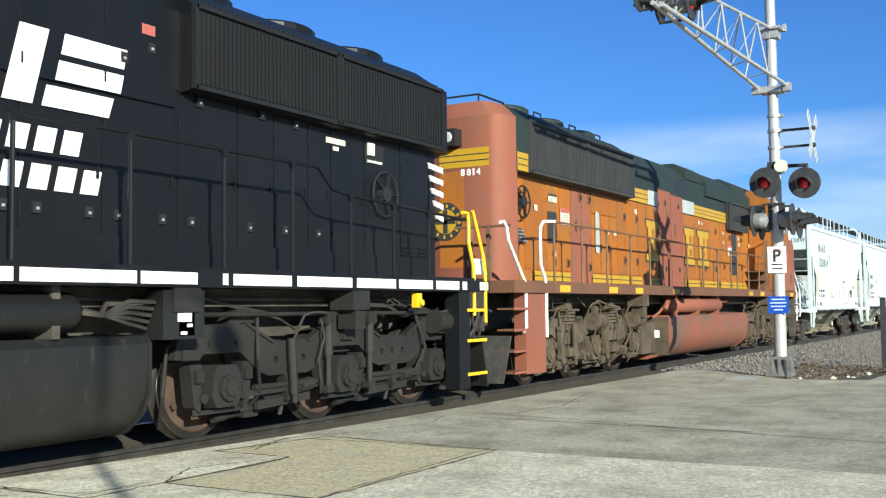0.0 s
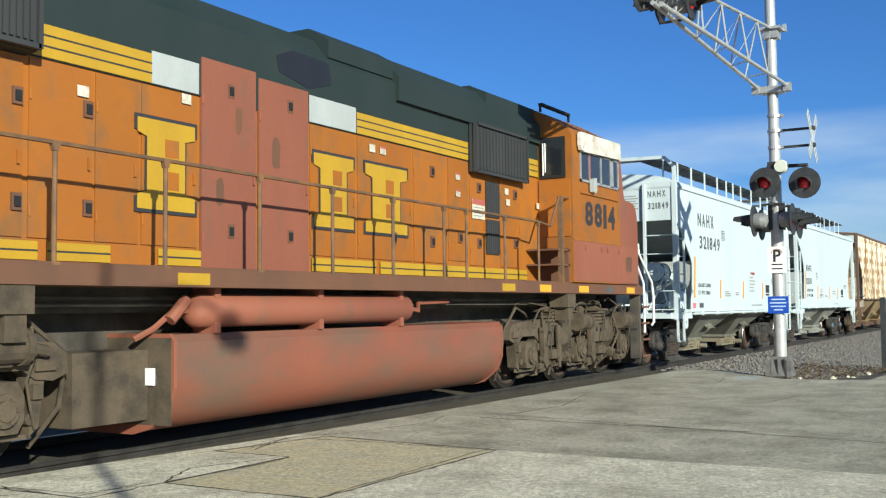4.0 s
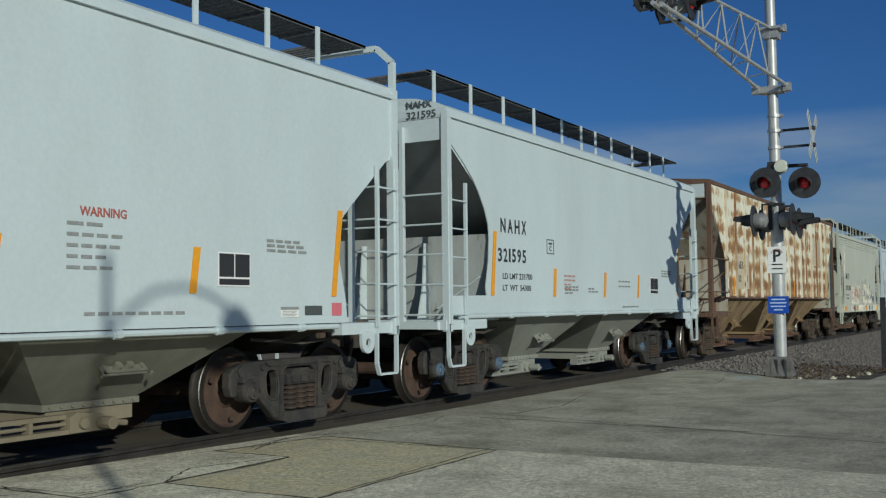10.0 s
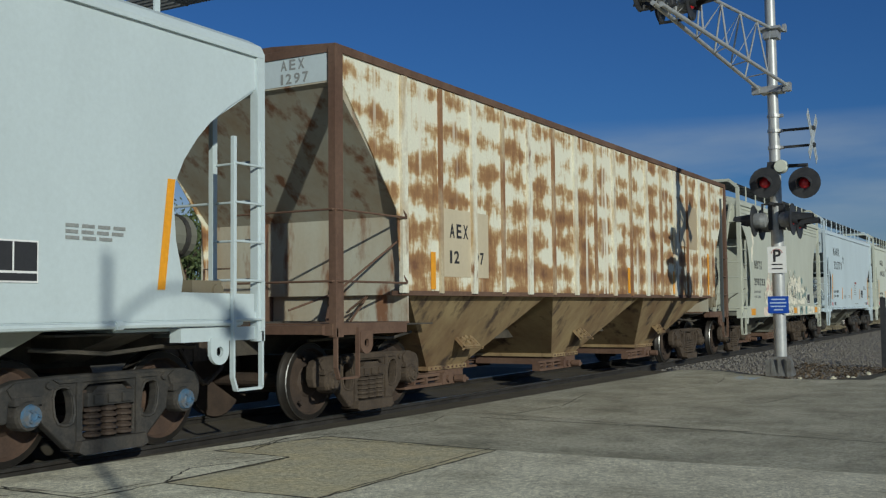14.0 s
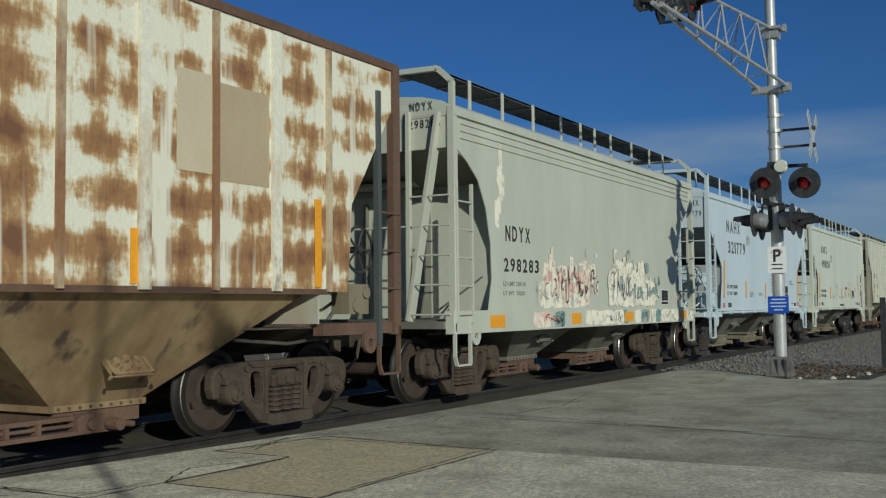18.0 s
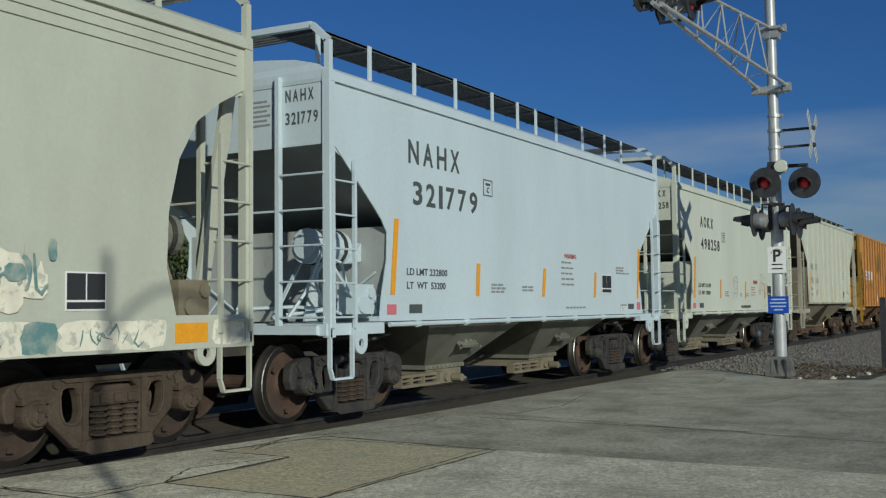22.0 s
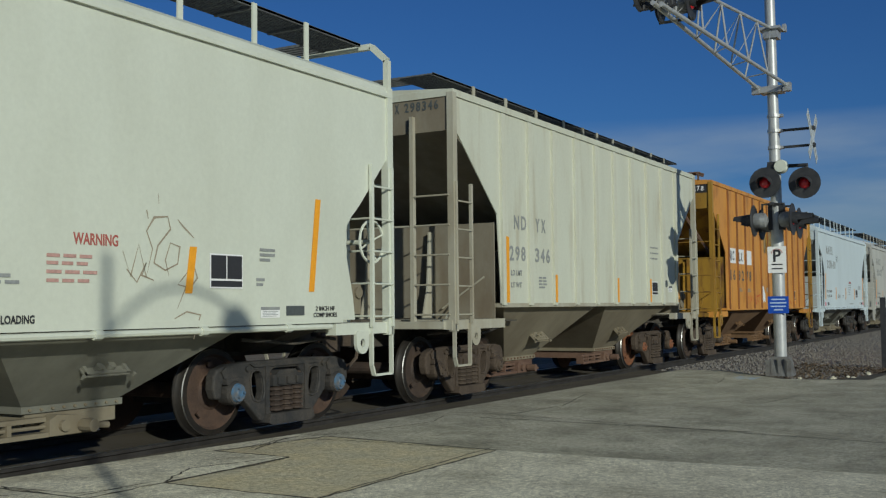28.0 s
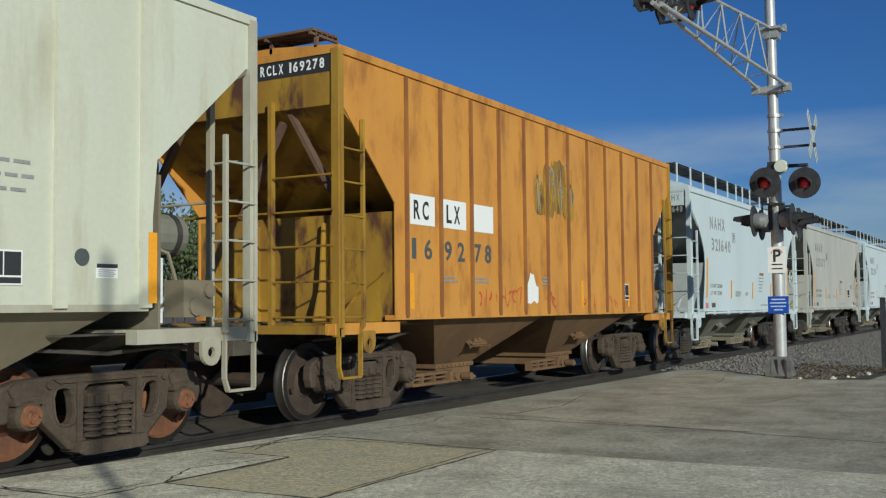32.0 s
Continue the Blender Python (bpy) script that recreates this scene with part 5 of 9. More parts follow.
    def spring():
        bm = bmesh.new()
        for s in (-1,):
            prof = []
            for k in range(4):
                z = .99 + k * .06
                prof += [(z, .13), (z + .012, .19), (z + .05, .19), (z + .062, .13)]
            turned(bm, prof, (0, s * 1.08, 0), "z", 16)
            box(bm, -.24, .24, *sorted((s * .9, s * 1.26)), 1.23, 1.27)
            prism(bm, [(-.2, 1.27), (.2, 1.27), (.1, 1.42), (-.02, 1.44)], *sorted((s * .95, s * 1.15)))
        return mesh_of("spring", bm, mat)
    for e in (-1.05, 1.05) if kind == "dusty" else ():
        for side in (Matrix.Identity(4), TURN):
            part("spring", shared(("spr", kind), spring), None, t, "stacked rubber spring" if kind == "dusty" else "heavy coil spring", at=pose(e, 0, 0) @ side)

    def cylinder():
        bm = bmesh.new()
        for s in (-1,):
            rod(bm, (-.30, s * 1.30, 0), (.12, s * 1.30, 0), .135, 14)
            rod(bm, (-.34, s * 1.30, 0), (-.28, s * 1.30, 0), .16, 14)
            rod(bm, (.10, s * 1.30, 0), (.16, s * 1.30, 0), .155, 14)
            rod(bm, (.16, s * 1.30, 0), (.38, s * 1.30, -.05), .05, 8)
            box(bm, -.2, .05, *sorted((s * 1.12, s * 1.3)), -.16, -.05)
        return mesh_of("brake_cylinder", bm, mat)
    for e in (-.42, 1.66) if kind == "dusty" else (2.2,):
        for side in (Matrix.Identity(4), TURN):
            part("brake_cylinder", shared(("bc", kind), cylinder), None, t, at=pose(e + (.42 if kind == "dusty" else 0), 0, 1.04 if kind == "dusty" else 1.13) @ side)
    # brake rods, hangers, dampers and sand pipes
    bm = bmesh.new()
    for s in (-1, 1):
        y = s * 1.16
        for a, b in ((-1.75, -.35), (.35, 1.75)):
            bar(bm, (a, y, .44), (b, y, .47), .07, .06)
            bar(bm, (a + .1, s * 1.0, .27), (b - .15, s * 1.0, .33), .05, .07)
            prism(bm, [((a + b) / 2 - .09, .62), ((a + b) / 2 + .07, .64), ((a + b) / 2 + .05, .36), ((a + b) / 2 - .03, .32)], y - .056, y + .066)
            rod(bm, ((a + b) / 2 + .22, y - .01, .46), ((a + b) / 2 + .42, y - .01, .48), .075, 10)
        rod(bm, (-1.06, s * 1.28, .40), (-1.10, s * 1.28, 1.0), .05, 10)
        rod(bm, (-1.05, s * 1.28, .30), (-1.06, s * 1.28, .62), .032, 8)
        for e in (-2.08, 2.08):
            q = 1 if e > 0 else -1
            pipe(bm, [(e + q * .25, s * 1.1, 1.3), (e + q * .72, s * 1.12, .95), (e + q * .70, s * 1.05, .5), (e + q * .55, s * .85, .16)], .022)
            pipe(bm, [(e - q * .5, s * 1.2, 1.25), (e - q * .40, s * 1.3, .8), (e - q * .55, s * 1.2, .45), (e - q * .6, s * .9, .18)], .020)
        box(bm, -.1, .1, *sorted((s * 1.2, s * 1.26)), .95, 1.32)
    pieces("brake_rigging", bm, mat, t, "brake rods and hangers")
    bm = bmesh.new()
    rnd = random.Random(int(abs(xc) * 10))
    for s in (-1, 1):
        for k in range(7):
            x = rnd.uniform(-2.6, 1.4)
            l = rnd.uniform(.5, 1.5)
            z = rnd.uniform(1.2, 1.45)
            y = s * rnd.uniform(1.0, 1.35)
            pipe(bm, [(x, y, z), (x + .15 * l, y, z + .06), (x + .6 * l, y, z + rnd.uniform(-.12, .06)), (x + l, y - s * .1, z - rnd.uniform(0, .2))], rnd.choice((.014, .02, .028)))
    pieces("brake_hose", bm, CABLE if kind != "dusty" else mat, t, "loose brake hoses and pipes")
    # links, slack adjusters, clevises, bolts and hose loops on the outer face
    bm = bmesh.new()
    for s in (-1, 1):
        for x in (-1.72, .32, 1.78) if kind == "dusty" else ():
            bar(bm, (x, s * 1.27, .98), (x + .03, s * 1.27, .40), .075, .035)
            for z in (.93, .45):
                rod(bm, (x + .01, s * 1.24, z), (x + .01, s * 1.315, z), .05, 8)
            box(bm, x - .07, x + .09, *sorted((s * 1.19, s * 1.26)), .30, .40)
        if kind != "dusty":
            # upright damper, long rod and ribs on the black frame
            for x in (-.42, .42):
                rod(bm, (x, s * 1.27, .78), (x, s * 1.27, 1.16), .055, 12)
                rod(bm, (x, s * 1.27, .42), (x, s * 1.27, .80), .034, 10)
                box(bm, x - .09, x + .09, *sorted((s * 1.2, s * 1.32)), 1.14, 1.26)
                box(bm, x - .06, x + .06, *sorted((s * 1.2, s * 1.31)), .36, .44)
            rod(bm, (-2.5, s * 1.25, 1.27), (2.5, s * 1.25, 1.25), .024, 8)
            for x in (-1.03, 1.03):
                rod(bm, (x - .6, s * 1.2, .50), (x + .55, s * 1.2, .50), .032, 8)
                bar(bm, (x - .45, s * 1.10, .30), (x + .42, s * 1.12, .34), .06, .09)
                prism(bm, [(x - .36, .40), (x - .08, .46), (x + .2, .42), (x + .3, .32), (x - .2, .28)], *sorted((s * 1.02, s * 1.1)))
                for q in (-1, 1):
                    bar(bm, (x + q * .3, s * 1.208, .965), (x + q * .72, s * 1.208, 1.165), .04, .03)
            for x in (-2.0, 1.6):
                prism(bm, [(x, 1.18), (x + .45, 1.17), (x + .62, 1.26), (x + .2, 1.34)], *sorted((s * 1.0, s * 1.16)))
        for x in (-1.25, .82) if kind == "dusty" else ():
            box(bm, x - .17, x + .17, *sorted((s * 1.16, s * 1.31)), .45, .60)
            box(bm, x + .02, x + .14, *sorted((s * 1.31, s * 1.33)), .47, .58)
            rod(bm, (x + .17, s * 1.22, .53), (x + .55, s * 1.22, .50), .032, 8)
            rod(bm, (x + .48, s * 1.22, .505), (x + .60, s * 1.22, .50), .055, 8)
            prism(bm, [(x - .3, .66), (x - .18, .68), (x - .14, .36), (x - .24, .30), (x - .34, .40)], *sorted((s * 1.2, s * 1.25)))
        for a, b in ((-1.95, -1.0), (.15, 1.1)):
            rod(bm, (a, s * .95, .20), (b, s * .98, .24), .028, 8)
            rod(bm, (a - .03, s * .95, .195), (a + .14, s * .95, .205), .045, 8)
            box(bm, a + .4, a + .62, *sorted((s * .9, s * 1.0)), .17, .26)
            bar(bm, (b - .05, s * 1.06, .16), (b + .02, s * 1.1, .48), .05, .04)
        for x in (-2.45, -2.3, -1.9, -1.6, -.3, -.1, .1, .5, 1.55, 1.9, 2.4):
            rod(bm, (x, s * 1.19, .98), (x, s * 1.22, .98), .022, 6)
        for x in (-2.6, 2.5):
            box(bm, x - .1, x + .1, *sorted((s * 1.17, s * 1.24)), .83, .93)
        for x in (-2.08, 0, 2.08):
            for q in (-1, 1):
                rod(bm, (x + q * .34, s * 1.12, .28), (x + q * .34, s * 1.12, .70), .028, 6)
                box(bm, x + q * .36 - .05, x + q * .36 + .05, *sorted((s * 1.14, s * 1.22)), .60, .72)
    pieces("brake_link", bm, mat, t)
    bm = bmesh.new()
    for s in (-1, 1):
        for x, w, h in ((-1.95, .5, .08), (-.5, .62, .16), (1.5, .6, .13)) if kind == "dusty" else ((-.95, .5, .06), (2.0, .4, .05)):
            pts = [(x, s * 1.2, 1.0)] + [(x + w * (.5 - .5 * math.cos(a)), s * (1.3 + .04 * math.sin(a)), 1.22 + h * math.sin(a)) for a in [k * math.pi / 7 for k in range(1, 7)]] + [(x + w, s * 1.26, 1.08)]
            pipe(bm, pts, .016, 7)
        for x in (-1.4, -.2, .95, 2.3) if kind == "dusty" else (-.6,):
            pipe(bm, [(x, s * 1.3, 1.2), (x + .03, s * 1.33, 1.0), (x - .05, s * 1.31, .75), (x + .02, s * 1.28, .52), (x + .12, s * 1.2, .36)], .012, 6)
    pieces("hose_loop", bm, CABLE if kind != "dusty" else mat, t)
    return t


def shutter_bank(car, x0, x1, y, z0, z1, mat, step=.066, name="radiator_shutter", frame=True):
    """A panel of upright slats in a frame, on both sides."""
    for s in (-1, 1):
        bm = bmesh.new()
        ya, yb = sorted((s * (y - .1), s * y))
        box(bm, x0, x1, ya, yb, z0, z1)
        n = int((x1 - x0) / step)
        bs = bmesh.new()
        for k in range(n):
            x = x0 + .03 + k * (x1 - x0 - .06) / n
            box(bs, x, x + step * .45, *sorted((s * (y - .01), s * (y + .022))), z0 + .05, z1 - .06)
        bf = bmesh.new()
        if frame:
            for a in ((x0 - .02, x0 + .025, z0 - .01, z1 + .01), (x1 - .025, x1 + .02, z0 - .01, z1 + .01), (x0, x1, z0 - .015, z0 + .03), (x0, x1, z1 - .03, z1 + .015)):
                box(bf, a[0], a[1], *sorted((s * (y - .02), s * (y + .04))), a[2], a[3])
        p = part(name, bm, mat, car)
        if frame:
            pieces("frame_bar", bf, mat, p)
        pieces("slat", bs, mat, p)


def wall_panel(car, x0, x1, z0, z1, y, mat, name="hood_door", d=.018, label="", hinges=True, handle=True):
    bm = bmesh.new()
    box(bm, x0 + .008, x1 - .008, -y - d, -y + .01, z0, z1)
    bevelled(bm, .006, 1)
    p = part(name, bm, mat, car, label)
    if hinges:
        bm = bmesh.new()
        for z in (z0 + .15 * (z1 - z0), z0 + .8 * (z1 - z0)):
            rod(bm, (x0 + .015, -y - d - .006, z - .05), (x0 + .015, -y - d - .006, z + .05), .011, 6)
        pieces("hinge", bm, mat, p)
        if handle:
            zz = z0 + .45 * (z1 - z0)
            bm = bmesh.new()
            box(bm, x1 - .07, x1 - .045, -y - d - .022, -y - d, zz - .06, zz + .06)
            part("handle", bm, mat, p)
    return p


def striped(car, x0, x1, z0, z1, y, n=3):
    bm = bmesh.new()
    plate(bm, x0, x1, z0, z1, -y, .004)
    p = part("yellow_stripe", bm, P_YEL, car, "yellow band with thin black lines")
    bm = bmesh.new()
    for k in range(1, n):
        z = z0 + (z1 - z0) * k / n
        plate(bm, x0, x1, z - .008, z + .008, -y - .004, .003)
    part("black_line", bm, INK, p)


def sticker(car, x, z, w, h, y, mat=None, band=None):
    bm = bmesh.new()
    plate(bm, x, x + w, z, z + h, -y, .003)
    p = part("notice_plate", bm, mat or NOTICE, car, "small white notice plate")
    if band:
        bm = bmesh.new()
        plate(bm, x + .01 * w, x + .99 * w, z + h * .72, z + h, -y - .003, .002)
        part("notice_band", bm, band, p)
        bm = bmesh.new()
        for k in range(4):
            plate(bm, x + .1 * w, x + (.9 - .1 * (k % 2)) * w, z + h * (.55 - .14 * k), z + h * (.55 - .14 * k) + h * .05, -y - .003, .002)
        part("notice_lines", bm, FADED_INK, p)


def railing(car, xs, top, mat, y=1.5, z0=1.62, pts=None, both=True):
    for s in ((-1, 1) if both else (-1,)):
        bm = bmesh.new()
        pipe(bm, [(x, s * y, z) for x, z in (pts or [(xs[0], top), (xs[-1], top)])], .019)
        r = part("handrail", bm, mat, car)
        for x in xs:
            bm = bmesh.new()
            zt = top
            if pts:
                zt = float(np.interp(x, [p[0] for p in pts], [p[1] for p in pts]))
            rod(bm, (x, s * y, z0 - .0013), (x, s * y, zt - .02), .021, 8)
            box(bm, x - .04, x + .04, s * y - .03, s * y + .03, z0 - .0013, z0 + .10)
            prism(bm, [(x - .022, zt - .07), (x + .022, zt - .07), (x + .045, zt + .012), (x - .045, zt + .012)], s * y - .024, s * y + .024)
            part("stanchion", bm, mat, r)


def bent_rail(car, pts, mat, y, r=.026):
    for s in (-1, 1):
        bm = bmesh.new()
        pipe(bm, [(x, s * y, z) for x, z in pts], r, 8)
        for x, z in pts[1:-1]:
            bmesh.ops.create_icosphere(bm, subdivisions=1, radius=r * 1.02, matrix=Matrix.Translation((x, s * y, z)))
        part("grab_rail", bm, mat, car, "white bent grab rail" if mat is HAND_WHITE else "yellow bent grab rail")


def steps(car, x0, x1, zs, mat, tread, y=1.52):
    for s in (-1, 1):
        bm = bmesh.new()
        for z in zs:
            box(bm, x0, x1, *sorted((s * (y - .28), s * y)), z - .03, z)
        part("step", bm, mat, car)
        bm = bmesh.new()
        for z in zs:
            box(bm, x0, x1, *sorted((s * (y - .01), s * (y + .008))), z - .035, z + .006)
        pieces("step_edge", bm, tread, car)


def hand_wheel(car, x, y, z, r, mat):
    bm = bmesh.new()
    n = 24
    for k in range(n):
        a, b = 2 * math.pi * k / n, 2 * math.pi * (k + 1) / n
        rod(bm, (x + r * math.cos(a), y, z + r * math.sin(a)), (x + r * math.cos(b), y, z + r * math.sin(b)), .016, 6)
    for k in range(5):
        a = 2 * math.pi * k / 5
        bar(bm, (x, y, z), (x + r * math.cos(a), y, z + r * math.sin(a)), .05, .015)
    rod(bm, (x, y - .03, z), (x, y + .12, z), .10, 14)
    part("brake_wheel", bm, mat, car, "round hand brake wheel")


def fan(bm, x, z):
    turned(bm, [(z - .05, .62), (z + .10, .62), (z + .13, .58), (z + .13, .50), (z + .08, .48), (z + .10, .1)], (x, 0, 0), "z", 24)


def slanted(bm, x, z, w, h, y, lean, t=.004):
    prism(bm, [(x, z), (x + w, z), (x + w + lean, z + h), (x + lean, z + h)], -y - t, -y)


def locomotive(kind, label, x):
    dusty = kind == "dusty"
    car = thing("locomotive", pose(x, TRACK_Y, 0), label, "locomotive", "locomotives of the train")
    CARS.append((car, x))
    if dusty:
        e0, e1, h0, h1, c0, c1 = -10.3, 10.0, -9.75, 6.52, 6.52, 9.73
        hood, top, sillm, shut = P_BNSF, P_GREEN, P_SILL, P_RADIATOR
        r0, r1 = -8.78, -3.85
    else:
        e0, e1, h0, h1, c0, c1 = -11.0, 10.9, -5.6, 10.64, -8.3, -5.6
        hood, top, sillm, shut = P_NS, P_NS, P_NS, paint("black_shutters", (0.006, 0.0062, 0.007), (0.010, 0.010, 0.010), scale=1.0, stretch=(2, 1, .3), rough=0.6)
        r0, r1 = 5.40, 10.30
    # frame and walkway
    bm = bmesh.new()
    box(bm, e0, e1, -1.55, 1.55, 1.53, 1.69)
    bevelled(bm, .012, 1)
    part("underframe", bm, sillm, car)
    bm = bmesh.new()
    box(bm, e0 + .05, e1 - .05, -1.52, 1.52, 1.69, 1.72)
    part("walkway", bm, sillm if not dusty else P_SILL, car)
    bm = bmesh.new()
    box(bm, e0 + .9, e1 - .9, -.55, .55, .95, 1.53)
    for s in (-1, 1):
        box(bm, e0 + 1, e1 - 1, *sorted((s * .9, s * .96)), 1.3, 1.53)
    pieces("frame_sill", bm, DARK_UNDER, car)
    # hood: lower body, upper band, sloped roof
    hz = 3.52
    bm = bmesh.new()
    box(bm, h0 + (.5 if dusty else 0), h1 - (0 if dusty else .35), -.92, .92, 1.72, hz)
    part("long_hood", bm, hood, car)
    bm = bmesh.new()
    rt = 4.64
    prism(bm, [(-.94, hz), (-.94, 4.32), (-.66, rt), (.66, rt), (.94, 4.32), (.94, hz)], h0 + .5 if dusty else h0, h1 if dusty else h1 - .4, "x")
    part("upper_hood", bm, top, car)
    # flared radiator section with its shutters
    bm = bmesh.new()
    prism(bm, [(-.9, hz - .02), (-1.08, hz), (-1.1, 4.40), (-.7, rt + .04), (.7, rt + .04), (1.1, 4.40), (1.08, hz), (.9, hz - .02)], r0 - .02, r1 + .02, "x")
    part("radiator_housing", bm, top, car)
    mid = (r0 + r1) / 2
    shutter_bank(car, r0, mid - .03, 1.12, 3.54, 4.38, shut)
    shutter_bank(car, mid + .03, r1, 1.12, 3.54, 4.38, shut)
    bm = bmesh.new()
    for k in range(56):
        xx = r0 + .05 + k * (r1 - r0 - .1) / 56
        for s in (-1, 1):
            box(bm, xx, xx + .045, *sorted((s * 1.085, s * 1.125)), 4.40, 4.43)
    tagged(part("vent_teeth", bm, shut, car), kind="stuff")
    for k, fx in enumerate((r0 + .9, r0 + 2.45, r0 + 4.0)):
        bm = bmesh.new()
        fan(bm, fx, rt + .06)
        part("cooling_fan", bm, top, car, "round radiator fan housing")
    # end of the hood
    bm = bmesh.new()
    if dusty:
        # far half slants back, shaped so that it falls into shade
        pl = [(h0, -.86), (h0 + .03, -.95), (h0 + .12, -1.03), (h0 + .28, -1.08), (h0 + .52, -1.1), (h0 + .52, 1.0), (h0 + .38, .86), (h0, .06)]
        prism(bm, pl, 1.72, 4.38, "z")
        part("hood_end", bm, P_PINK, car, "rounded hood end in faded primer red", smooth=True)
        bm = bmesh.new()
        va = [bm.verts.new((a, b, 4.38)) for a, b in pl]
        vb = [bm.verts.new((a + .14, b * .72, 4.64)) for a, b in pl]
        bm.faces.new(va[::-1]), bm.faces.new(vb)
        for i in range(len(pl)):
            bm.faces.new((va[i], va[(i + 1) % len(pl)], vb[(i + 1) % len(pl)], vb[i]))
        part("hood_end_top", bm, P_PINK, car, smooth=True)
        bm = bmesh.new()
        prism(bm, [(-1.1, hz), (-1.1, 4.38), (-.68, 4.66), (.68, 4.66), (1.1, 4.38), (1.1, hz)], h0 + .5, r0 + .02, "x")
        part("end_shoulder", bm, P_GREEN, car)
        striped(car, h0 + .53, r0 - .04, 3.53, 3.83, 1.102)
    else:
        pl = [(h1 - .42, -.92), (h1 - .2, -.92), (h1 - .05, -.8), (h1, -.6), (h1, .6), (h1 - .05, .8), (h1 - .2, .92), (h1 - .42, .92)]
        prism(bm, pl, 1.72, 4.45, "z")
        part("hood_end", bm, P_NS, car, smooth=True)
        bm = bmesh.new()
        prism(bm, [(-1.08, hz), (-1.08, 4.40), (-.7, rt), (.7, rt), (1.08, 4.40), (1.08, hz)], r1, h1 - .1, "x")
        part("end_shoulder", bm, P_NS, car)
    # cab
    bm = bmesh.new()
    if dusty:
        prism(bm, [(-1.57, 1.72), (-1.57, 4.22), (-1.5, 4.36), (-.85, 4.72), (.85, 4.72), (1.5, 4.36), (1.57, 4.22), (1.57, 1.72)], c0, 8.75, "x")
        cab = part("cab", bm, P_BNSF, car)
        bm = bmesh.new()
        prism(bm, [(8.74, 1.72), (8.74, 4.25), (8.80, 4.22), (9.02, 3.32), (9.5, 3.28), (9.66, 3.16), (9.73, 2.9), (9.73, 1.72)], -1.565, 1.565)
        part("nose", bm, P_PINK, car, "short nose repainted in primer red")
        bm = bmesh.new()
        plate(bm, c0 + .03, 9.70, 1.74, 2.44, -1.57, .006)
        part("side_skirt", bm, P_PINK, cab, "lower cab side in primer red")
        bm = bmesh.new()
        plate(bm, c0, 8.76, 2.43, 2.47, -1.57, .012)
        plate(bm, 6.84, 8.63, 3.25, 3.29, -1.57, .03)
        part("belt_strip", bm, P_BNSF, cab)
        # side windows
        for s in (-1, 1):
            bm = bmesh.new()
            yy = s * 1.575
            for a in ((6.84, 8.68, 3.46, 3.50), (6.84, 8.68, 3.97, 4.02), (6.84, 6.88, 3.46, 4.02), (8.64, 8.68, 3.46, 4.02), (7.24, 7.28, 3.48, 4.0), (7.78, 7.82, 3.48, 4.0), (8.26, 8.40, 3.48, 4.0)):
                box(bm, a[0], a[1], *sorted((yy, yy + s * .02)), a[2], a[3])
            wf = part("window_frame", bm, GALV, cab, "grey metal window frame")
            for a, b in ((6.88, 7.24), (7.28, 7.78), (7.82, 8.26), (8.40, 8.64)):
                bm = bmesh.new()
                box(bm, a, b, *sorted((yy - s * .01, yy + s * .006)), 3.50, 3.97)
                part("pane", bm, GLASS_DARK, wf)
            bm = bmesh.new()
            box(bm, 7.24, 7.27, *sorted((yy + s * .018, yy + s * .026)), 3.5, 3.97)
            part("red_edge", bm, RED_INK, wf)
            bm = bmesh.new()
            prism(bm, [(6.74, 3.98), (6.70, 4.06), (6.70, 4.24), (6.74, 4.29), (8.62, 4.32), (8.62, 4.06), (8.58, 4.0), (8.55, 4.02), (6.9, 3.96)], *sorted((s * 1.60, s * 1.66)))
            part("sun_shade", bm, SHADE_WHITE, cab, "chipped white sun shade over the side windows")
            bm = bmesh.new()
            prism(bm, [(7.22, 3.30), (7.22, 3.52), (7.36, 3.56), (7.38, 3.34), (7.32, 3.28)], *sorted((s * 1.60, s * 1.68)))
            rod(bm, (7.28, s * 1.57, 3.35), (7.28, s * 1.66, 3.35), .015)
            part("mirror", bm, P_GREYPATCH, cab, "small folded mirror")
        # rear window and door of the cab, both sides of the hood
        for s in (-1, 1):
            bm = bmesh.new()
            ya, yb = sorted((s * 1.02, s * 1.42))
            box(bm, c0 - .03, c0 + .01, ya - .03, yb + .03, 3.50, 4.20)
            bevelled(bm, .03, 2)
            rf = part("rear_window", bm, BLACK, cab, "rounded rear cab window in a black gasket")
            bm = bmesh.new()
            box(bm, c0 - .036, c0 - .02, ya + .02, yb - .02, 3.55, 4.15)
            part("pane", bm, GLASS_DARK, rf)
            bm = bmesh.new()
            rod(bm, (c0 - .06, s * 1.06, 3.55), (c0 - .06, s * 1.06, 4.1), .012)
            rod(bm, (c0 - .06, s * 1.10, 3.6), (c0 - .06, s * 1.10, 4.1), .012)
            part("window_bar", bm, HAND_WHITE, rf)
            bm = bmesh.new()
            ya, yb = sorted((s * .96, s * 1.53))
            box(bm, c0 - .02, c0 + .01, ya, yb, 2.5, 3.46)
            part("cab_door", bm, P_BNSF, cab)
        # steps up to the cab door
        bm = bmesh.new()
        for z in (2.02, 2.27):
            box(bm, c0 - .5, c0, -1.5, -.95, z - .03, z)
        box(bm, c0 - .06, c0, -1.5, -.95, 1.72, 2.3)
        part("cab_step", bm, P_SILL, car)
        lettering("8814", .43, INK, car, 7.06, -1.575, 2.71, 1.43, bold=.035, gap=.22)
        # roof handrail and horns
        bm = bmesh.new()
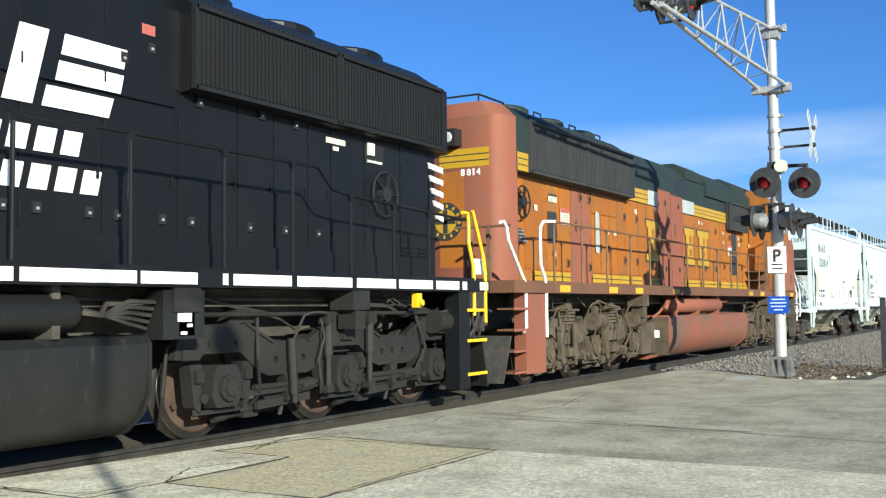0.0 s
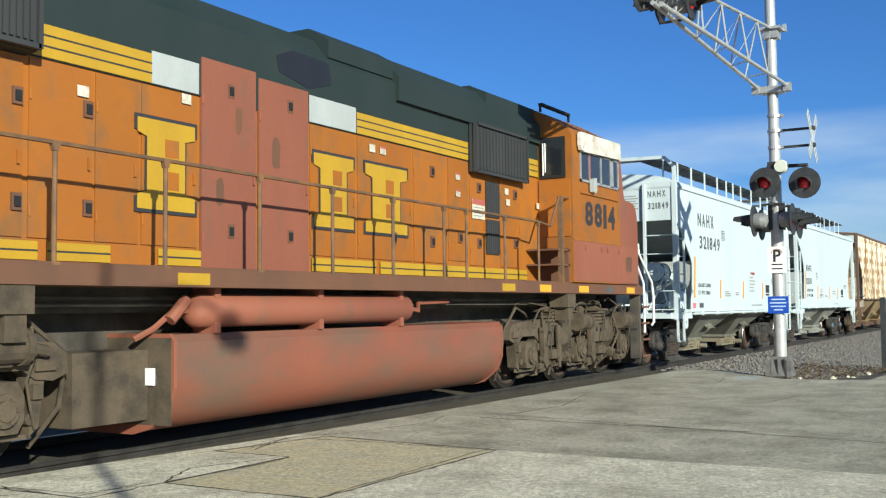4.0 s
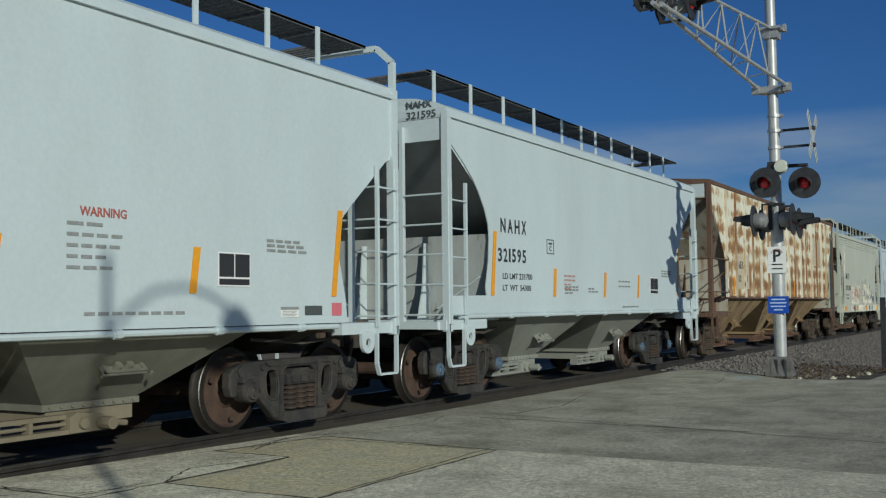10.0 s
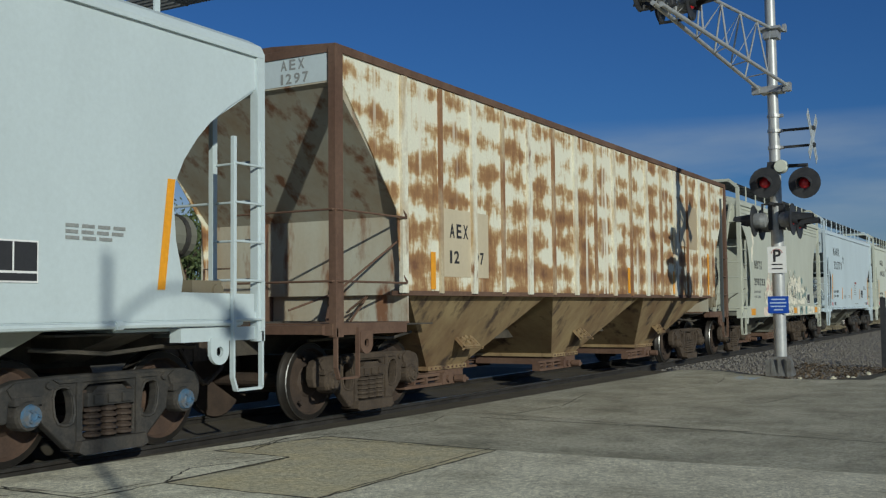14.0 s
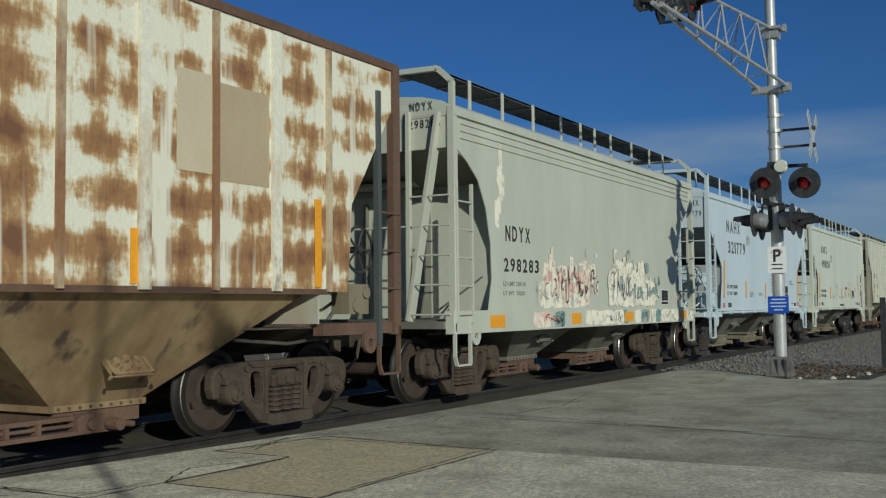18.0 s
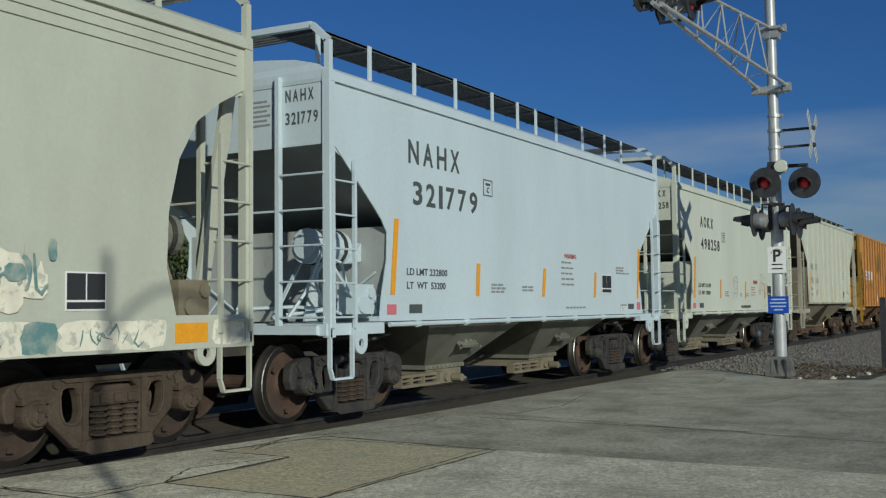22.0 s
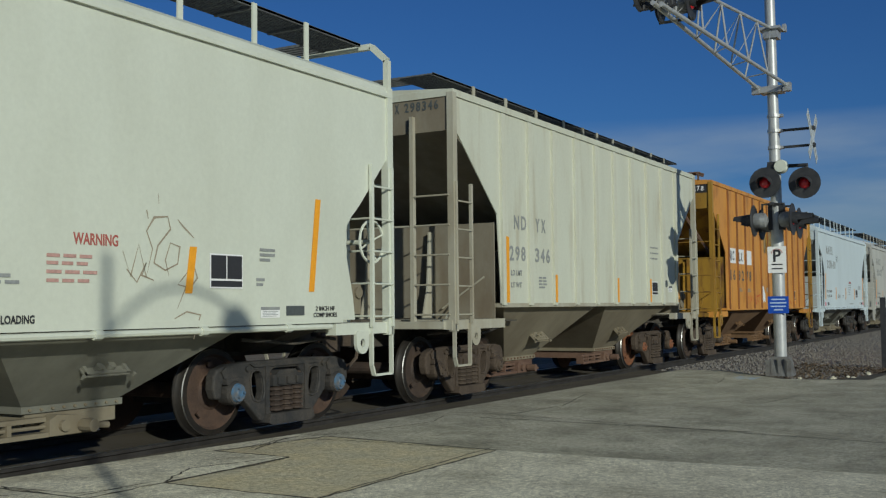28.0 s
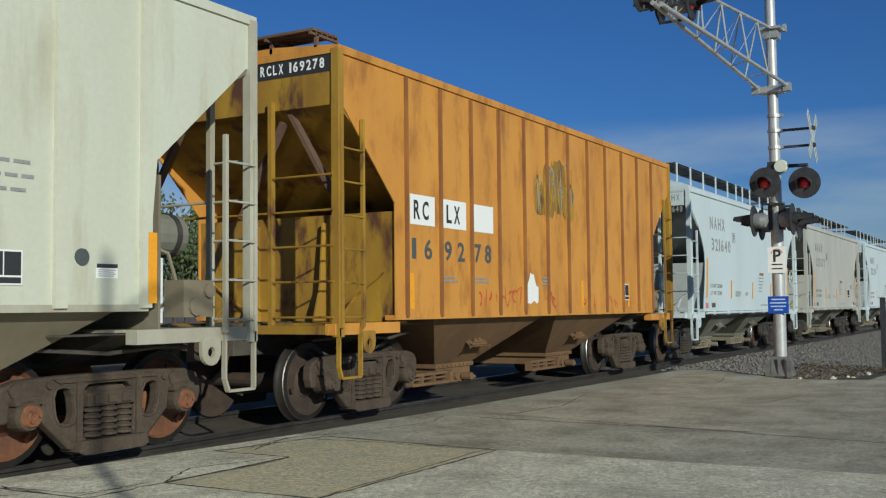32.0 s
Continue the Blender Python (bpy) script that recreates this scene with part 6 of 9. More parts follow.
        pipe(bm, [(6.3, -1.1, 4.62), (6.3, -1.1, 4.74), (7.5, -1.1, 4.74), (7.5, -1.1, 4.62)], .025)
        box(bm, 6.3, 7.5, -1.14, -1.06, 4.73, 4.77)
        part("roof_rail", bm, BLACK, car)
    else:
        prism(bm, [(-1.55, 1.72), (-1.55, 4.25), (-1.45, 4.4), (-.8, 4.7), (.8, 4.7), (1.45, 4.4), (1.55, 4.25), (1.55, 1.72)], c0, c1, "x")
        cab = part("cab", bm, P_NS, car)
        bm = bmesh.new()
        prism(bm, [(c0 + .01, 1.72), (c0 + .01, 3.3), (c0 - 1.5, 3.2), (c0 - 1.6, 3.0), (c0 - 1.6, 1.72)], -.92, .92)
        part("nose", bm, P_NS, car)
        for s in (-1, 1):
            bm = bmesh.new()
            box(bm, c0 + .5, c1 - .5, *sorted((s * 1.54, s * 1.565)), 3.4, 4.0)
            part("cab_window", bm, GLASS_DARK, cab)
    # fuel tank
    bm = bmesh.new()
    t0, t1 = (-2.55, 4.1) if dusty else (-3.6, 4.53)
    prism(bm, [(-1.42, 1.02), (-1.36, 1.09), (1.36, 1.09), (1.42, 1.02)] + [(.82 + .6 * math.cos(a), .72 - .56 * math.sin(a)) for a in [k * math.pi / 18 for k in range(10)]] + [(-.82 - .6 * math.cos(a), .72 - .56 * math.sin(a)) for a in [k * math.pi / 18 for k in range(9, -1, -1)]], t0, t1, "x")
    bevelled(bm, .015, 1, 50)
    tank = part("fuel_tank", bm, P_TANK if dusty else P_NSTANK, car, "primer-red fuel tank with soot stains" if dusty else "scuffed black fuel tank", smooth=True)
    bm = bmesh.new()
    for a in (t0 - .004, t1 + .004):
        prism(bm, [(-1.43, .6), (-1.43, 1.03), (-1.37, 1.10), (1.37, 1.10), (1.43, 1.03), (1.43, .6), (1.35, .39), (1.13, .21), (.9, .15), (-.9, .15), (-1.13, .21), (-1.35, .39)], a - .02, a + .02, "x")
    pieces("tank_rim", bm, P_PINK if dusty else P_NSTANK, tank)
    if dusty:
        bm = bmesh.new()
        box(bm, t0 - .028, t0 - .02, -1.40, 1.40, .25, 1.06)
        part("tank_end", bm, LOCO_TRUCK, tank, "dusty tank end plate")
        bm = bmesh.new()
        box(bm, t0 - .06, t0 - .03, -1.2, -1.06, .62, .78)
        box(bm, t0 - .05, t0 - .03, -.9, -.6, .5, .66)
        pieces("tank_gauge", bm, SIGN_WHITE, tank)
        bm = bmesh.new()
        box(bm, t0 - .9, t0 - .02, -1.1, 1.1, .3, .95)
        part("battery_box", bm, LOCO_TRUCK, car)
    # air reservoirs
    for s in (-1, 1):
        bm = bmesh.new()
        a0, a1 = (-2.25, 1.7) if dusty else (-.6, 3.83)
        turned(bm, [(a0, .04), (a0 + .03, .12), (a0 + .1, .165), (a1 - .1, .165), (a1 - .03, .12), (a1, .04)], (0, s * 1.28, 1.31), "x", 20)
        part("air_reservoir", bm, P_PINK if dusty else P_NSTANK, car, smooth=True)
        bm = bmesh.new()
        for a in (a0 + .3, (a0 + a1) / 2, a1 - .3):
            box(bm, a - .04, a + .04, *sorted((s * 1.1, s * 1.40)), 1.09, 1.53)
        pipe(bm, [(a0, s * 1.28, 1.31), (a0 - .2, s * 1.28, 1.3), (a0 - .35, s * 1.2, 1.15), (a0 - .5, s * 1.1, 1.05)], .03)
        pipe(bm, [(a1, s * 1.28, 1.31), (a1 + .25, s * 1.3, 1.28), (a1 + .4, s * 1.2, 1.38), (a1 + 1.2, s * 1.2, 1.4)], .03)
        rod(bm, (a0 - .25, s * 1.3, 1.22), (a0 - .05, s * 1.32, 1.42), .06, 10)
        pieces("reservoir_strap", bm, P_PINK if dusty else DARK_UNDER, car)
    # running gear
    if dusty:
        loco_truck(car, -6.33, LOCO_TRUCK, kind)
        loco_truck(car, 7.57, LOCO_TRUCK, kind)
    else:
        loco_truck(car, 7.84, BLACK_TRUCK, kind)
        loco_truck(car, -7.6, BLACK_TRUCK, kind)
    # long pipes and brackets below the frame; pipes coloured dark for the sill's shadow
    bm = bmesh.new()
    for s in (-1, 1):
        for z, y, r in ((1.44, 1.06, .03), (1.38, 1.12, .02)):
            rod(bm, (e0 + 1.4, s * y, z), (e1 - 1.4, s * y, z - .02), r, 6)
    pieces("train_pipe", bm, DARK_UNDER, car)
    for bx in ((-4.35, 6.5) if dusty else (4.9, 7.72)):
        for s in (-1, 1):
            bm = bmesh.new()
            box(bm, bx - .17, bx + .17, *sorted((s * 1.2, s * 1.53)), 1.30, 1.53)
            box(bm, bx - .08, bx + .12, *sorted((s * 1.25, s * 1.5)), 1.08, 1.3)
            part("jacking_pad", bm, LOCO_TRUCK if dusty else BLACK_TRUCK, car)
    # pilots, couplers, plough plates
    for e, s in ((e0, -1), (e1, 1)):
        bm = bmesh.new()
        box(bm, min(e, e - s * .06), max(e, e - s * .06), -1.0, 1.0, .95, 1.53)
        va = [(e - s * .05, -1.45, .88), (e - s * .05, 1.45, .88), (e + s * .18, 1.42, .18), (e + s * .18, -1.42, .18)]
        v = [bm.verts.new(p) for p in va] + [bm.verts.new((p[0] - s * .04, p[1], p[2])) for p in va]
        for f in ((0, 1, 2, 3), (7, 6, 5, 4), (0, 4, 5, 1), (1, 5, 6, 2), (2, 6, 7, 3), (3, 7, 4, 0)):
            bm.faces.new([v[i] for i in f])
        part("pilot", bm, TRUCK_DARK if dusty else P_NSTANK, car, "grimy steel pilot plate")
        coupler(car, e - s * .1, s)
        bm = bmesh.new()
        rnd = random.Random(7)
        for k in range(7):
            y = -.55 - .1 * k
            pipe(bm, [(e, y, 1.25), (e + s * .18, y, 1.28), (e + s * .3, y + .03, 1.0), (e + s * .26, y + .08, .6 + .05 * k), (e + s * .1, y + .2, .42)], .024)
            pipe(bm, [(e, -y, 1.25), (e + s * .18, -y, 1.28), (e + s * .3, -y, 1.0), (e + s * .26, -y, .6)], .024)
        pipe(bm, [(e, -.3, 1.35), (e + s * .3, -.5, 1.2), (e + s * .4, -.2, 1.0), (e + s * .3, .3, 1.3)], .04)
        pieces("air_hose", bm, CABLE, car, "bundle of black air hoses")
    if dusty:
        # step wells
        for s in (-1, 1):
            for a, b in ((-9.82, -9.10), (9.93, 10.0)):
                bm = bmesh.new()
                box(bm, a, b, *sorted((s * 1.30, s * 1.5)), .28, 1.66)
                bevelled(bm, .02, 1)
                part("step_well", bm, P_PINK if a < 0 else DARK_UNDER, car)
        steps(car, -10.28, -9.80, (.34, .66, .98, 1.30), P_SILL, P_PINK)
        steps(car, 10.02, 10.45, (.34, .66, .98, 1.30), DARK_UNDER, P_SILL)
        bent_rail(car, [(-11.0 + .35, 2.56), (-10.53, 2.58), (-10.44, 2.5), (-10.38, 2.3), (-9.85, 1.71), (-9.81, 1.5), (-9.81, .99), (-9.9, .93)], HAND_WHITE, 1.5)
        bent_rail(car, [(-8.72, 2.70), (-9.17, 2.67), (-9.28, 2.58), (-9.30, 2.45), (-9.29, 1.97), (-9.13, 1.76), (-9.10, 1.5), (-9.10, .83)], HAND_WHITE, 1.52)
        bent_rail(car, [(9.91, 2.53), (9.95, 2.34), (10.70, 1.78), (10.78, 1.5), (10.78, .98), (10.66, .92)], HAND_WHITE, 1.5)
        bent_rail(car, [(9.83, 2.11), (10.19, 1.76), (10.22, 1.5), (10.22, .78)], HAND_WHITE, 1.5)
        railing(car, [-8.72, -7.54, -6.36, -5.1, -3.98, -2.76, -1.45, -.2, 1.05, 2.3, 2.92, 4.1, 5.28], 2.68, RUST_RAIL,
                pts=[(-8.72, 2.70), (5.28, 2.66), (5.75, 2.62), (6.1, 3.12), (6.50, 3.14)])
        bm = bmesh.new()
        box(bm, 6.12, 6.2, -1.54, -1.46, 1.62, 3.14)
        part("door_post", bm, RUST_RAIL, car)
        # end platform rail and emblem
        bm = bmesh.new()
        pipe(bm, [(e0 + .1, -1.45, 2.55), (e0 + .1, -.5, 2.55)], .02)
        box(bm, e0 + .07, e0 + .13, -1.1, -1.04, 1.72, 2.55)
        part("end_rail", bm, RUST_RAIL, car)
        hand_wheel(car, -8.90, -1.04, 3.04, .26, BLACK)
        # headlights
        bm = bmesh.new()
        box(bm, h0 - .22, h0 + .05, -.37, .15, 3.90, 4.17)
        bevelled(bm, .09, 3)
        hl = part("headlight_housing", bm, BLACK, car, "black twin headlight housing")
        for yy in (-.23, .01):
            bm = bmesh.new()
            turned(bm, [(h0 - .235, .02), (h0 - .235, .06), (h0 - .22, .085), (h0 - .17, .10)], (0, yy, 4.035), "x", 16)
            part("headlight", bm, LAMP_GLASS, hl)
        bm = bmesh.new()
        box(bm, h0 - .006, h0 + .01, -.86, .05, 3.56, 3.86)
        ys = part("yellow_stripe", bm, P_YEL, car)
        bm = bmesh.new()
        for z in (3.66, 3.76):
            box(bm, h0 - .010, h0, -.86, .05, z - .008, z + .008)
        part("black_line", bm, INK, ys)
        bm = bmesh.new()
        box(bm, h0 - .004, h0 + .01, -.40, .05, 1.95, 3.5)
        part("orange_panel", bm, P_BNSF, car)
        lettering("8814", .11, SIGN_WHITE, car, h0 - .012, -.35, 3.42, .36, turn=(90, 0, -90))
        bm = bmesh.new()
        turned(bm, [(h0 - .012, .31), (h0 - .004, .31)], (0, -.06, 2.70), "x", 32)
        em = part("emblem", bm, INK, car, "round black and yellow emblem")
        bm = bmesh.new()
        turned(bm, [(h0 - .018, .20), (h0 - .012, .20)], (0, -.06, 2.70), "x", 32)
        part("emblem_disc", bm, P_YEL, em)
        bm = bmesh.new()
        box(bm, h0 - .022, h0 - .017, -.10, -.02, 2.51, 2.89)
        box(bm, h0 - .022, h0 - .017, -.25, .13, 2.66, 2.74)
        part("emblem_cross", bm, INK, em)
        bm = bmesh.new()
        for k in range(12):
            a = 2 * math.pi * k / 12 + .1
            box(bm, h0 - .018, h0 - .012, -.018, .018, .225, .28, Matrix.Translation((0, -.06, 2.70)) @ Matrix.Rotation(a, 4, "X"))
        part("emblem_marks", bm, P_YEL, em)
        bm = bmesh.new()
        for z in (2.7, 3.1, 3.5, 3.9, 4.3):
            pipe(bm, [(h0, .78, z), (h0 - .07, .78, z), (h0 - .07, 1.05, z), (h0, 1.05, z)], .012)
        rod(bm, (h0 - .04, -.55, 1.95), (h0 - .04, -.55, 2.8), .02)
        part("grab_iron", bm, RUST_RAIL, car)
        # painted bands along the hood
        striped(car, -3.82, -2.40, 3.53, 3.82, .946)
        striped(car, 1.08, 4.00, 3.53, 3.80, .946)
        striped(car, 5.82, 6.50, 3.53, 3.82, .946)
        for a, b in ((-2.40, -1.75), (.10, 1.06)):
            bm = bmesh.new()
            plate(bm, a, b, 3.53, 3.85, -.946, .004)
            part("grey_patch", bm, P_GREYPATCH, car, "pale grey primer patch")
        # lower yellow band with gaps
        for a, b in ((-9.2, -8.9), (-8.3, -6.75), (-5.7, -3.7), (-3.6, -2.9), (-2.3, -1.6), (.15, 1.5), (1.6, 3.2), (3.3, 6.0)):
            striped(car, a, b, 1.76, 1.92, .945, 2)
        # doors and panels
        for a, b, z0, z1, m in ((-8.65, -7.85, 1.95, 3.46, P_BNSF), (-7.8, -7.25, 1.95, 3.45, P_BNSF), (-7.22, -6.72, 1.95, 3.45, P_BNSF), (-6.68, -6.2, 1.75, 3.50, P_PINK), (-6.18, -5.73, 1.75, 3.50, P_PINK),
                                (-5.70, -4.35, 3.10, 3.50, P_BNSF), (-5.70, -5.25, 1.95, 3.08, P_BNSF), (-5.22, -4.80, 1.95, 3.08, P_BNSF), (-4.77, -4.35, 1.95, 3.08, P_BNSF),
                                (-4.30, -3.85, 1.95, 3.45, P_BNSF), (-3.80, -3.10, 1.95, 3.50, P_BNSF), (-3.08, -2.55, 1.95, 3.50, P_BNSF), (-2.52, -1.76, 1.95, 3.5, P_BNSF),
                                (-1.72, -.86, 1.75, 3.93, P_PINK), (-.82, .08, 1.75, 3.88, P_PINK),
                                (.12, 1.06, 1.95, 3.5, P_BNSF), (1.1, 2.4, 1.95, 3.5, P_BNSF), (2.44, 3.3, 1.95, 3.5, P_BNSF), (3.4, 4.0, 2.0, 3.5, P_BNSF), (4.05, 4.55, 1.95, 3.32, P_BNSF), (5.06, 5.8, 1.95, 3.38, P_BNSF)):
            wall_panel(car, a, b, z0, z1, .92 if z1 < 3.6 else .938, m)
        # vents in doors
        for a, b, z0, z1 in ((-7.74, -7.36, 2.42, 2.98), (4.58, 5.02, 2.14, 2.68), (4.58, 5.02, 2.72, 3.27)):
            bm = bmesh.new()
            plate(bm, a, b, z0, z1, -.935, .012)
            n = 7
            for k in range(n):
                xx = a + (b - a) * (k + .3) / n
                box(bm, xx, xx + (b - a) * .4 / n, -.962, -.94, z0 + .02, z1 - .02)
            part("door_vent", bm, P_RADIATOR, car, "dark slatted vent")
        bm = bmesh.new()
        prism(bm, [(-9.05, 2.62), (-8.80, 2.60), (-8.68, 2.36), (-8.93, 2.38)], -.97, -.93)
        lv = part("louvre", bm, P_RADIATOR, car)
        bm = bmesh.new()
        for k in range(4):
            box(bm, -9.0 + .04 * k, -8.76 + .04 * k, -.985, -.96, 2.56 - .055 * k, 2.575 - .055 * k)
        pieces("louvre_slat", bm, GALV, lv)
        dark, plates = bmesh.new(), bmesh.new()
        for x, z in ((-7.5, 2.05), (-6.9, 2.05), (-6.3, 3.3), (-5.85, 2.0), (-5.85, 3.3), (-5.3, 2.4), (-4.85, 2.4), (-3.95, 2.2), (-3.95, 3.1), (-3.2, 2.2), (-3.2, 3.1), (-1.3, 3.6), (-1.3, 2.1), (-.3, 3.6), (-.3, 2.1), (1.9, 2.2), (2.9, 2.2), (2.9, 3.2), (3.7, 2.3), (4.3, 2.25), (4.3, 3.1), (5.55, 2.3), (5.55, 3.1)):
            box(dark, x, x + .06, -.975, -.93, z, z + .09)
            box(plates, x - .02, x + .08, -.962, -.93, z - .03, z + .12)
        pieces("latch_plate", plates, P_SILL, car)
        pieces("door_latch", dark, BLACK, car)
        # bare patches where paint has flaked
        rf = random.Random(17)
        for x, z, w, h, m in ((-5.55, 2.3, .22, .85, P_GREYPATCH), (-1.5, 2.4, .12, .3, P_SILL), (-.6, 2.9, .15, .35, P_SILL), (-1.2, 3.2, .1, .3, P_SILL), (-6.5, 2.7, .1, .2, P_SILL), (9.0, 1.95, .35, .3, P_SILL)):
            bm = bmesh.new()
            blob(bm, x, z, w, h, 1.577 if x > 8 else .958, rf, 16)
            part("bare_patch", bm, m, car, "flaked patch of bare metal and primer")
        # intake box behind the cab and roof boxes
        shutter_bank(car, 4.02, 5.80, 1.06, 3.36, 4.10, P_RADIATOR, .11, "intake_grille")
        bm = bmesh.new()
        prism(bm, [(-1.0, 4.10), (-1.0, 4.42), (-.72, 4.72), (.72, 4.72), (1.0, 4.42), (1.0, 4.10)], 2.0, 6.5, "x")
        part("inverter_housing", bm, P_GREEN, car)
        bm = bmesh.new()
        prism(bm, [(-.9, 4.4), (-.9, 4.62), (-.6, 4.80), (.6, 4.80), (.9, 4.62), (.9, 4.4)], .55, 2.1, "x")
        prism(bm, [(-.9, 4.4), (-.9, 4.70), (-.6, 4.84), (.6, 4.84), (.9, 4.70), (.9, 4.4)], 4.7, 6.45, "x")
        pieces("roof_box", bm, P_GREEN, car)
        bm = bmesh.new()
        prism(bm, [(-.45, 4.02), (.1, 3.92), (.55, 4.05), (.5, 4.3), (-.2, 4.32), (-.5, 4.2)], -.947, -.943)
        part("touch_up_patch", bm, P_DARKPATCH, car, "black touch-up paint patch")
        bm = bmesh.new()
        for xx in (-7.5, -5.9, -4.6):
            pipe(bm, [(xx, -.6, 4.68), (xx, -.6, 4.8), (xx + .3, -.6, 4.8), (xx + .3, -.6, 4.68)], .015)
        pipe(bm, [(-9.4, -.5, 4.66), (-9.4, -.5, 4.80), (-8.5, -.5, 4.80), (-8.5, -.5, 4.66)], .018)
        pipe(bm, [(-9.4, .5, 4.66), (-9.4, .5, 4.80), (-9.4, -.5, 4.80)], .018)
        pieces("lifting_eye", bm, BLACK, car)
        # large yellow marks with dark outlines, as plain shapes
        for a, b in ((-2.62, -1.78), (.14, 1.02), (1.22, 2.28)):
            bm = bmesh.new()
            w = b - a
            o = .035
            shape = [(0, 0), (1, 0), (1, .16), (.82, .2), (.82, .8), (1, .84), (1, 1), (0, 1), (0, .84), (.16, .8), (.16, .2), (0, .16)]
            prism(bm, [(a + w * p, 2.26 + .95 * q) for p, q in shape], -.955, -.95)
            ol = part("painted_mark", bm, INK, car, "large yellow company mark with a black outline")
            bm = bmesh.new()
            prism(bm, [(a + o + (w - 2 * o) * p, 2.26 + o + (.95 - 2 * o) * q) for p, q in shape], -.959, -.955)
            part("mark_fill", bm, P_YEL, ol)
            bm = bmesh.new()
            cx = (a + b) / 2
            plate(bm, cx - .03, cx + .16, 2.50, 2.68, -.958, .003)
            plate(bm, cx - .03, cx + .16, 2.82, 3.0, -.958, .003)
            part("mark_gap", bm, P_BNSF, ol)
        # notices
        sticker(car, -7.20, 2.78, .40, .30, .955, None, RED_INK)
        sticker(car, 4.10, 2.66, .40, .30, .955, None, RED_INK)
        sticker(car, -7.72, 3.15, .36, .14, .955, None, INK)
        for a, z in ((-7.55, 2.2), (-5.5, 3.0), (-4.95, 2.72), (-4.55, 2.72), (-3.3, 3.25), (-8.3, 2.95), (-2.0, 3.4), (1.35, 3.33), (1.6, 3.33), (3.6, 2.95), (5.2, 3.12), (5.25, 2.95), (3.6, 3.2), (6.55 - .15, 2.98)):
            sticker(car, a, z, .13, .10, .955, None, RED_INK if a in (-7.55, 1.6, 3.6) else None)
        bm = bmesh.new()
        for a in (7.0, 7.75, 8.05, 8.62):
            box(bm, a, a + .05, -1.60, -1.57, 2.28, 2.36)
        pieces("lifting_lug", bm, P_PINK, car)
        # yellow squares on the sill
        for a in (-8.62, -6.4, -5.0, -2.65, 3.9, 5.2, 6.78, 9.1):
            bm = bmesh.new()
            plate(bm, a, a + .42, 1.55, 1.66, -1.55, .005)
            part("reflector_square", bm, AMBER if a not in (3.9, -2.65) else P_YEL, car, "yellow reflector square")
        bm = bmesh.new()
        plate(bm, 8.05, 8.35, 1.55, 1.66, -1.55, .005)
        part("dark_square", bm, GREY_INK, car)
    else:
        # doors of the black hood
        xs = [-5.5, -4.6, -3.7, -2.8, -1.9, -1.0, -.1, .8, 1.7, 2.6, 3.5, 4.4, 5.32]
        for a, b in zip(xs, xs[1:]):
            wall_panel(car, a, b, 2.0, 3.30, .92, P_NS, d=.014)
            wall_panel(car, a, b, 3.34, 4.28, .94, P_NS, d=.012, handle=False)
        xs = [5.36, 6.25, 6.86, 7.48, 7.93, 8.65, 9.5, 10.25]
        for a, b in zip(xs, xs[1:]):
            wall_panel(car, a, b, 2.0, 3.50, .92, P_NS, d=.014)
        bm = bmesh.new()
        box(bm, -5.6, 10.2, -1.0, 1.0, 1.72, 2.0)
        part("hood_base", bm, P_NS, car)
        dark, lit = bmesh.new(), bmesh.new()
        spots = [(x + .14, 2.16) for x in (2.6, 3.5, 4.4, 5.36, 6.25, 6.86, 7.48)] + [(x + .7, 2.16) for x in (2.6, 3.5, 4.4)] + [(5.62, 3.4), (6.6, 3.42), (7.2, 3.40), (4.6, 3.66), (3.9, 4.1), (4.95, 3.82)]
        for x, z in spots:
            box(dark, x, x + .085, -.962, -.93, z, z + .10)
            box(lit, x + .03, x + .06, -.968, -.955, z + .03, z + .055)
        pieces("door_latch", dark, BLACK, car)
        pieces("latch_bolt", lit, GALV, car)
        bm = bmesh.new()
        for z in [1.82 + .05 * k for k in range(7)]:
            for a in (9.53, 9.95):
                box(bm, a, a + .32, -.96, -.925, z, z + .02)
        part("louvre", bm, P_NS, car)
        hand_wheel(car, 9.05, -1.0, 2.80, .29, BLACK)
        bm = bmesh.new()
        plate(bm, 8.68, 9.10, 3.18, 3.47, -.935, .004)
        hp = part("brake_recess", bm, BLACK, car)
        bm = bmesh.new()
        box(bm, 8.72, 8.85, -.97, -.935, 3.28, 3.44)
        box(bm, 8.72, 9.05, -.95, -.935, 3.19, 3.22)
        part("recess_light", bm, P_CREAM, hp)
        sticker(car, 7.84, 3.33, .40, .07, .937)
        sticker(car, 7.98, 3.25, .12, .05, .937)
        sticker(car, 4.86, 3.99, .17, .10, .957, RED_INK)
        # white slanted bars on the hood end and company marks as plain slanted shapes
        for k in range(5):
            bm = bmesh.new()
            zz = 3.26 - .175 * k
            prism(bm, [(10.22 + .05 * k, zz + .10), (10.64, zz + .06), (10.64, zz - .02), (10.27 + .05 * k, zz + .02)], -.95, -.92)
            part("white_chevron", bm, WHITE, car, "white slanted end stripe")
        for pts in ([(2.84, 3.1), (3.12, 3.1), (3.29, 3.78), (3.01, 3.78)], [(3.32, 3.1), (3.62, 3.1), (3.79, 3.78), (3.49, 3.78)],
                    [(3.72, 3.1), (4.46, 3.1), (4.52, 3.29), (3.77, 3.29)], [(3.86, 3.35), (4.6, 3.35), (4.64, 3.53), (3.9, 3.53)], [(3.92, 3.59), (4.64, 3.59), (4.68, 3.78), (3.96, 3.78)]):
            bm = bmesh.new()
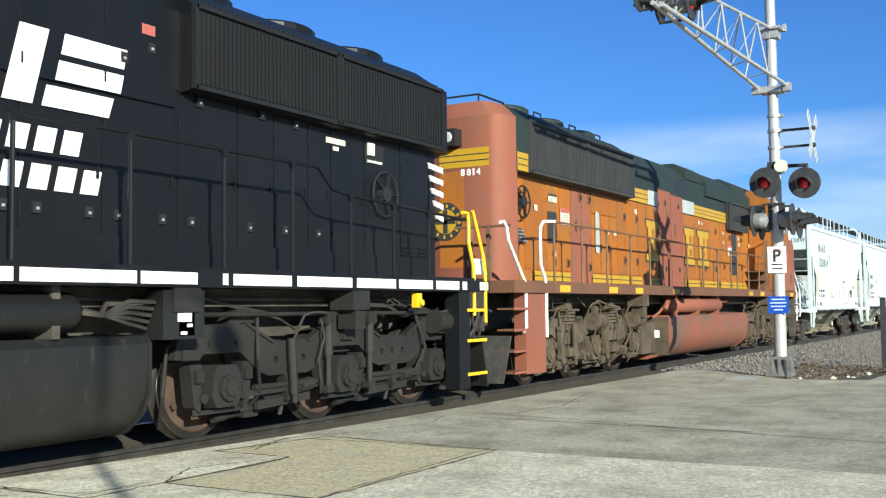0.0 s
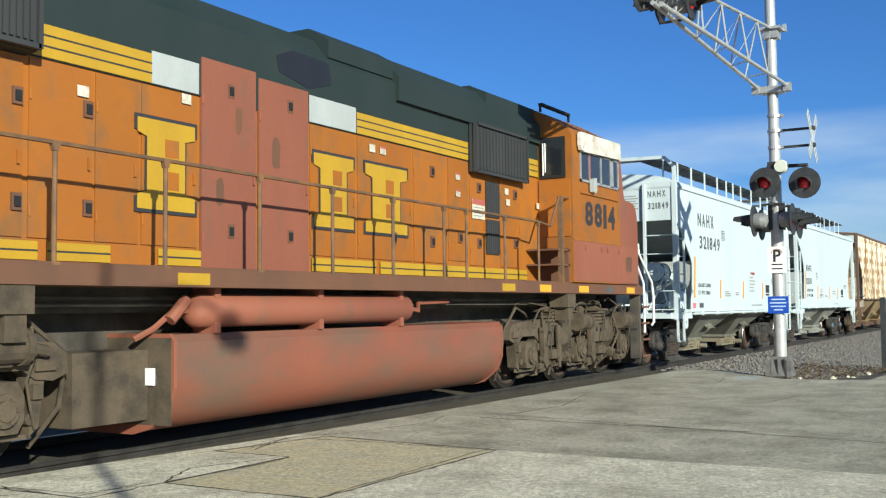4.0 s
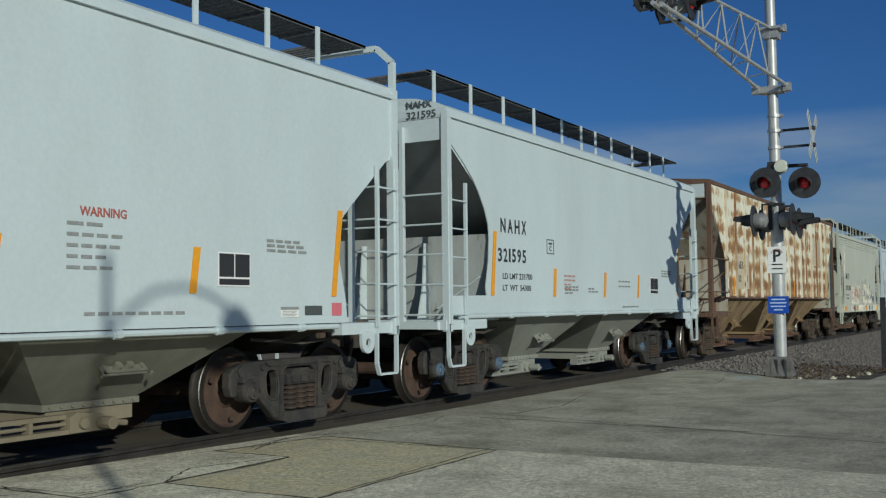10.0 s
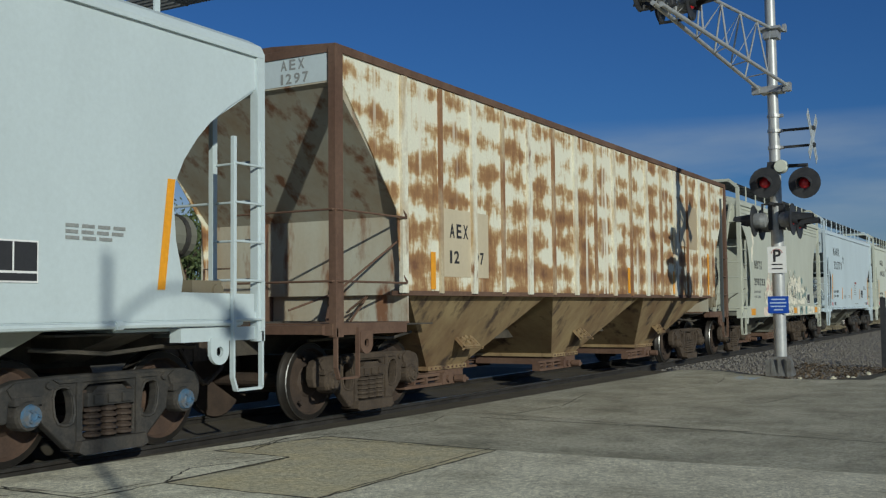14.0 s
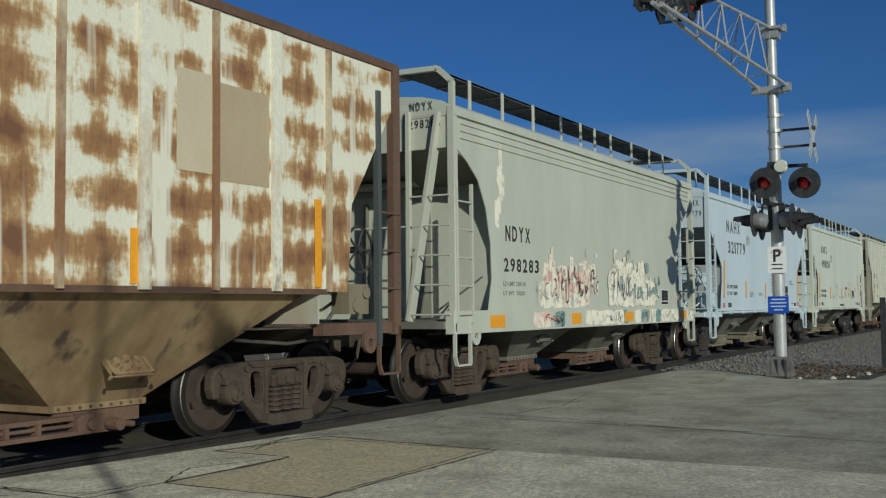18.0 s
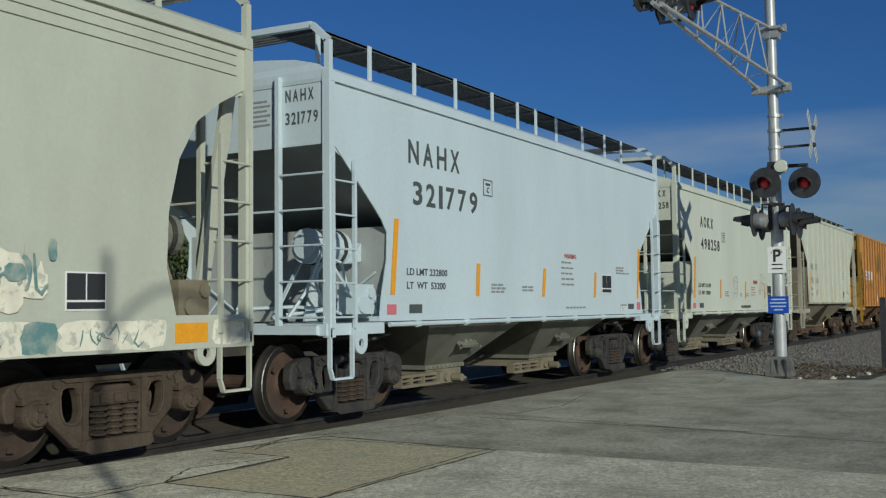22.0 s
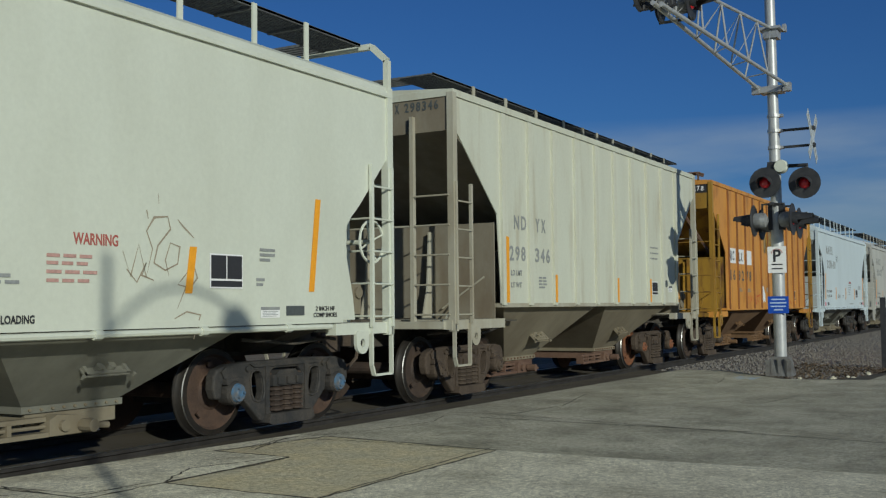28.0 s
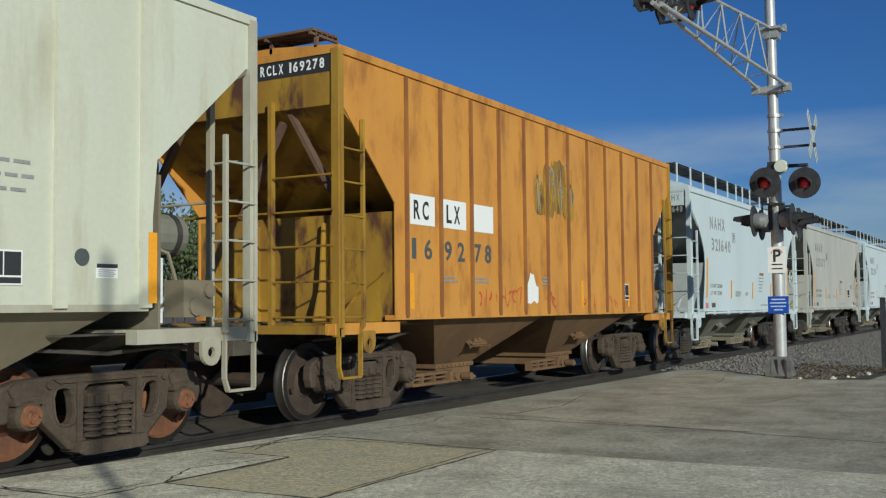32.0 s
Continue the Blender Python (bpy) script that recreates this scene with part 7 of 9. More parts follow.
            prism(bm, pts, -.957, -.95)
            part("company_mark", bm, SIGN_WHITE, car, "large slanted white company mark")
        for row, z in ((0, 2.70), (1, 2.37)):
            for k in range(7):
                bm = bmesh.new()
                slanted(bm, 2.25 + .28 * k + .22 * row, z, .2, .22, .937, .05)
                part("company_bar", bm, SIGN_WHITE, car, "slanted white bar of a company name")
        # sill stripe in white, broken by brackets
        for a, b in ((-10.9, -8), (-7.9, -5), (-4.9, -2), (-1.9, .5), (.6, 3.0), (3.06, 4.25), (4.3, 5.0), (5.35, 5.42), (5.5, 6.4), (6.5, 7.5), (7.6, 8.42), (8.5, 9.3), (9.4, 10.0), (10.1, 10.22), (10.6, 10.84)):
            bm = bmesh.new()
            plate(bm, a, b, 1.555, 1.665, -1.55, .006)
            part("white_sill_stripe", bm, SIGN_WHITE, car, "white reflective sill stripe")
        for s in (-1, 1):
            bm = bmesh.new()
            box(bm, 10.05, 10.35, *sorted((s * 1.3, s * 1.52)), .2, 1.53)
            part("step_well", bm, P_NS, car)
        steps(car, 10.28, 10.84, (.41, .87, 1.29), P_NS, HAND_YELLOW)
        bent_rail(car, [(10.2, 2.62), (10.36, 2.62), (10.38, 2.5), (10.38, 2.2), (10.5, 1.9), (10.52, 1.7), (10.52, 1.2)], HAND_YELLOW, 1.5)
        bent_rail(car, [(10.42, 2.66), (10.46, 2.6), (10.74, 2.0), (10.78, 1.8), (10.78, 1.1)], HAND_YELLOW, 1.54)
        railing(car, [-4.8, -3.6, -2.4, -1.2, .0, 1.2, 2.2, 3.02, 4.22, 5.42, 6.48, 7.55, 8.46, 9.3], 2.88, P_NS,
                pts=[(-4.8, 2.88), (6.93, 2.88), (7.19, 2.66), (7.55, 2.62), (10.3, 2.52)])
        # control box with cables, and clutter below the frame
        for s in (-1, 1):
            bm = bmesh.new()
            box(bm, 4.62, 5.15, *sorted((s * 1.25, s * 1.5)), 1.05, 1.5)
            bevelled(bm, .02, 1)
            cb = part("junction_box", bm, P_NSTANK, car, "black junction box with white labels")
            if s < 0:
                bm = bmesh.new()
                plate(bm, 4.80, 4.98, 1.21, 1.29, -1.5, .004)
                plate(bm, 4.84, 4.92, 1.42, 1.45, -1.5, .004)
                plate(bm, 4.84, 4.92, 1.09, 1.12, -1.5, .004)
                plate(bm, 4.92, 4.99, 1.16, 1.19, -1.5, .004)
                part("box_label", bm, SIGN_WHITE, cb)
                bm = bmesh.new()
                for k in range(5):
                    pipe(bm, [(4.6, -1.3 - .03 * k, 1.15 + .06 * k), (4.35, -1.35, 1.2 + .05 * k), (4.1, -1.3, 1.28), (3.9, -1.28, 1.33)], .02)
                part("cable", bm, CABLE, cb)
        bm = bmesh.new()
        box(bm, 9.0, 9.12, -1.5, -1.42, 1.32, 1.5)
        rod(bm, (9.06, -1.55, 1.38), (9.06, -1.45, 1.38), .04)
        part("yellow_valve", bm, HAND_YELLOW, car, "small yellow valve handle")
        bm = bmesh.new()
        pipe(bm, [(10.9, -1.2, 1.72), (10.9, -1.2, 2.6), (10.9, 1.2, 2.6), (10.9, 1.2, 1.72)], .02)
        part("end_rail", bm, BLACK, car)
        bm = bmesh.new()
        plate(bm, 10.6, 10.85, 1.78, 2.0, -1.45, .02)
        part("notice_plate", bm, SIGN_WHITE, car, "small white notice plate")
    return car


locomotive("dusty", "weathered orange diesel locomotive with faded red panels and dusty trucks", 24.2)
locomotive("black", "black diesel locomotive with white sill stripes and slanted white marks", 2.2)


P_DIRTY = paint("grimy_pale_paint", (0.50, 0.50, 0.45), (0.38, 0.37, 0.32), scale=1.2, cover=.5)
WHEEL_ORANGE = surface("orange_rust_wheel", (0.19, 0.075, 0.032), 0.85, second=(0.11, 0.05, 0.028), scale=4, cover=0.4, grain=0.25, bump=0.15)
P_TANPATCH = paint("tan_touch_up_paint", (0.46, 0.37, 0.24), (0.38, 0.29, 0.18), scale=2)
P_PATCH = paint("tan_cream_paint", (0.60, 0.52, 0.37), (0.5, 0.42, 0.29), scale=2)
P_AEXEND = paint("rust_smeared_grey_paint", (0.47, 0.475, 0.40), (0.36, 0.26, 0.16), scale=1.6, cover=0.32, third=(0.22, 0.11, 0.06), third_scale=3.0, third_cover=.25, rough=.8)
P_CREAMRIB = paint("cream_rib_paint", (0.70, 0.68, 0.56), (0.46, 0.33, 0.18), scale=1.8, cover=0.28, soft=.08, rough=0.85, grain=0.15, third=(0.24, 0.125, 0.06), third_scale=4.0, third_cover=.12)
P_RUSTRIB = paint("rusty_rib_paint", (0.52, 0.44, 0.30), (0.25, 0.13, 0.065), scale=1.6, cover=0.62, soft=.08, rough=0.9, grain=0.2)
# brown grime over a base darkened for the shade of the recessed end
P_TANEND = paint("grimy_shaded_end_paint", (0.25, 0.235, 0.185), (0.165, 0.135, 0.09), scale=1.4, cover=0.5, third=(0.15, 0.115, 0.075), third_scale=2.6, third_cover=.22, third_soft=.15, rough=.8)
P_TANTRIM = paint("dusty_post_paint", (0.43, 0.42, 0.34), (0.27, 0.23, 0.16), scale=2.2, cover=.4, rough=.8)
P_TANRIB = paint("dirty_rib_paint", (0.56, 0.57, 0.47), (0.49, 0.48, 0.38), scale=3.0, cover=0.4, rough=0.8)
# rust-brown ribs, with their dark shadow edges put into the colour
P_DARKRIB = paint("rusty_shadow_edged_rib", (0.16, 0.07, 0.03), (0.36, 0.15, 0.035), scale=3.0, cover=0.4, rough=0.85)


# ---------------------------------------------------------------- painted tags
TAG_CREAM = surface("cream_spray", (0.84, 0.79, 0.64), 0.8, second=(0.70, 0.65, 0.53), scale=5, cover=0.4, soft=.12, third=(0.50, 0.50, 0.42), third_scale=9, third_cover=.3, third_soft=.05)
TAG_PINK = surface("pink_spray", (0.70, 0.50, 0.42), 0.8, second=(0.80, 0.73, 0.60), scale=4, cover=0.55, soft=.1, third=(0.50, 0.32, 0.27), third_scale=9, third_cover=.34, third_soft=.07)
TAG_TEAL = surface("teal_spray", (0.12, 0.24, 0.24), 0.8, second=(0.4, 0.42, 0.36), scale=6, cover=0.4)


def ragged(bm, x0, x1, z0, z1, y, rnd, n=26, t=.003):
    """A blotch with an uneven top, as overlapping sprayed strokes leave it."""
    top = []
    for k in range(n + 1):
        u = k / n
        env = .55 + .45 * math.sin(math.pi * min(1, max(0, u * 1.1)))
        top.append((x0 + (x1 - x0) * u, z0 + (z1 - z0) * env * rnd.uniform(.72, 1.0)))
    low = [(x0 + (x1 - x0) * k / 8, z0 + rnd.uniform(-.03, .03)) for k in range(9)]
    prism(bm, low + top[::-1], -y - t, -y)


def stroke(bm, pts, y, r, rnd):
    """A painted line of uneven width through (x, z) points, flat on the side."""
    left, right = [], []
    for i, p in enumerate(pts):
        a, b = pts[max(i - 1, 0)], pts[min(i + 1, len(pts) - 1)]
        d = Vector((b[0] - a[0], 0, b[1] - a[1]))
        d = d.normalized() if d.length > 1e-6 else Vector((1, 0, 0))
        n = Vector((-d.z, 0, d.x)) * r * rnd.uniform(.45, 1.1) * (.5 if i in (0, len(pts) - 1) else 1)
        q = Vector((p[0], -y, p[1]))
        left.append(bm.verts.new(q + n)), right.append(bm.verts.new(q - n))
    for k in range(len(pts) - 1):
        bm.faces.new((left[k], left[k + 1], right[k + 1], right[k]))


def scribble(bm, x, z, y, w, h, rnd, strokes=5, r=.012):
    """Jagged upright strokes with hooks, as quick spray lettering leaves them."""
    for k in range(strokes):
        cx = x + (k + rnd.uniform(.1, .9)) / strokes * w
        z0, z1 = z + h * rnd.uniform(0, .35), z + h * rnd.uniform(.55, 1)
        lean = rnd.uniform(-.06, .1)
        pts = [(cx + lean, z1), (cx + lean * .6 + rnd.gauss(0, .01), (z0 + z1) / 2), (cx, z0)]
        hook = rnd.random()
        if hook < .45:
            pts += [(cx + .05, z0 - .04), (cx + .11, z0 + rnd.uniform(0, .09))]
        elif hook < .7:
            pts = [(cx - .1, z1 - .1), (cx - .03, z1 - .02)] + pts
        if rnd.random() < .4:
            a0, span, ra, rb = rnd.uniform(0, 6.3), rnd.uniform(2.2, 4.6), rnd.uniform(.04, .11), (z1 - z0) * rnd.uniform(.25, .5)
            pts = [(cx + ra * math.cos(a0 + span * i / 9), (z0 + z1) / 2 + rb * math.sin(a0 + span * i / 9)) for i in range(10)]
        stroke(bm, pts, y + k * .00005, r, rnd)
        if rnd.random() < .4:
            stroke(bm, [(cx - .06, (z0 + z1) / 2 + .05), (cx + .03, (z0 + z1) / 2), (cx + .12, (z0 + z1) / 2 + rnd.uniform(-.06, .1))], y + k * .00005 + .00003, r * .8, rnd)


def outline_tag(bm, pts, x, z, w, h, y, r, rnd):
    stroke(bm, [(x + a * w, z + b * h) for a, b in pts], y, r, rnd)


def tags_on(car, y):
    rnd = random.Random(21)
    lay = 0
    # pink and cream throw-up, then a cream one with teal shadows
    for a, b, z0, top, mats in ((-2.75, -.3, 1.29, 2.2, (TAG_CREAM, TAG_PINK)), (.2, 3.1, 1.29, 2.25, (TAG_CREAM, TAG_CREAM))):
        for k in range(15):
            u = k / 14
            x = a + (b - a - .45) * ((u * 3.01) % 1.0)
            hump = top - (.35 if (x - a) / (b - a) > .72 and a > 0 else .1 if (x - a) / (b - a) < .2 else 0)
            h = (hump - z0) * rnd.uniform(.45, 1.0) if k < 9 else rnd.uniform(.2, .4)
            zz = z0 if k < 9 else rnd.uniform(z0, hump - h)
            bm = bmesh.new()
            blob(bm, x, zz, rnd.uniform(.35, .6), h, y + lay * .0003, rnd)
            lay += 1
            part("painted_tag", bm, mats[k % 3 == 1], car, "peeling sprayed tag")
        # small drips, overlaps and bare spots along the edges
        for k in range(26):
            bm = bmesh.new()
            w, h = rnd.uniform(.05, .2), rnd.uniform(.06, .28)
            x = rnd.uniform(a - .12, b - .05)
            z = rnd.choice((top - h - rnd.uniform(-.12, .2), rnd.uniform(z0, top - .3)))
            if a > 0 and x > 2.2:
                z = min(z, top - .35 - h)
            blob(bm, x, max(z0, z), w, h, y + lay * .0003, rnd, 12)
            lay += 1
            part("painted_tag", bm, (TAG_CREAM, mats[1], TAG_TEAL if a > 0 else TAG_PINK, P_OLIVE)[k % 4], car)
    y2 = y + lay * .0003 + .0015
    for x, z, w, h, k, m, r in ((-2.9, 1.4, .9, .5, 5, GREY_INK, .008), (-2.3, 1.4, 1.9, .65, 12, RED_INK, .012), (-2.1, 1.4, 1.9, .62, 8, INK, .014), (.3, 1.36, 1.1, .66, 9, INK, .014),
                                (1.2, 1.36, .9, .5, 6, TAG_TEAL, .02), (2.2, 1.4, .8, .4, 5, TAG_TEAL, .025)):
        bm = bmesh.new()
        scribble(bm, x, z, y2, w, h, rnd, k, r)
        y2 += .0006
        pieces("tag_stroke", bm, m, car, "hasty sprayed strokes")
    for x, z, w, h in ((-1.6, 1.75, .12, .2), (-1.35, 1.8, .1, .2), (2.25, 1.5, .25, .1), (2.6, 1.55, .2, .14), (2.15, 1.95, .22, .2)):
        bm = bmesh.new()
        blob(bm, x, z, w, h, y2, rnd, 12)
        part("painted_tag", bm, TAG_TEAL if x > 0 else TAG_PINK, car)
    # tall runs of cream near the curved front edge
    for k in range(5):
        bm = bmesh.new()
        blob(bm, -4.22 + rnd.uniform(0, .25), 2.45 + .2 * k, rnd.uniform(.08, .25), rnd.uniform(.25, .5), y + .0003 * k, rnd, 14)
        part("painted_tag", bm, TAG_CREAM, car, "peeling cream overspray")
    # tags along the sill
    lay = 0
    for x0, x1, m in ((-3.0, -2.3, TAG_PINK), (-2.2, -1.75, TAG_TEAL), (-.95, -.2, TAG_CREAM), (-.3, .5, TAG_CREAM), (.4, .95, TAG_CREAM), (.95, 1.2, TAG_TEAL), (1.55, 1.9, TAG_CREAM), (1.9, 2.35, TAG_TEAL), (2.3, 3.0, TAG_CREAM), (2.75, 3.1, TAG_TEAL), (3.1, 3.9, TAG_CREAM), (3.7, 4.3, TAG_CREAM), (4.85, 5.3, TAG_CREAM)):
        bm = bmesh.new()
        blob(bm, x0, .975, x1 - x0, .27, 1.6255 + lay * .0002, rnd, 16)
        lay += 1
        part("painted_tag", bm, m, car)
    for x, w, m, k in ((-2.6, .5, RED_INK, 4), (-2.2, .35, INK, 5), (.2, .6, GREY_INK, 5), (2.0, .5, GREY_INK, 6), (3.2, .8, TAG_TEAL, 6)):
        bm = bmesh.new()
        scribble(bm, x, 1.0, 1.631, w, .22, rnd, k, .012)
        pieces("tag_stroke", bm, m, car)


def cream_car_tags(car, y):
    rnd = random.Random(8)
    brown = surface("thin_brown_spray", (0.30, 0.25, 0.18), 0.8, grain=.2)
    for pts in ([(0, .45), (.1, .1), (.2, .55), (.3, .1), (.38, .5), (.3, .75), (.4, .95), (.58, .98), (.62, .8), (.45, .55), (.4, .3), (.55, .2), (.72, .3), (.75, .55), (.62, .6), (.55, .35), (.6, .12)],
                [(.72, -.35), (.85, .0), (.9, .25), (.8, .1), (.72, .0), (.9, -.05), (1.0, .1), (.95, .3)], [(.68, -.5), (.85, -.4), (1.05, -.45), (.95, -.8)], [(.72, .95), (.8, .85), (.95, .7)],
                [(.3, 1.05), (.32, .92)], [(.45, 1.3), (.46, 1.15)], [(.05, .2), (.18, .02), (.3, .3), (.24, .12), (.4, .05)]):
        bm = bmesh.new()
        outline_tag(bm, pts, 1.52, 1.55, .9, .62, y + .001, .011, rnd)
        pieces("tag_stroke", bm, brown, car, "thin brown sprayed outline")
    for pts in ([(.0, .35), (.05, .9), (.3, 1.0), (.6, .97), (.68, .8), (.5, .55), (.22, .42), (.08, .7), (.0, .95)], [(0, .4), (.0, .05), (.1, .3), (.4, .3), (.45, .0)], [(.68, .8), (.62, .4), (.5, .05), (.42, .3), (.58, .36)], [(.1, .85), (.2, .8), (.3, .86), (.45, .78), (.6, .8)]):
        bm = bmesh.new()
        outline_tag(bm, pts, -1.05, 1.42, .62, .6, y + .001, .007, rnd)
        pieces("tag_stroke", bm, GREY_INK, car, "thin grey sprayed outline")


# ---------------------------------------------------------------- the train
BRACE = (-.81, -1.39)


def build_train():
    nahx("hopper_car", "clean pale grey covered hopper car with grey lettering", 41.83, "321849")
    nahx("hopper_car", "pale grey covered hopper car with small black lettering", 54.3, "321595", layout=2, seed=2, hoop=False, trucks=4.15, levels=N2_LEVELS, wall=3.5, brow=3.55, bulk=4.35, bulk_z=2.36, hopper=P_HOPPER_PALE, gate=P_HOPPER_PALE, belly=1.26, inner_z=3.76, hand_wheel=False, cap=CAP_BLUE, cap_l=CAP_BLUE)
    ribs = [-6.75 + .9 * k for k in range(16)]
    car, S = hopper("hopper_car", "white covered hopper car streaked all over with brown rust", 69.32, dict(
        paint=P_RUST, half=8.16, trucks=6.68, hoop=False, ribs=ribs, walkway=False, belly=1.5, roof="flat", roof_mat=P_RUSTDARK, trim=P_RUSTDARK,
        bays=((-6.5, -2.3, -4.3), (-2.1, 2.1, 0), (2.3, 6.5, 4.3)), bay_z=.45, rib_mat=P_CREAMRIB, rib_alt=P_RUSTRIB, rungs=False, xr=.34, wall=6.72, knee=2.45, bulk=6.62, bulk_z=2.45, end_mat=P_AEXEND, hand_wheel=False, hopper=P_HOPPER_RUST, gate=P_RUSTDARK, dark=False, rust=WHEEL_DARK, lad_z=4.1, post_w=.07,
        levels=[(1.5, 1.6, 6.77), (1.7, 1.6, 6.8), (2.5, 1.6, 6.87), (3.84, 1.6, 7.98), (3.86, 1.6, 8.14), (4.2, 1.6, 8.14)]))
    for x0, x1, z0, z1, m in ((-5.75, -4.5, 1.72, 2.62, P_PATCH), (4.45, 5.0, 2.6, 3.55, P_PATCH), (5.02, 5.75, 2.55, 3.5, P_TANPATCH)):
        bm = bmesh.new()
        plate(bm, x0, x1, z0, z1, -1.605, .004)
        part("repair_patch", bm, m, car, "repainted patch on rusty side")
    bm = bmesh.new()
    box(bm, -8.165, -8.158, -1.5, -.55, 3.88, 4.28)
    part("repair_patch", bm, P_WHITE1, car, "pale repainted patch for the mark")
    bm = bmesh.new()
    for z in (1.62, 2.42):
        pipe(bm, [(-6.8, -1.63, z + .1), (-6.75, -1.66, z + .02), (-6.75, -1.66, z), (-8.16, -1.64, z), (-8.2, -1.6, z), (-8.2, -.2, z)], .014)
    pipe(bm, [(-6.72, -1.6, 2.2), (-7.6, -1.2, 1.5), (-8.1, -.9, 1.3)], .014)
    for e in (-.2, .6):
        pipe(bm, [(-8.2, e, 1.2), (-8.2, e, 1.8), (-8.2, e + .5, 1.8), (-8.2, e + .5, 1.2)], .014)
    for z in (1.55, 2.0, 2.45):
        pipe(bm, [(7.75, -1.64, z), (8.16, -1.64, z)], .014)
    bm2 = bmesh.new()
    box(bm2, 7.70, 7.77, -1.64, -1.57, .9, 3.9)
    part("end_post", bm2, GREY_INK, car, "dark grey end post")
    bm2 = bmesh.new()
    for k in range(16):
        a, b = 2 * math.pi * k / 16, 2 * math.pi * (k + 1) / 16
        rod(bm2, (7.5 + .27 * math.cos(a), -1.5, 2.0 + .27 * math.sin(a)), (7.5 + .27 * math.cos(b), -1.5, 2.0 + .27 * math.sin(b)), .018, 6)
    for k in range(5):
        a = k * 1.257
        rod(bm2, (7.5, -1.47, 2.0), (7.5 + .27 * math.cos(a), -1.5, 2.0 + .27 * math.sin(a)), .014, 5)
    rod(bm2, (7.5, -1.52, 2.0), (7.5, -1.2, 2.0), .04, 8)
    part("hand_wheel", bm2, TRUCK_DARK, car, "dark spoked brake wheel")
    pieces("grab_iron", bm, P_RUSTDARK, car, "bent rusty grab iron")
    lettering("AEX", .12, FADED_INK, car, -8.168, -.85, 4.06, .34, turn=(90, 0, -90))
    lettering("1297", .12, FADED_INK, car, -8.168, -.85, 3.90, .40, turn=(90, 0, -90))
    lettering("AEX", .19, INK, car, -5.6, -1.611, 2.24, .5)
    lettering("12", .17, INK, car, -5.6, -1.611, 1.9, .25)
    lettering("97", .17, INK, car, -4.9, -1.611, 1.9, .25)
    for xx in (-6.1, 1.15, 3.9, 6.5):
        tapes(car, 1.61, [(xx, xx + .12, 1.55, 2.03 if xx < 6 else 2.5, 0)], AMBER)
    # hopper and gate of this car in darker paints, for the shadow beneath it
    car, S = hopper("hopper_car", "weathered grey covered hopper car with peeling pink and cream tags", 84.27, dict(
        paint=P_OLIVE, gate=P_RUSTDARK, wall=4.18, knee=3.1, bulk=4.24, bulk_z=3.0, half=5.4, trucks=4.2, sill=(.96, 1.27), levels=[(1.26, 1.585, 4.42), (1.7, 1.6, 4.30), (2.2, 1.6, 4.32), (2.7, 1.6, 4.45), (3.08, 1.6, 4.68), (3.3, 1.6, 4.98),
                                                            (3.47, 1.6, 5.30), (3.5, 1.6, 5.36), (3.9, 1.59, 5.38)], dark=False, rust=WHEEL_DARK, hopper=P_HOPPER))
    lettering("NDYX", .23, INK, car, -3.86, -1.607, 2.28, .83)
    lettering("298283", .20, INK, car, -3.92, -1.607, 1.83, 1.2)
    lettering("LD LMT 218100", .07, FADED_INK, car, -3.95, -1.607, 1.62, .75)
    lettering("LT WT  70000", .07, FADED_INK, car, -3.95, -1.607, 1.48, .72)
    lettering("NDYX", .12, GREY_INK, car, -5.425, -.95, 4.0, .36, turn=(90, 0, -90))
    lettering("298283", .12, INK, car, -5.402, -.92, 3.76, .5, turn=(90, 0, -90))
    consolidated(car, 1.606, 3.18, 1.32, .42, .32)
    for a, b in ((-4.41, -3.95), (-1.5, -1.1), (1.0, 1.45), (4.38, 4.8)):
        bm = bmesh.new()
        plate(bm, a, b, 1.02, 1.2, -1.625, .005)
        part("reflector_square", bm, AMBER, car, "yellow reflector square")
    bm = bmesh.new()
    for z in (3.62, 3.72, 3.82):
        box(bm, -5.2, 5.2, -1.622, -1.59, z - .012, z + .012)
    pieces("eave_bead", bm, P_OLIVE, car)
    for e in (-1, 1):
        bm = bmesh.new()
        box(bm, *sorted((e * 4.17, e * 4.62)), -.4, 1.3, 3.11, 3.17)
        part("end_ledge", bm, P_OLIVE, car)
        bm = bmesh.new()
        bar(bm, (e * 5.40, BRACE[0] - .1, 1.14), (e * 5.41, BRACE[1] - .02, 3.95), .17, .05)
        part("end_brace", bm, P_OLIVE, car, "leaning flat end brace")
    tags_on(car, 1.606)
    nahx("hopper_car", "clean pale blue-white covered hopper car with grey lettering", 96.6, "321779", paint_=P_WHITE3, seed=3)
    car = nahx("hopper_car", "cream-grey covered hopper car with black lettering and tags", 109.15, "498258", mark="AOKX", paint_=P_CREAM, layout=3, seed=4, letters=INK, trucks=4.5, cap=CAP_BLUE, shift=-.1, dx=-.1, half=5.7, xr=.26, levels=[(z, yy, a + .1) for z, yy, a in NAHX_LEVELS])
    cream_car_tags(car, 1.607)
    ribs = [-4.08 + .908 * k for k in range(10)]
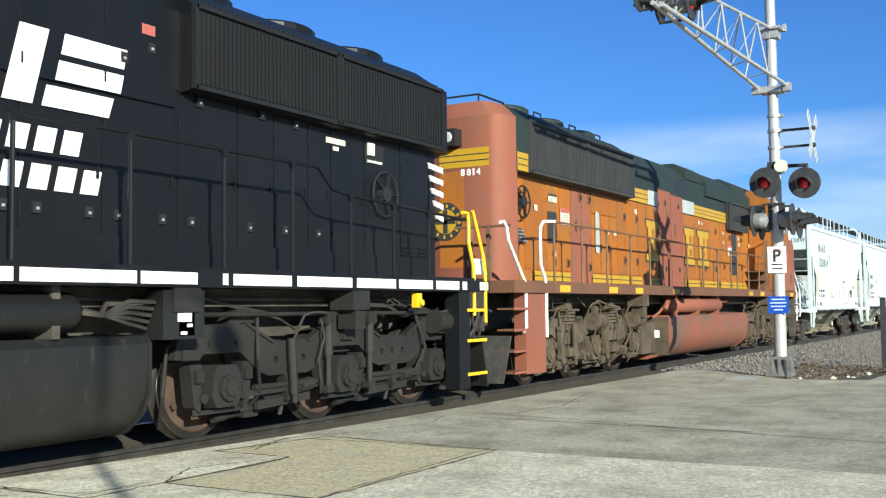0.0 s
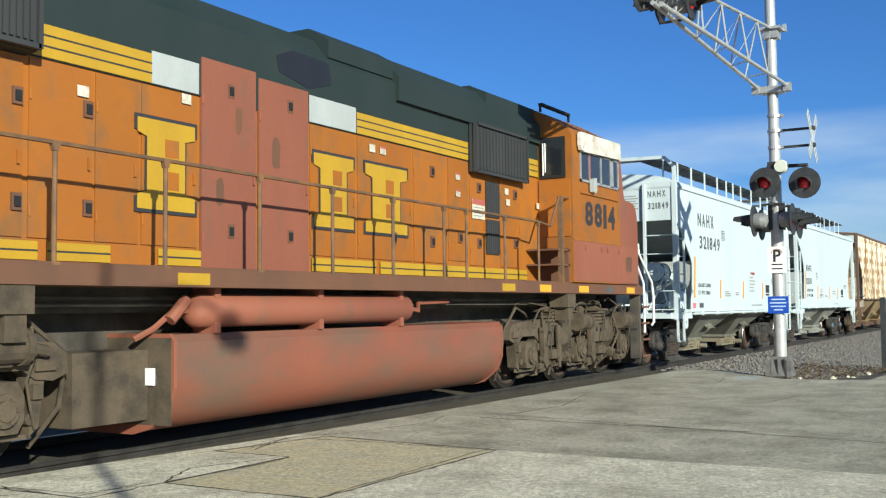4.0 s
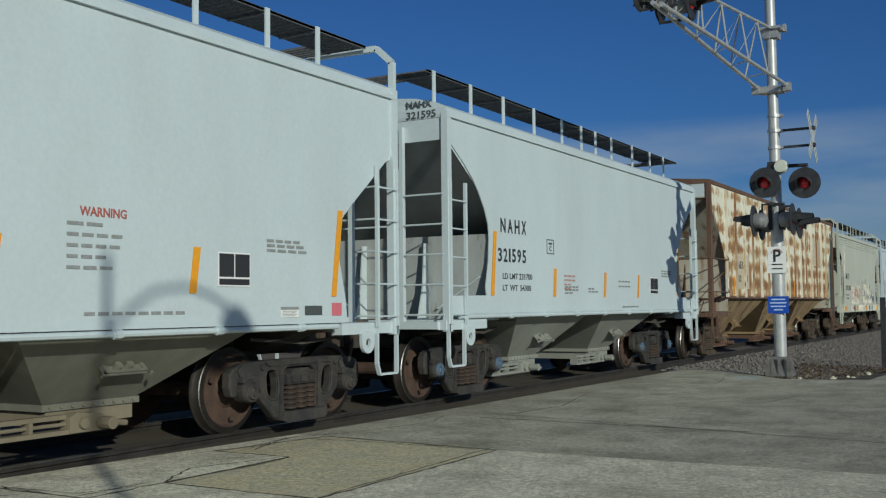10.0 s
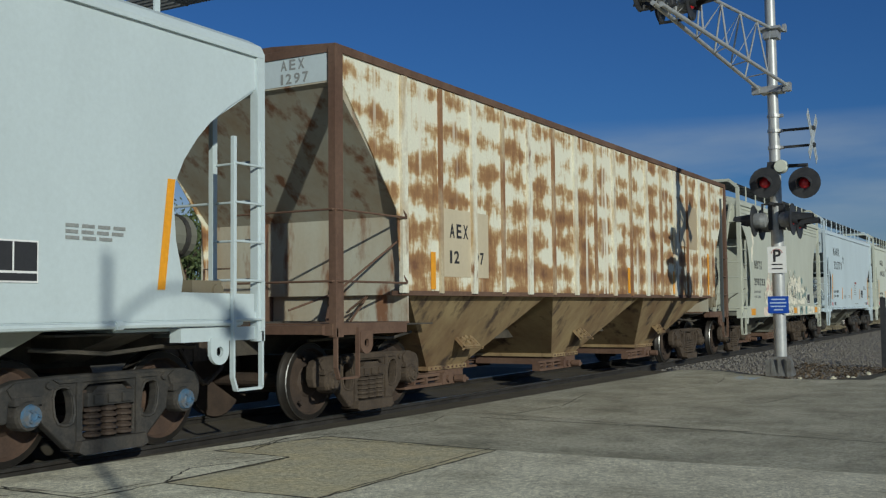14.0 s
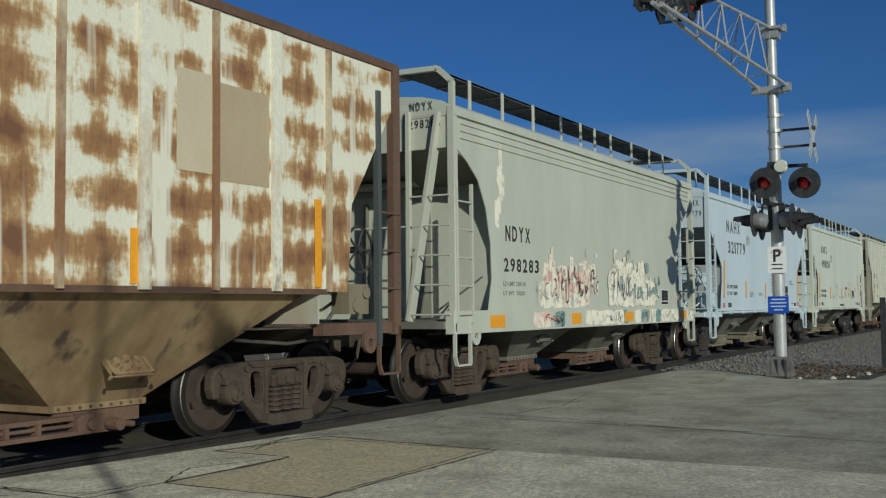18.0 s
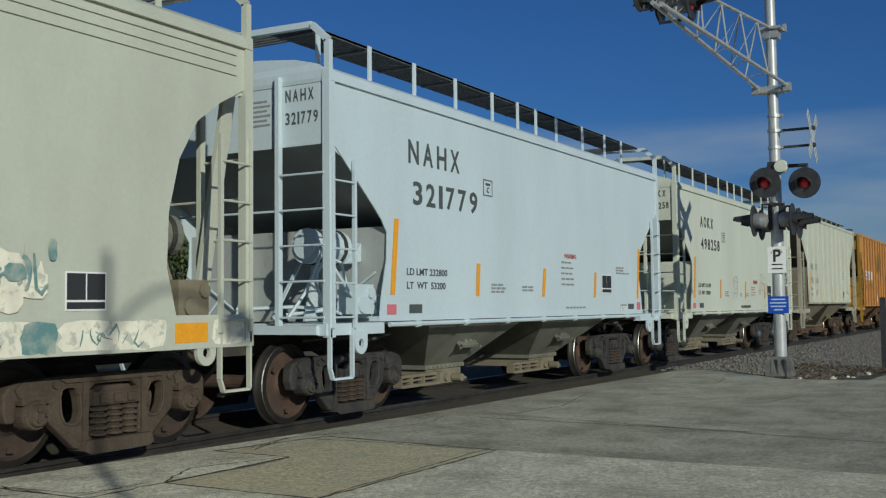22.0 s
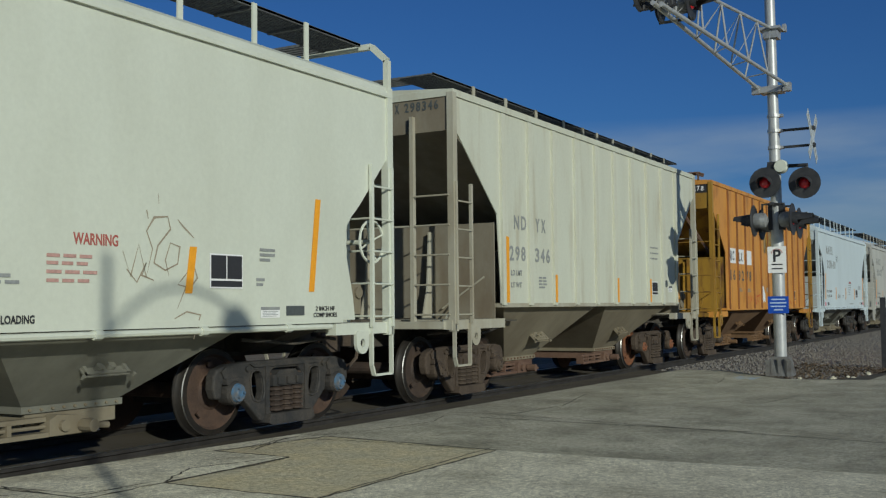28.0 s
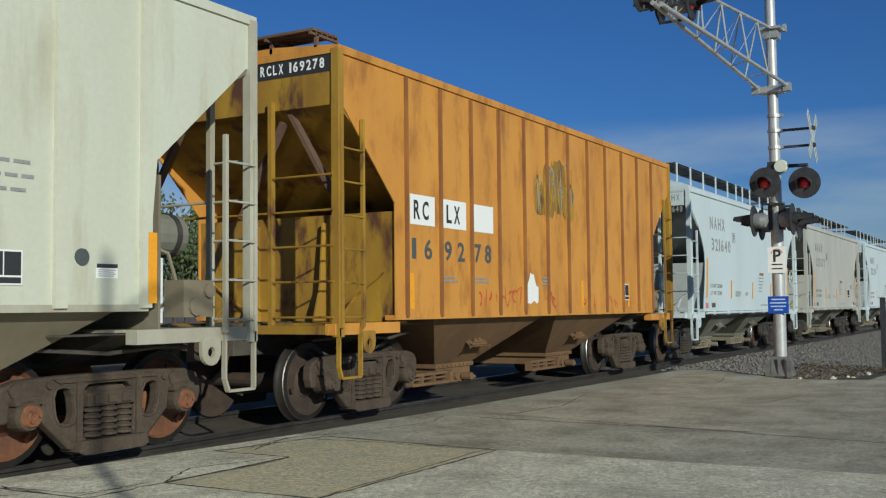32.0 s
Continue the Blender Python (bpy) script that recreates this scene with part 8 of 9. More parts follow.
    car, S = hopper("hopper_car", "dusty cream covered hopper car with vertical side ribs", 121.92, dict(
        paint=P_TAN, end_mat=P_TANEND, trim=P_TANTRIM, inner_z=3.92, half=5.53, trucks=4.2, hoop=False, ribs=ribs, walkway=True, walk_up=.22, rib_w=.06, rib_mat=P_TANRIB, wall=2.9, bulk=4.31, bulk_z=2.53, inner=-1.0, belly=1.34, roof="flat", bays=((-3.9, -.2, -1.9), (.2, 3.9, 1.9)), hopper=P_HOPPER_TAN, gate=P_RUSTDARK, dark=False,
        cap=CAP_RUST, rust=WHEEL_ORANGE, rust_l=WHEEL_DARK, hand_wheel=False,
        levels=[(1.34, 1.6, 4.12), (1.6, 1.6, 4.14), (2.65, 1.6, 4.24), (3.7, 1.6, 5.42), (3.73, 1.6, 5.52), (4.16, 1.6, 5.52)]))
    lettering("NDYX 298346", .13, GREY_INK, car, -5.536, -.42, 4.0, .98, turn=(90, 0, -90))
    lettering("ND", .21, FADED_INK, car, -3.7, -1.61, 2.47, .42)
    lettering("YX", .21, FADED_INK, car, -2.95, -1.61, 2.47, .37)
    lettering("298", .22, FADED_INK, car, -3.86, -1.61, 2.0, .54)
    lettering("346", .22, FADED_INK, car, -2.97, -1.61, 2.0, .55)
    lettering("LD LMT", .08, FADED_INK, car, -3.82, -1.61, 1.78, .38)
    lettering("LT WT", .08, FADED_INK, car, -3.82, -1.61, 1.6, .36)
    tapes(car, 1.645, [(-4.04, -3.95, 1.38, 2.34, 0), (-2.3, -2.22, 1.38, 1.82, 0), (.48, .56, 1.38, 1.82, 0), (2.29, 2.37, 1.38, 1.84, 0), (4.1, 4.2, 1.38, 2.0, 0)], AMBER)
    stencils(car, 1.606, [(2.38, 2.46 - .11 * k, 1, .74 - .2 * (k == 2)) for k in range(3)] + [(-2.85, 1.75, 4, .4)], FADED_INK, 11)
    consolidated(car, 1.606, 2.5, 1.52, .34, .27)
    bm = bmesh.new()
    turned(bm, [(-1.62, .07), (-1.604, .07)], (3.41, 0, 1.76), "y", 16)
    part("round_mark", bm, GREY_INK, car)
    sticker(car, 3.56, 1.59, .23, .12, 1.606, SIGN_WHITE, INK)
    ribs = [-4.5 + .839 * k for k in range(12)]
    car, S = hopper("hopper_car", "faded orange covered hopper car with yellow ends and shadow-dark ribs", 134.8, dict(
        paint=P_ORANGE, half=5.92, trucks=4.55, hoop=False, ribs=ribs, walkway=False, belly=1.2, roof="flat", trim=P_YELLOW, sill_mat=P_ORANGE, rib_mat=P_DARKRIB, rib_w=.022, wall=3.7, bulk=4.7, bulk_z=2.5, inner=-.69, end_mat=P_YELLOW, hopper=P_HOPPER_BROWN, gate=P_HOPPER_BROWN, dark=False, rust=WHEEL_DARK,
        bays=((-3.7, -.2, -1.9), (.2, 3.7, 1.9)), lad_z=3.5, inner_z=3.72, hand_wheel=False,
        levels=[(1.2, 1.6, 4.74), (1.6, 1.6, 4.74), (2.59, 1.6, 4.74), (3.62, 1.6, 5.82), (3.64, 1.6, 5.9), (4.2, 1.6, 5.9)]))
    for a, ch in ((-4.36, "1"), (-4.06, "6"), (-3.55, "9"), (-3.2, "2"), (-2.72, "7"), (-2.42, "8")):
        lettering(ch, .26, GREY_INK, car, a, -1.607, 1.93, .10 if ch == "1" else .19)
    for a, w, word in ((-4.40, .60, "RC"), (-3.58, .62, "LX"), (-2.78, .62, "")):
        bm = bmesh.new()
        plate(bm, a, a + w, 2.36, 2.74, -1.606, .004)
        part("mark_panel", bm, SIGN_WHITE, car, "white panel for the reporting mark")
        if word:
            lettering(word, .24, INK, car, a + .08, -1.613, 2.43, .36)
    bm = bmesh.new()
    box(bm, -5.925, -5.9, -1.5, -.43, 4.0, 4.2)
    part("number_board", bm, INK, car, "black number board on the yellow end")
    for y0, z0, y1, z1 in ((-.85, 3.6, -1.5, 2.55), (.85, 3.6, 1.5, 2.55), (-.1, 2.4, -.75, 3.5)):
        bm = bmesh.new()
        bar(bm, (-5.80, y0, z0), (-5.80, y1, z1), .10, .05)
        part("end_brace", bm, P_RUSTDARK, car, "rusty diagonal end brace")
    bm = bmesh.new()
    for k in range(5):
        box(bm, -6.02 + k * .1, -5.95 + k * .1, -1.35, 1.35, 4.47, 4.50)
    for yy in (-1.3, -.65, 0, .65, 1.3):
        box(bm, -6.02, -5.5, yy - .02, yy + .02, 4.43, 4.475)
        box(bm, -5.92, -5.88, yy - .02, yy + .02, 4.25, 4.45)
    tagged(part("end_running_board", bm, P_RUSTDARK, car, "rusty slatted running board over the end"), kind="stuff")
    lettering("RCLX 169278", .12, SIGN_WHITE, car, -5.928, -.50, 4.045, .93, turn=(90, 0, -90))
    stencils(car, 1.606, [(-3.6, 1.7, 2, .5), (-2.75, 1.7, 2, .5), (-.5, 1.75, 3, .4)], FADED_INK, 13)
    rnd = random.Random(31)
    for x0, w, h, m, r in ((-2.6, 1.35, .34, RED_SPRAY, .026), (-.35, .35, .3, RED_SPRAY, .026), (1.1, .6, .25, RED_SPRAY, .022), (2.2, .5, .2, RED_SPRAY, .018)):
        bm = bmesh.new()
        scribble(bm, x0, 1.3, 1.607, w, h, rnd, 9 if w > 1 else 4, r * .8)
        pieces("tag_stroke", bm, m, car, "red sprayed scrawl")
    bm = bmesh.new()
    ragged(bm, -1.1, -.66, 1.38, 1.86, 1.606, rnd, 8)
    part("painted_tag", bm, SIGN_WHITE, car, "small white sprayed tag")
    for k, (x0, w, z0, h) in enumerate(((-.75, .55, 2.75, .5), (-.45, .5, 2.72, .85), (-.1, .55, 2.8, .9), (.3, .5, 2.75, .6))):
        bm = bmesh.new()
        blob(bm, x0, z0, w, h, 1.606 + .0004 * k, rnd, 18)
        part("painted_emblem", bm, P_YELLOW, car, "worn yellow painted emblem")
    for m, k in ((FADED_INK, 8), (P_YEL, 10)):
        bm = bmesh.new()
        scribble(bm, -.75, 2.7, 1.6105 if m is FADED_INK else 1.6115, 1.5, 1.0, rnd, k, .022)
        pieces("tag_stroke", bm, m, car, "black and yellow sprayed strokes")
    consolidated(car, 1.606, 3.15, 1.42, .2, .3)
    for a in (-4.42, 1.05, 3.3):
        tapes(car, 1.606, [(a, a + .1, 1.3, 1.75, 0)], AMBER)
    for k, x in enumerate((147.75, 160.75, 173.8)):
        nahx("hopper_car", "clean pale covered hopper car at the train's rear" if k != 1 else "dirty grey covered hopper car at the train's rear", x, "321%d" % (640 + 37 * k),
             paint_=P_DIRTY if k == 1 else P_WHITE1, seed=6 + k, brake_end=1, levels=NAHX_LEVELS[:3] + N2_LEVELS[5:], wall=3.5, brow=3.55, hoop=False, layout=1, letters=FADED_INK)


build_train()
# ---------------------------------------------------------------- crossing signal
RED_LENS = surface("red_lens", (0.62, 0.018, 0.03), 0.3, coat=0.4)
# lighter copy for side-facing lamps: their sunlit look put into the colour
HOUSING = surface("sunlit_lamp_housing", (0.30, 0.31, 0.31), 0.5, 0.3, second=(0.2, 0.2, 0.2), scale=9, cover=0.4)
BOARD = surface("blue_grey_sign_board", (0.46, 0.50, 0.52), 0.5, second=(0.34, 0.37, 0.38), scale=9, cover=.4)
HOOD_BLACK = surface("black_signal_paint", (0.026, 0.027, 0.030), 0.55, second=(0.045, 0.045, 0.046), scale=6, cover=0.35, grain=0.15)
ALU = surface("aluminium_paint", (0.47, 0.475, 0.465), 0.42, 0.25, second=(0.36, 0.37, 0.37), scale=5, cover=0.35, soft=0.15, grain=0.1)


def flasher(parent, x, y, z, turn, r=.29):
    """A round black flasher that faces along -y before it is turned round z."""
    m = pose(x, y, z, 0, 0, turn)
    bm = bmesh.new()
    turned(bm, [(.0, .02), (.0, r - .02), (-.012, r), (-.02, r), (-.02, .12), (-.015, .02)], (0, 0, 0), "y", 32)
    disc = part("flasher_disc", bm, HOOD_BLACK, parent, "round black background disc", at=m)
    bm = bmesh.new()
    turned(bm, [(.0, .14), (.12, .15), (.2, .13), (.24, .06)], (0, 0, 0), "y", 20)
    part("lamp_housing", bm, HOUSING if turn % 180 == 0 else HOOD_BLACK, disc)
    bm = bmesh.new()
    turned(bm, [(-.075, .01), (-.07, .05), (-.05, .085), (-.022, .105)], (0, 0, 0), "y", 24)
    part("lens", bm, RED_LENS, disc, "dark red lens", smooth=True)
    bm = bmesh.new()
    n = 18
    ring = []
    for k in range(n + 1):
        a = radians(-35 + 250 * k / n)
        out = (.38 if turn % 180 == 0 else .27) if 20 < -35 + 250 * k / n < 160 else .12
        ring.append([bm.verts.new((q * math.cos(a), yy, q * math.sin(a) - (.04 if yy < -.1 else 0))) for q, yy in ((.135, -.02), (.135, -out), (.125, -out), (.125, -.02))])
    for a, b in zip(ring, ring[1:]):
        for i in range(4):
            bm.faces.new((a[i], a[(i + 1) % 4], b[(i + 1) % 4], b[i]))
    part("visor", bm, HOOD_BLACK, disc)
    return disc


def crossing_signal():
    X, Y = 20.13, 4.342
    sig = thing("crossing_signal", pose(X, Y, -.03, 0, 0, 0), "tall aluminium railway crossing signal with red flashers and cantilever arm", "crossing signal")
    bm = bmesh.new()
    rod(bm, (0, 0, .3), (0, 0, 3.2), .115, 24)
    rod(bm, (0, 0, 3.2), (-.01, 0.02, 7.6), .105, 24, .095)
    pole = part("pole", bm, ALU, sig, "smooth aluminium pole", smooth=True)
    for z in (4.32, 4.64, 4.93, 3.95):
        bm = bmesh.new()
        turned(bm, [(z - .03, .10), (z - .03, .128), (z + .03, .128), (z + .03, .10)], (0, 0, 0), "z", 20)
        box(bm, -.05, .05, -.17, -.1, z - .025, z + .025)
        part("clamp_band", bm, GALV, pole)
    bm = bmesh.new()
    va = [bm.verts.new(p) for p in ((-.23, -.23, 0), (.23, -.23, 0), (.23, .23, 0), (-.23, .23, 0))]
    vb = [bm.verts.new(p) for p in ((-.16, -.16, .36), (.16, -.16, .36), (.16, .16, .36), (-.16, .16, .36))]
    bm.faces.new(va[::-1]), bm.faces.new(vb)
    for i in range(4):
        bm.faces.new((va[i], va[(i + 1) % 4], vb[(i + 1) % 4], vb[i]))
    bevelled(bm, .03, 2)
    for a in (-.19, .19):
        box(bm, -.25, -.14, a - .04, a + .04, 0, .30)
    base = part("base", bm, CAST, sig, "cast base with bolted feet")
    bm = bmesh.new()
    for a in (-.13, .0, .13):
        box(bm, -.235, -.20, a - .012, a + .012, .06, .33)
    part("base_rib", bm, CAST, base)
    # upper flashers, facing along the street
    bm = bmesh.new()
    rod(bm, (-.05, .14, 3.96), (-.05, -.60, 3.94), .035)
    box(bm, -.14, .1, -.12, .12, 3.90, 4.04)
    rod(bm, (-.05, .13, 3.96), (-.05, .13, 3.7), .03)
    rod(bm, (-.05, -.585, 3.94), (-.05, -.585, 3.68), .03)
    part("crossarm", bm, HOOD_BLACK, sig)
    flasher(sig, -.30, .13, 3.63, -90)
    flasher(sig, -.30, -.585, 3.58, -90)
    bm = bmesh.new()
    turned(bm, [(-.20, .05), (-.20, .11), (-.14, .13), (-.05, .13)], (0, -.13, 3.94), "x", 20)
    part("junction_cap", bm, P_CREAM, sig, "round cream junction cap")
    # lower flashers, facing up and down the road
    bm = bmesh.new()
    rod(bm, (-.45, 0, 3.22), (.45, 0, 3.22), .035)
    box(bm, -.10, .10, -.14, .14, 2.75, 3.25)
    for a in (-.3, .3):
        for b in (-.28, .28):
            pipe(bm, [(a, 0, 3.22), (a, b * .7, 3.22), (a, b * .7, 3.0)], .025)
    part("crossarm", bm, HOOD_BLACK, sig)
    for a in (-.3, .3):
        flasher(sig, a, -.34, 2.92 - (.04 if a > 0 else 0), 0, .30)
        flasher(sig, a, .34, 2.92 - (.04 if a > 0 else 0), 180, .30)
    # crossbuck on two brackets
    bm = bmesh.new()
    for z in (4.32, 4.64):
        box(bm, -.04, .04, -.72, -.08, z - .02, z + .02)
        box(bm, -.09, .09, -.74, -.70, z - .03, z + .03)
    part("bracket", bm, HOOD_BLACK, sig)
    for s in (-1, 1):
        bm = bmesh.new()
        m = Matrix.Translation((-.02, -.70 - .006 * s, 4.47)) @ Matrix.Rotation(radians(45 * s + 90), 4, "Y")
        box(bm, -.58, .58, -.004, .004, -.10, .10, m)
        cb = part("crossbuck_board", bm, BOARD, sig, "pale blue-grey crossbuck board with faint letters")
        bm = bmesh.new()
        for k in range(8):
            if k in (3, 4):
                continue
            a = -.56 + .14 * k
            box(bm, a + .035, a + .10, -.007, -.004, -.055, .055, m)
        pieces("board_mark", bm, FADED_INK, cb)
    # sign plates
    bm = bmesh.new()
    box(bm, -.135, -.127, -.18, .16, 1.93, 2.43)
    bevelled(bm, .003, 1)
    sp = part("sign_plate", bm, SIGN_WHITE, sig, "white parking sign with black P")
    lettering("P", .23, INK, sp, -.139, .055, 2.14, .14, turn=(90, 0, -90), bold=.02)
    bm = bmesh.new()
    for z in (2.08, 2.0):
        box(bm, -.139, -.135, -.11, .09, z, z + .022)
    part("sign_bar", bm, INK, sp)
    bm = bmesh.new()
    n = 24
    for k in range(n):
        a = math.pi * k / n
        b = math.pi * (k + 1) / n
        rod(bm, (-.138, -.01 + .10 * math.cos(a), 2.30 + .08 * math.sin(a)), (-.138, -.01 + .10 * math.cos(b), 2.30 + .08 * math.sin(b)), .006, 4)
    part("sign_arc", bm, RED_INK, sp)
    bm = bmesh.new()
    box(bm, -.135, -.127, -.20, .18, 1.17, 1.49)
    bp = part("sign_plate", bm, SIGN_BLUE, sig, "small blue emergency notice with white lines")
    bm = bmesh.new()
    for k, w in enumerate((.26, .30, .28, .16)):
        box(bm, -.139, -.135, -.01 - w / 2, -.01 + w / 2, 1.42 - .065 * k, 1.445 - .065 * k)
    part("sign_lines", bm, surface("pale_blue_lettering", (0.45, 0.55, 0.75), 0.5), bp)
    # cantilever arm: three tubes that draw together, braced in A-frames
    A0, A1 = Vector((-.1, -.28, 5.48)), Vector((-6.6, .03, 5.45))
    B0, B1 = Vector((-.1, .26, 5.48)), Vector((-6.6, .15, 5.49))
    C0, C1 = Vector((-.1, 0, 6.62)), Vector((-6.6, .08, 5.92))
    for a, b, r in ((A0, A1, .034), (B0, B1, .034), (C0, C1, .03)):
        bm = bmesh.new()
        rod(bm, a, b, r, 12)
        part("arm_chord", bm, ALU, sig)
    struts, ties = bmesh.new(), bmesh.new()
    n = 6
    for k in range(n):
        u, v, w = (.155 + .18 * k), (.20 + .178 * k), (.165 + .165 * k)
        if v > 1:
            continue
        c = C0.lerp(C1, u)
        rod(struts, A0.lerp(A1, v), c, .016, 6)
        rod(struts, B0.lerp(B1, w), c, .016, 6)
        rod(ties, A0.lerp(A1, v), B0.lerp(B1, w), .011, 6)
        rod(ties, A0.lerp(A1, v), C0.lerp(C1, max(0, u - .18)), .006, 5)
        rod(ties, B0.lerp(B1, min(1, w + .165)), c, .006, 5)
    pieces("arm_strut", struts, ALU, sig)
    pieces("arm_tie", ties, ALU, sig)
    bm = bmesh.new()
    box(bm, -.17, .14, -.20, .22, 5.37, 5.49)
    box(bm, -.2, -.06, -.36, -.22, 5.36, 5.52)
    box(bm, -.2, -.06, .22, .36, 5.36, 5.52)
    box(bm, -.2, .2, -.2, .2, 6.58, 6.63)
    box(bm, -.14, .14, -.14, .14, 6.42, 6.58)
    box(bm, .12, .24, -.24, -.18, 6.58, 6.72)
    pieces("arm_clamp", bm, GALV, sig)
    bm = bmesh.new()
    for a in (-5.5, -6.3):
        rod(bm, (a, -.1, 5.50), (a, .42, 5.50), .022)
        rod(bm, (a, -.03, 5.50), (a, -.03, 5.74), .022)
        rod(bm, (a, .38, 5.50), (a, .38, 5.74), .022)
    pieces("lamp_bracket", bm, HOOD_BLACK, sig)
    for a, b, z, turn in ((-5.5, -.05, 5.74, 0), (-5.6, .36, 5.74, 180), (-6.3, .0, 5.74, 0), (-6.35, .42, 5.74, 180)):
        flasher(sig, a, b, z, turn, .27)


crossing_signal()


# ---------------------------------------------------------------- street lamp behind the camera, whose shadow falls on the train
def street_lamp():
    k = 11.0
    x, y = 6.08 - .717 * k, 6.79 - k
    lift = .405 * k
    la = thing("street_lamp", pose(x, y, -.03), "grey steel street lamp with a curved bracket arm", "street lamp")
    bm = bmesh.new()
    rod(bm, (0, 0, 0), (0, 0, 1.83 + lift), .06, 16, .035)
    turned(bm, [(0, .2), (.05, .2), (.1, .12), (.3, .1)], (0, 0, 0), "z", 16)
    part("pole", bm, GALV, la, smooth=True)
    pts = [(.05, 1.16), (.25, 1.36), (.55, 1.52), (.95, 1.56), (1.3, 1.46), (1.55, 1.32)]
    bm = bmesh.new()
    pipe(bm, [(a, 0, b + lift) for a, b in pts], .026, 8)
    part("arm", bm, GALV, la)
    bm = bmesh.new()
    turned(bm, [(1.02 + lift, .04), (1.06 + lift, .16), (1.2 + lift, .2), (1.34 + lift, .1), (1.38 + lift, .03)], (1.62, 0, 0), "z", 16)
    part("lamp_head", bm, CAST, la)


street_lamp()


# ---------------------------------------------------------------- beyond the track
STUCCO = surface("white_stone", (0.50, 0.49, 0.46), 0.85, second=(0.42, 0.41, 0.37), scale=.4, cover=0.4, soft=.2, grain=0.06, grain_scale=4)
LEAF = surface("leaves", (0.055, 0.085, 0.028), 0.7, second=(0.09, 0.11, 0.035), scale=1.5, cover=0.5, grain=0.3, grain_scale=6)
BARK = surface("bark", (0.09, 0.065, 0.045), 0.95, second=(0.05, 0.04, 0.03), scale=6, grain=0.3)
ROOFING = surface("pale_roof", (0.62, 0.64, 0.66), 0.6, second=(0.5, 0.51, 0.52), scale=.3, grain=0.05)
BRICK = surface("tan_brick", (0.32, 0.22, 0.16), 0.9, second=(0.25, 0.17, 0.12), scale=2, grain=0.2, grain_scale=8)


def clock_tower():
    tw = thing("clock_tower", pose(100.5, 122, -.3, 0, 0, 28), "white stone clock tower rising behind the trees", "tower")
    tiers = [(0, 20.5, 3.4), (20.5, 21.2, 3.7), (21.2, 24.0, 2.9), (24.0, 24.5, 3.0), (24.5, 28.2, 2.35), (28.2, 33.0, 2.2), (33.0, 33.6, 2.45)]
    for z0, z1, r in tiers:
        bm = bmesh.new()
        box(bm, -r, r, -r, r, z0, z1)
        part("tier", bm, STUCCO, tw)
    bm = bmesh.new()
    turned(bm, [(33.6, 2.2), (34.6, 2.1), (35.8, 1.6), (36.5, .9), (36.8, .5), (38.2, .45), (38.5, .1)], (0, 0, 0), "z", 16)
    part("dome", bm, STUCCO, tw)
    bm = bmesh.new()
    for q in range(4):
        m = Matrix.Rotation(q * math.pi / 2, 4, "Z")
        for a in (-1.6, -.55, .55, 1.6):
            box(bm, a - .25, a + .25, -3.42, -3.3, 16.5, 19.3, m)
        for a in (-1, 1):
            box(bm, a - .2, a + .2, -2.92, -2.8, 21.8, 23.3, m)
    pieces("window", bm, GREY_INK, tw)
    for q in range(4):
        bm = bmesh.new()
        m = Matrix.Rotation(q * math.pi / 2, 4, "Z")
        turned(bm, [(-2.26, .9), (-2.2, .9)], (0, 0, 30.6), "y", 20)
        bmesh.ops.transform(bm, matrix=m, verts=bm.verts)
        cf = part("clock_face", bm, GREY_INK, tw)
        bm = bmesh.new()
        turned(bm, [(-2.29, .62), (-2.26, .62)], (0, 0, 30.6), "y", 20)
        bmesh.ops.transform(bm, matrix=m, verts=bm.verts)
        part("dial", bm, STUCCO, cf)


def tree(name, m, height, spread, seed, leaves=2600):
    rnd = random.Random(seed)
    t = thing(name, m, "leafy green tree with a dense uneven crown", "tree", "trees behind the track")
    bm = bmesh.new()
    rod(bm, (0, 0, 0), (.1, .05, height * .45), .22, 10, .14)
    tips = []
    for k in range(9):
        a = k * 2.4
        p0 = Vector((.05, .02, height * rnd.uniform(.25, .45)))
        p1 = p0 + Vector((math.cos(a) * spread * .5, math.sin(a) * spread * .5, height * rnd.uniform(.12, .4)))
        rod(bm, p0, p1, .08, 6, .03)
        tips += [p1, p0.lerp(p1, .6)]
    part("trunk", bm, BARK, t)
    bm = bmesh.new()
    clumps = [p + Vector((rnd.uniform(-.8, .8), rnd.uniform(-.8, .8), rnd.uniform(-.4, .9))) for p in tips] + [Vector((rnd.uniform(-.4, .4) * spread, rnd.uniform(-.4, .4) * spread, height * rnd.uniform(.35, .95))) for _ in range(22)]
    for k in range(leaves):
        c = rnd.choice(clumps)
        p = c + Vector((rnd.gauss(0, .55), rnd.gauss(0, .55), rnd.gauss(0, .5)))
        q = Euler((rnd.random() * 6, rnd.random() * 6, rnd.random() * 6)).to_matrix()
        s = rnd.uniform(.12, .26)
        v = [bm.verts.new(p + q @ Vector(a) * s) for a in ((-1, 0, 0), (0, -.5, .1), (1, 0, 0), (0, .5, .1))]
        bm.faces.new(v)
    cr = part("crown", bm, LEAF, t)
    tagged(cr, kind="stuff")
    return t


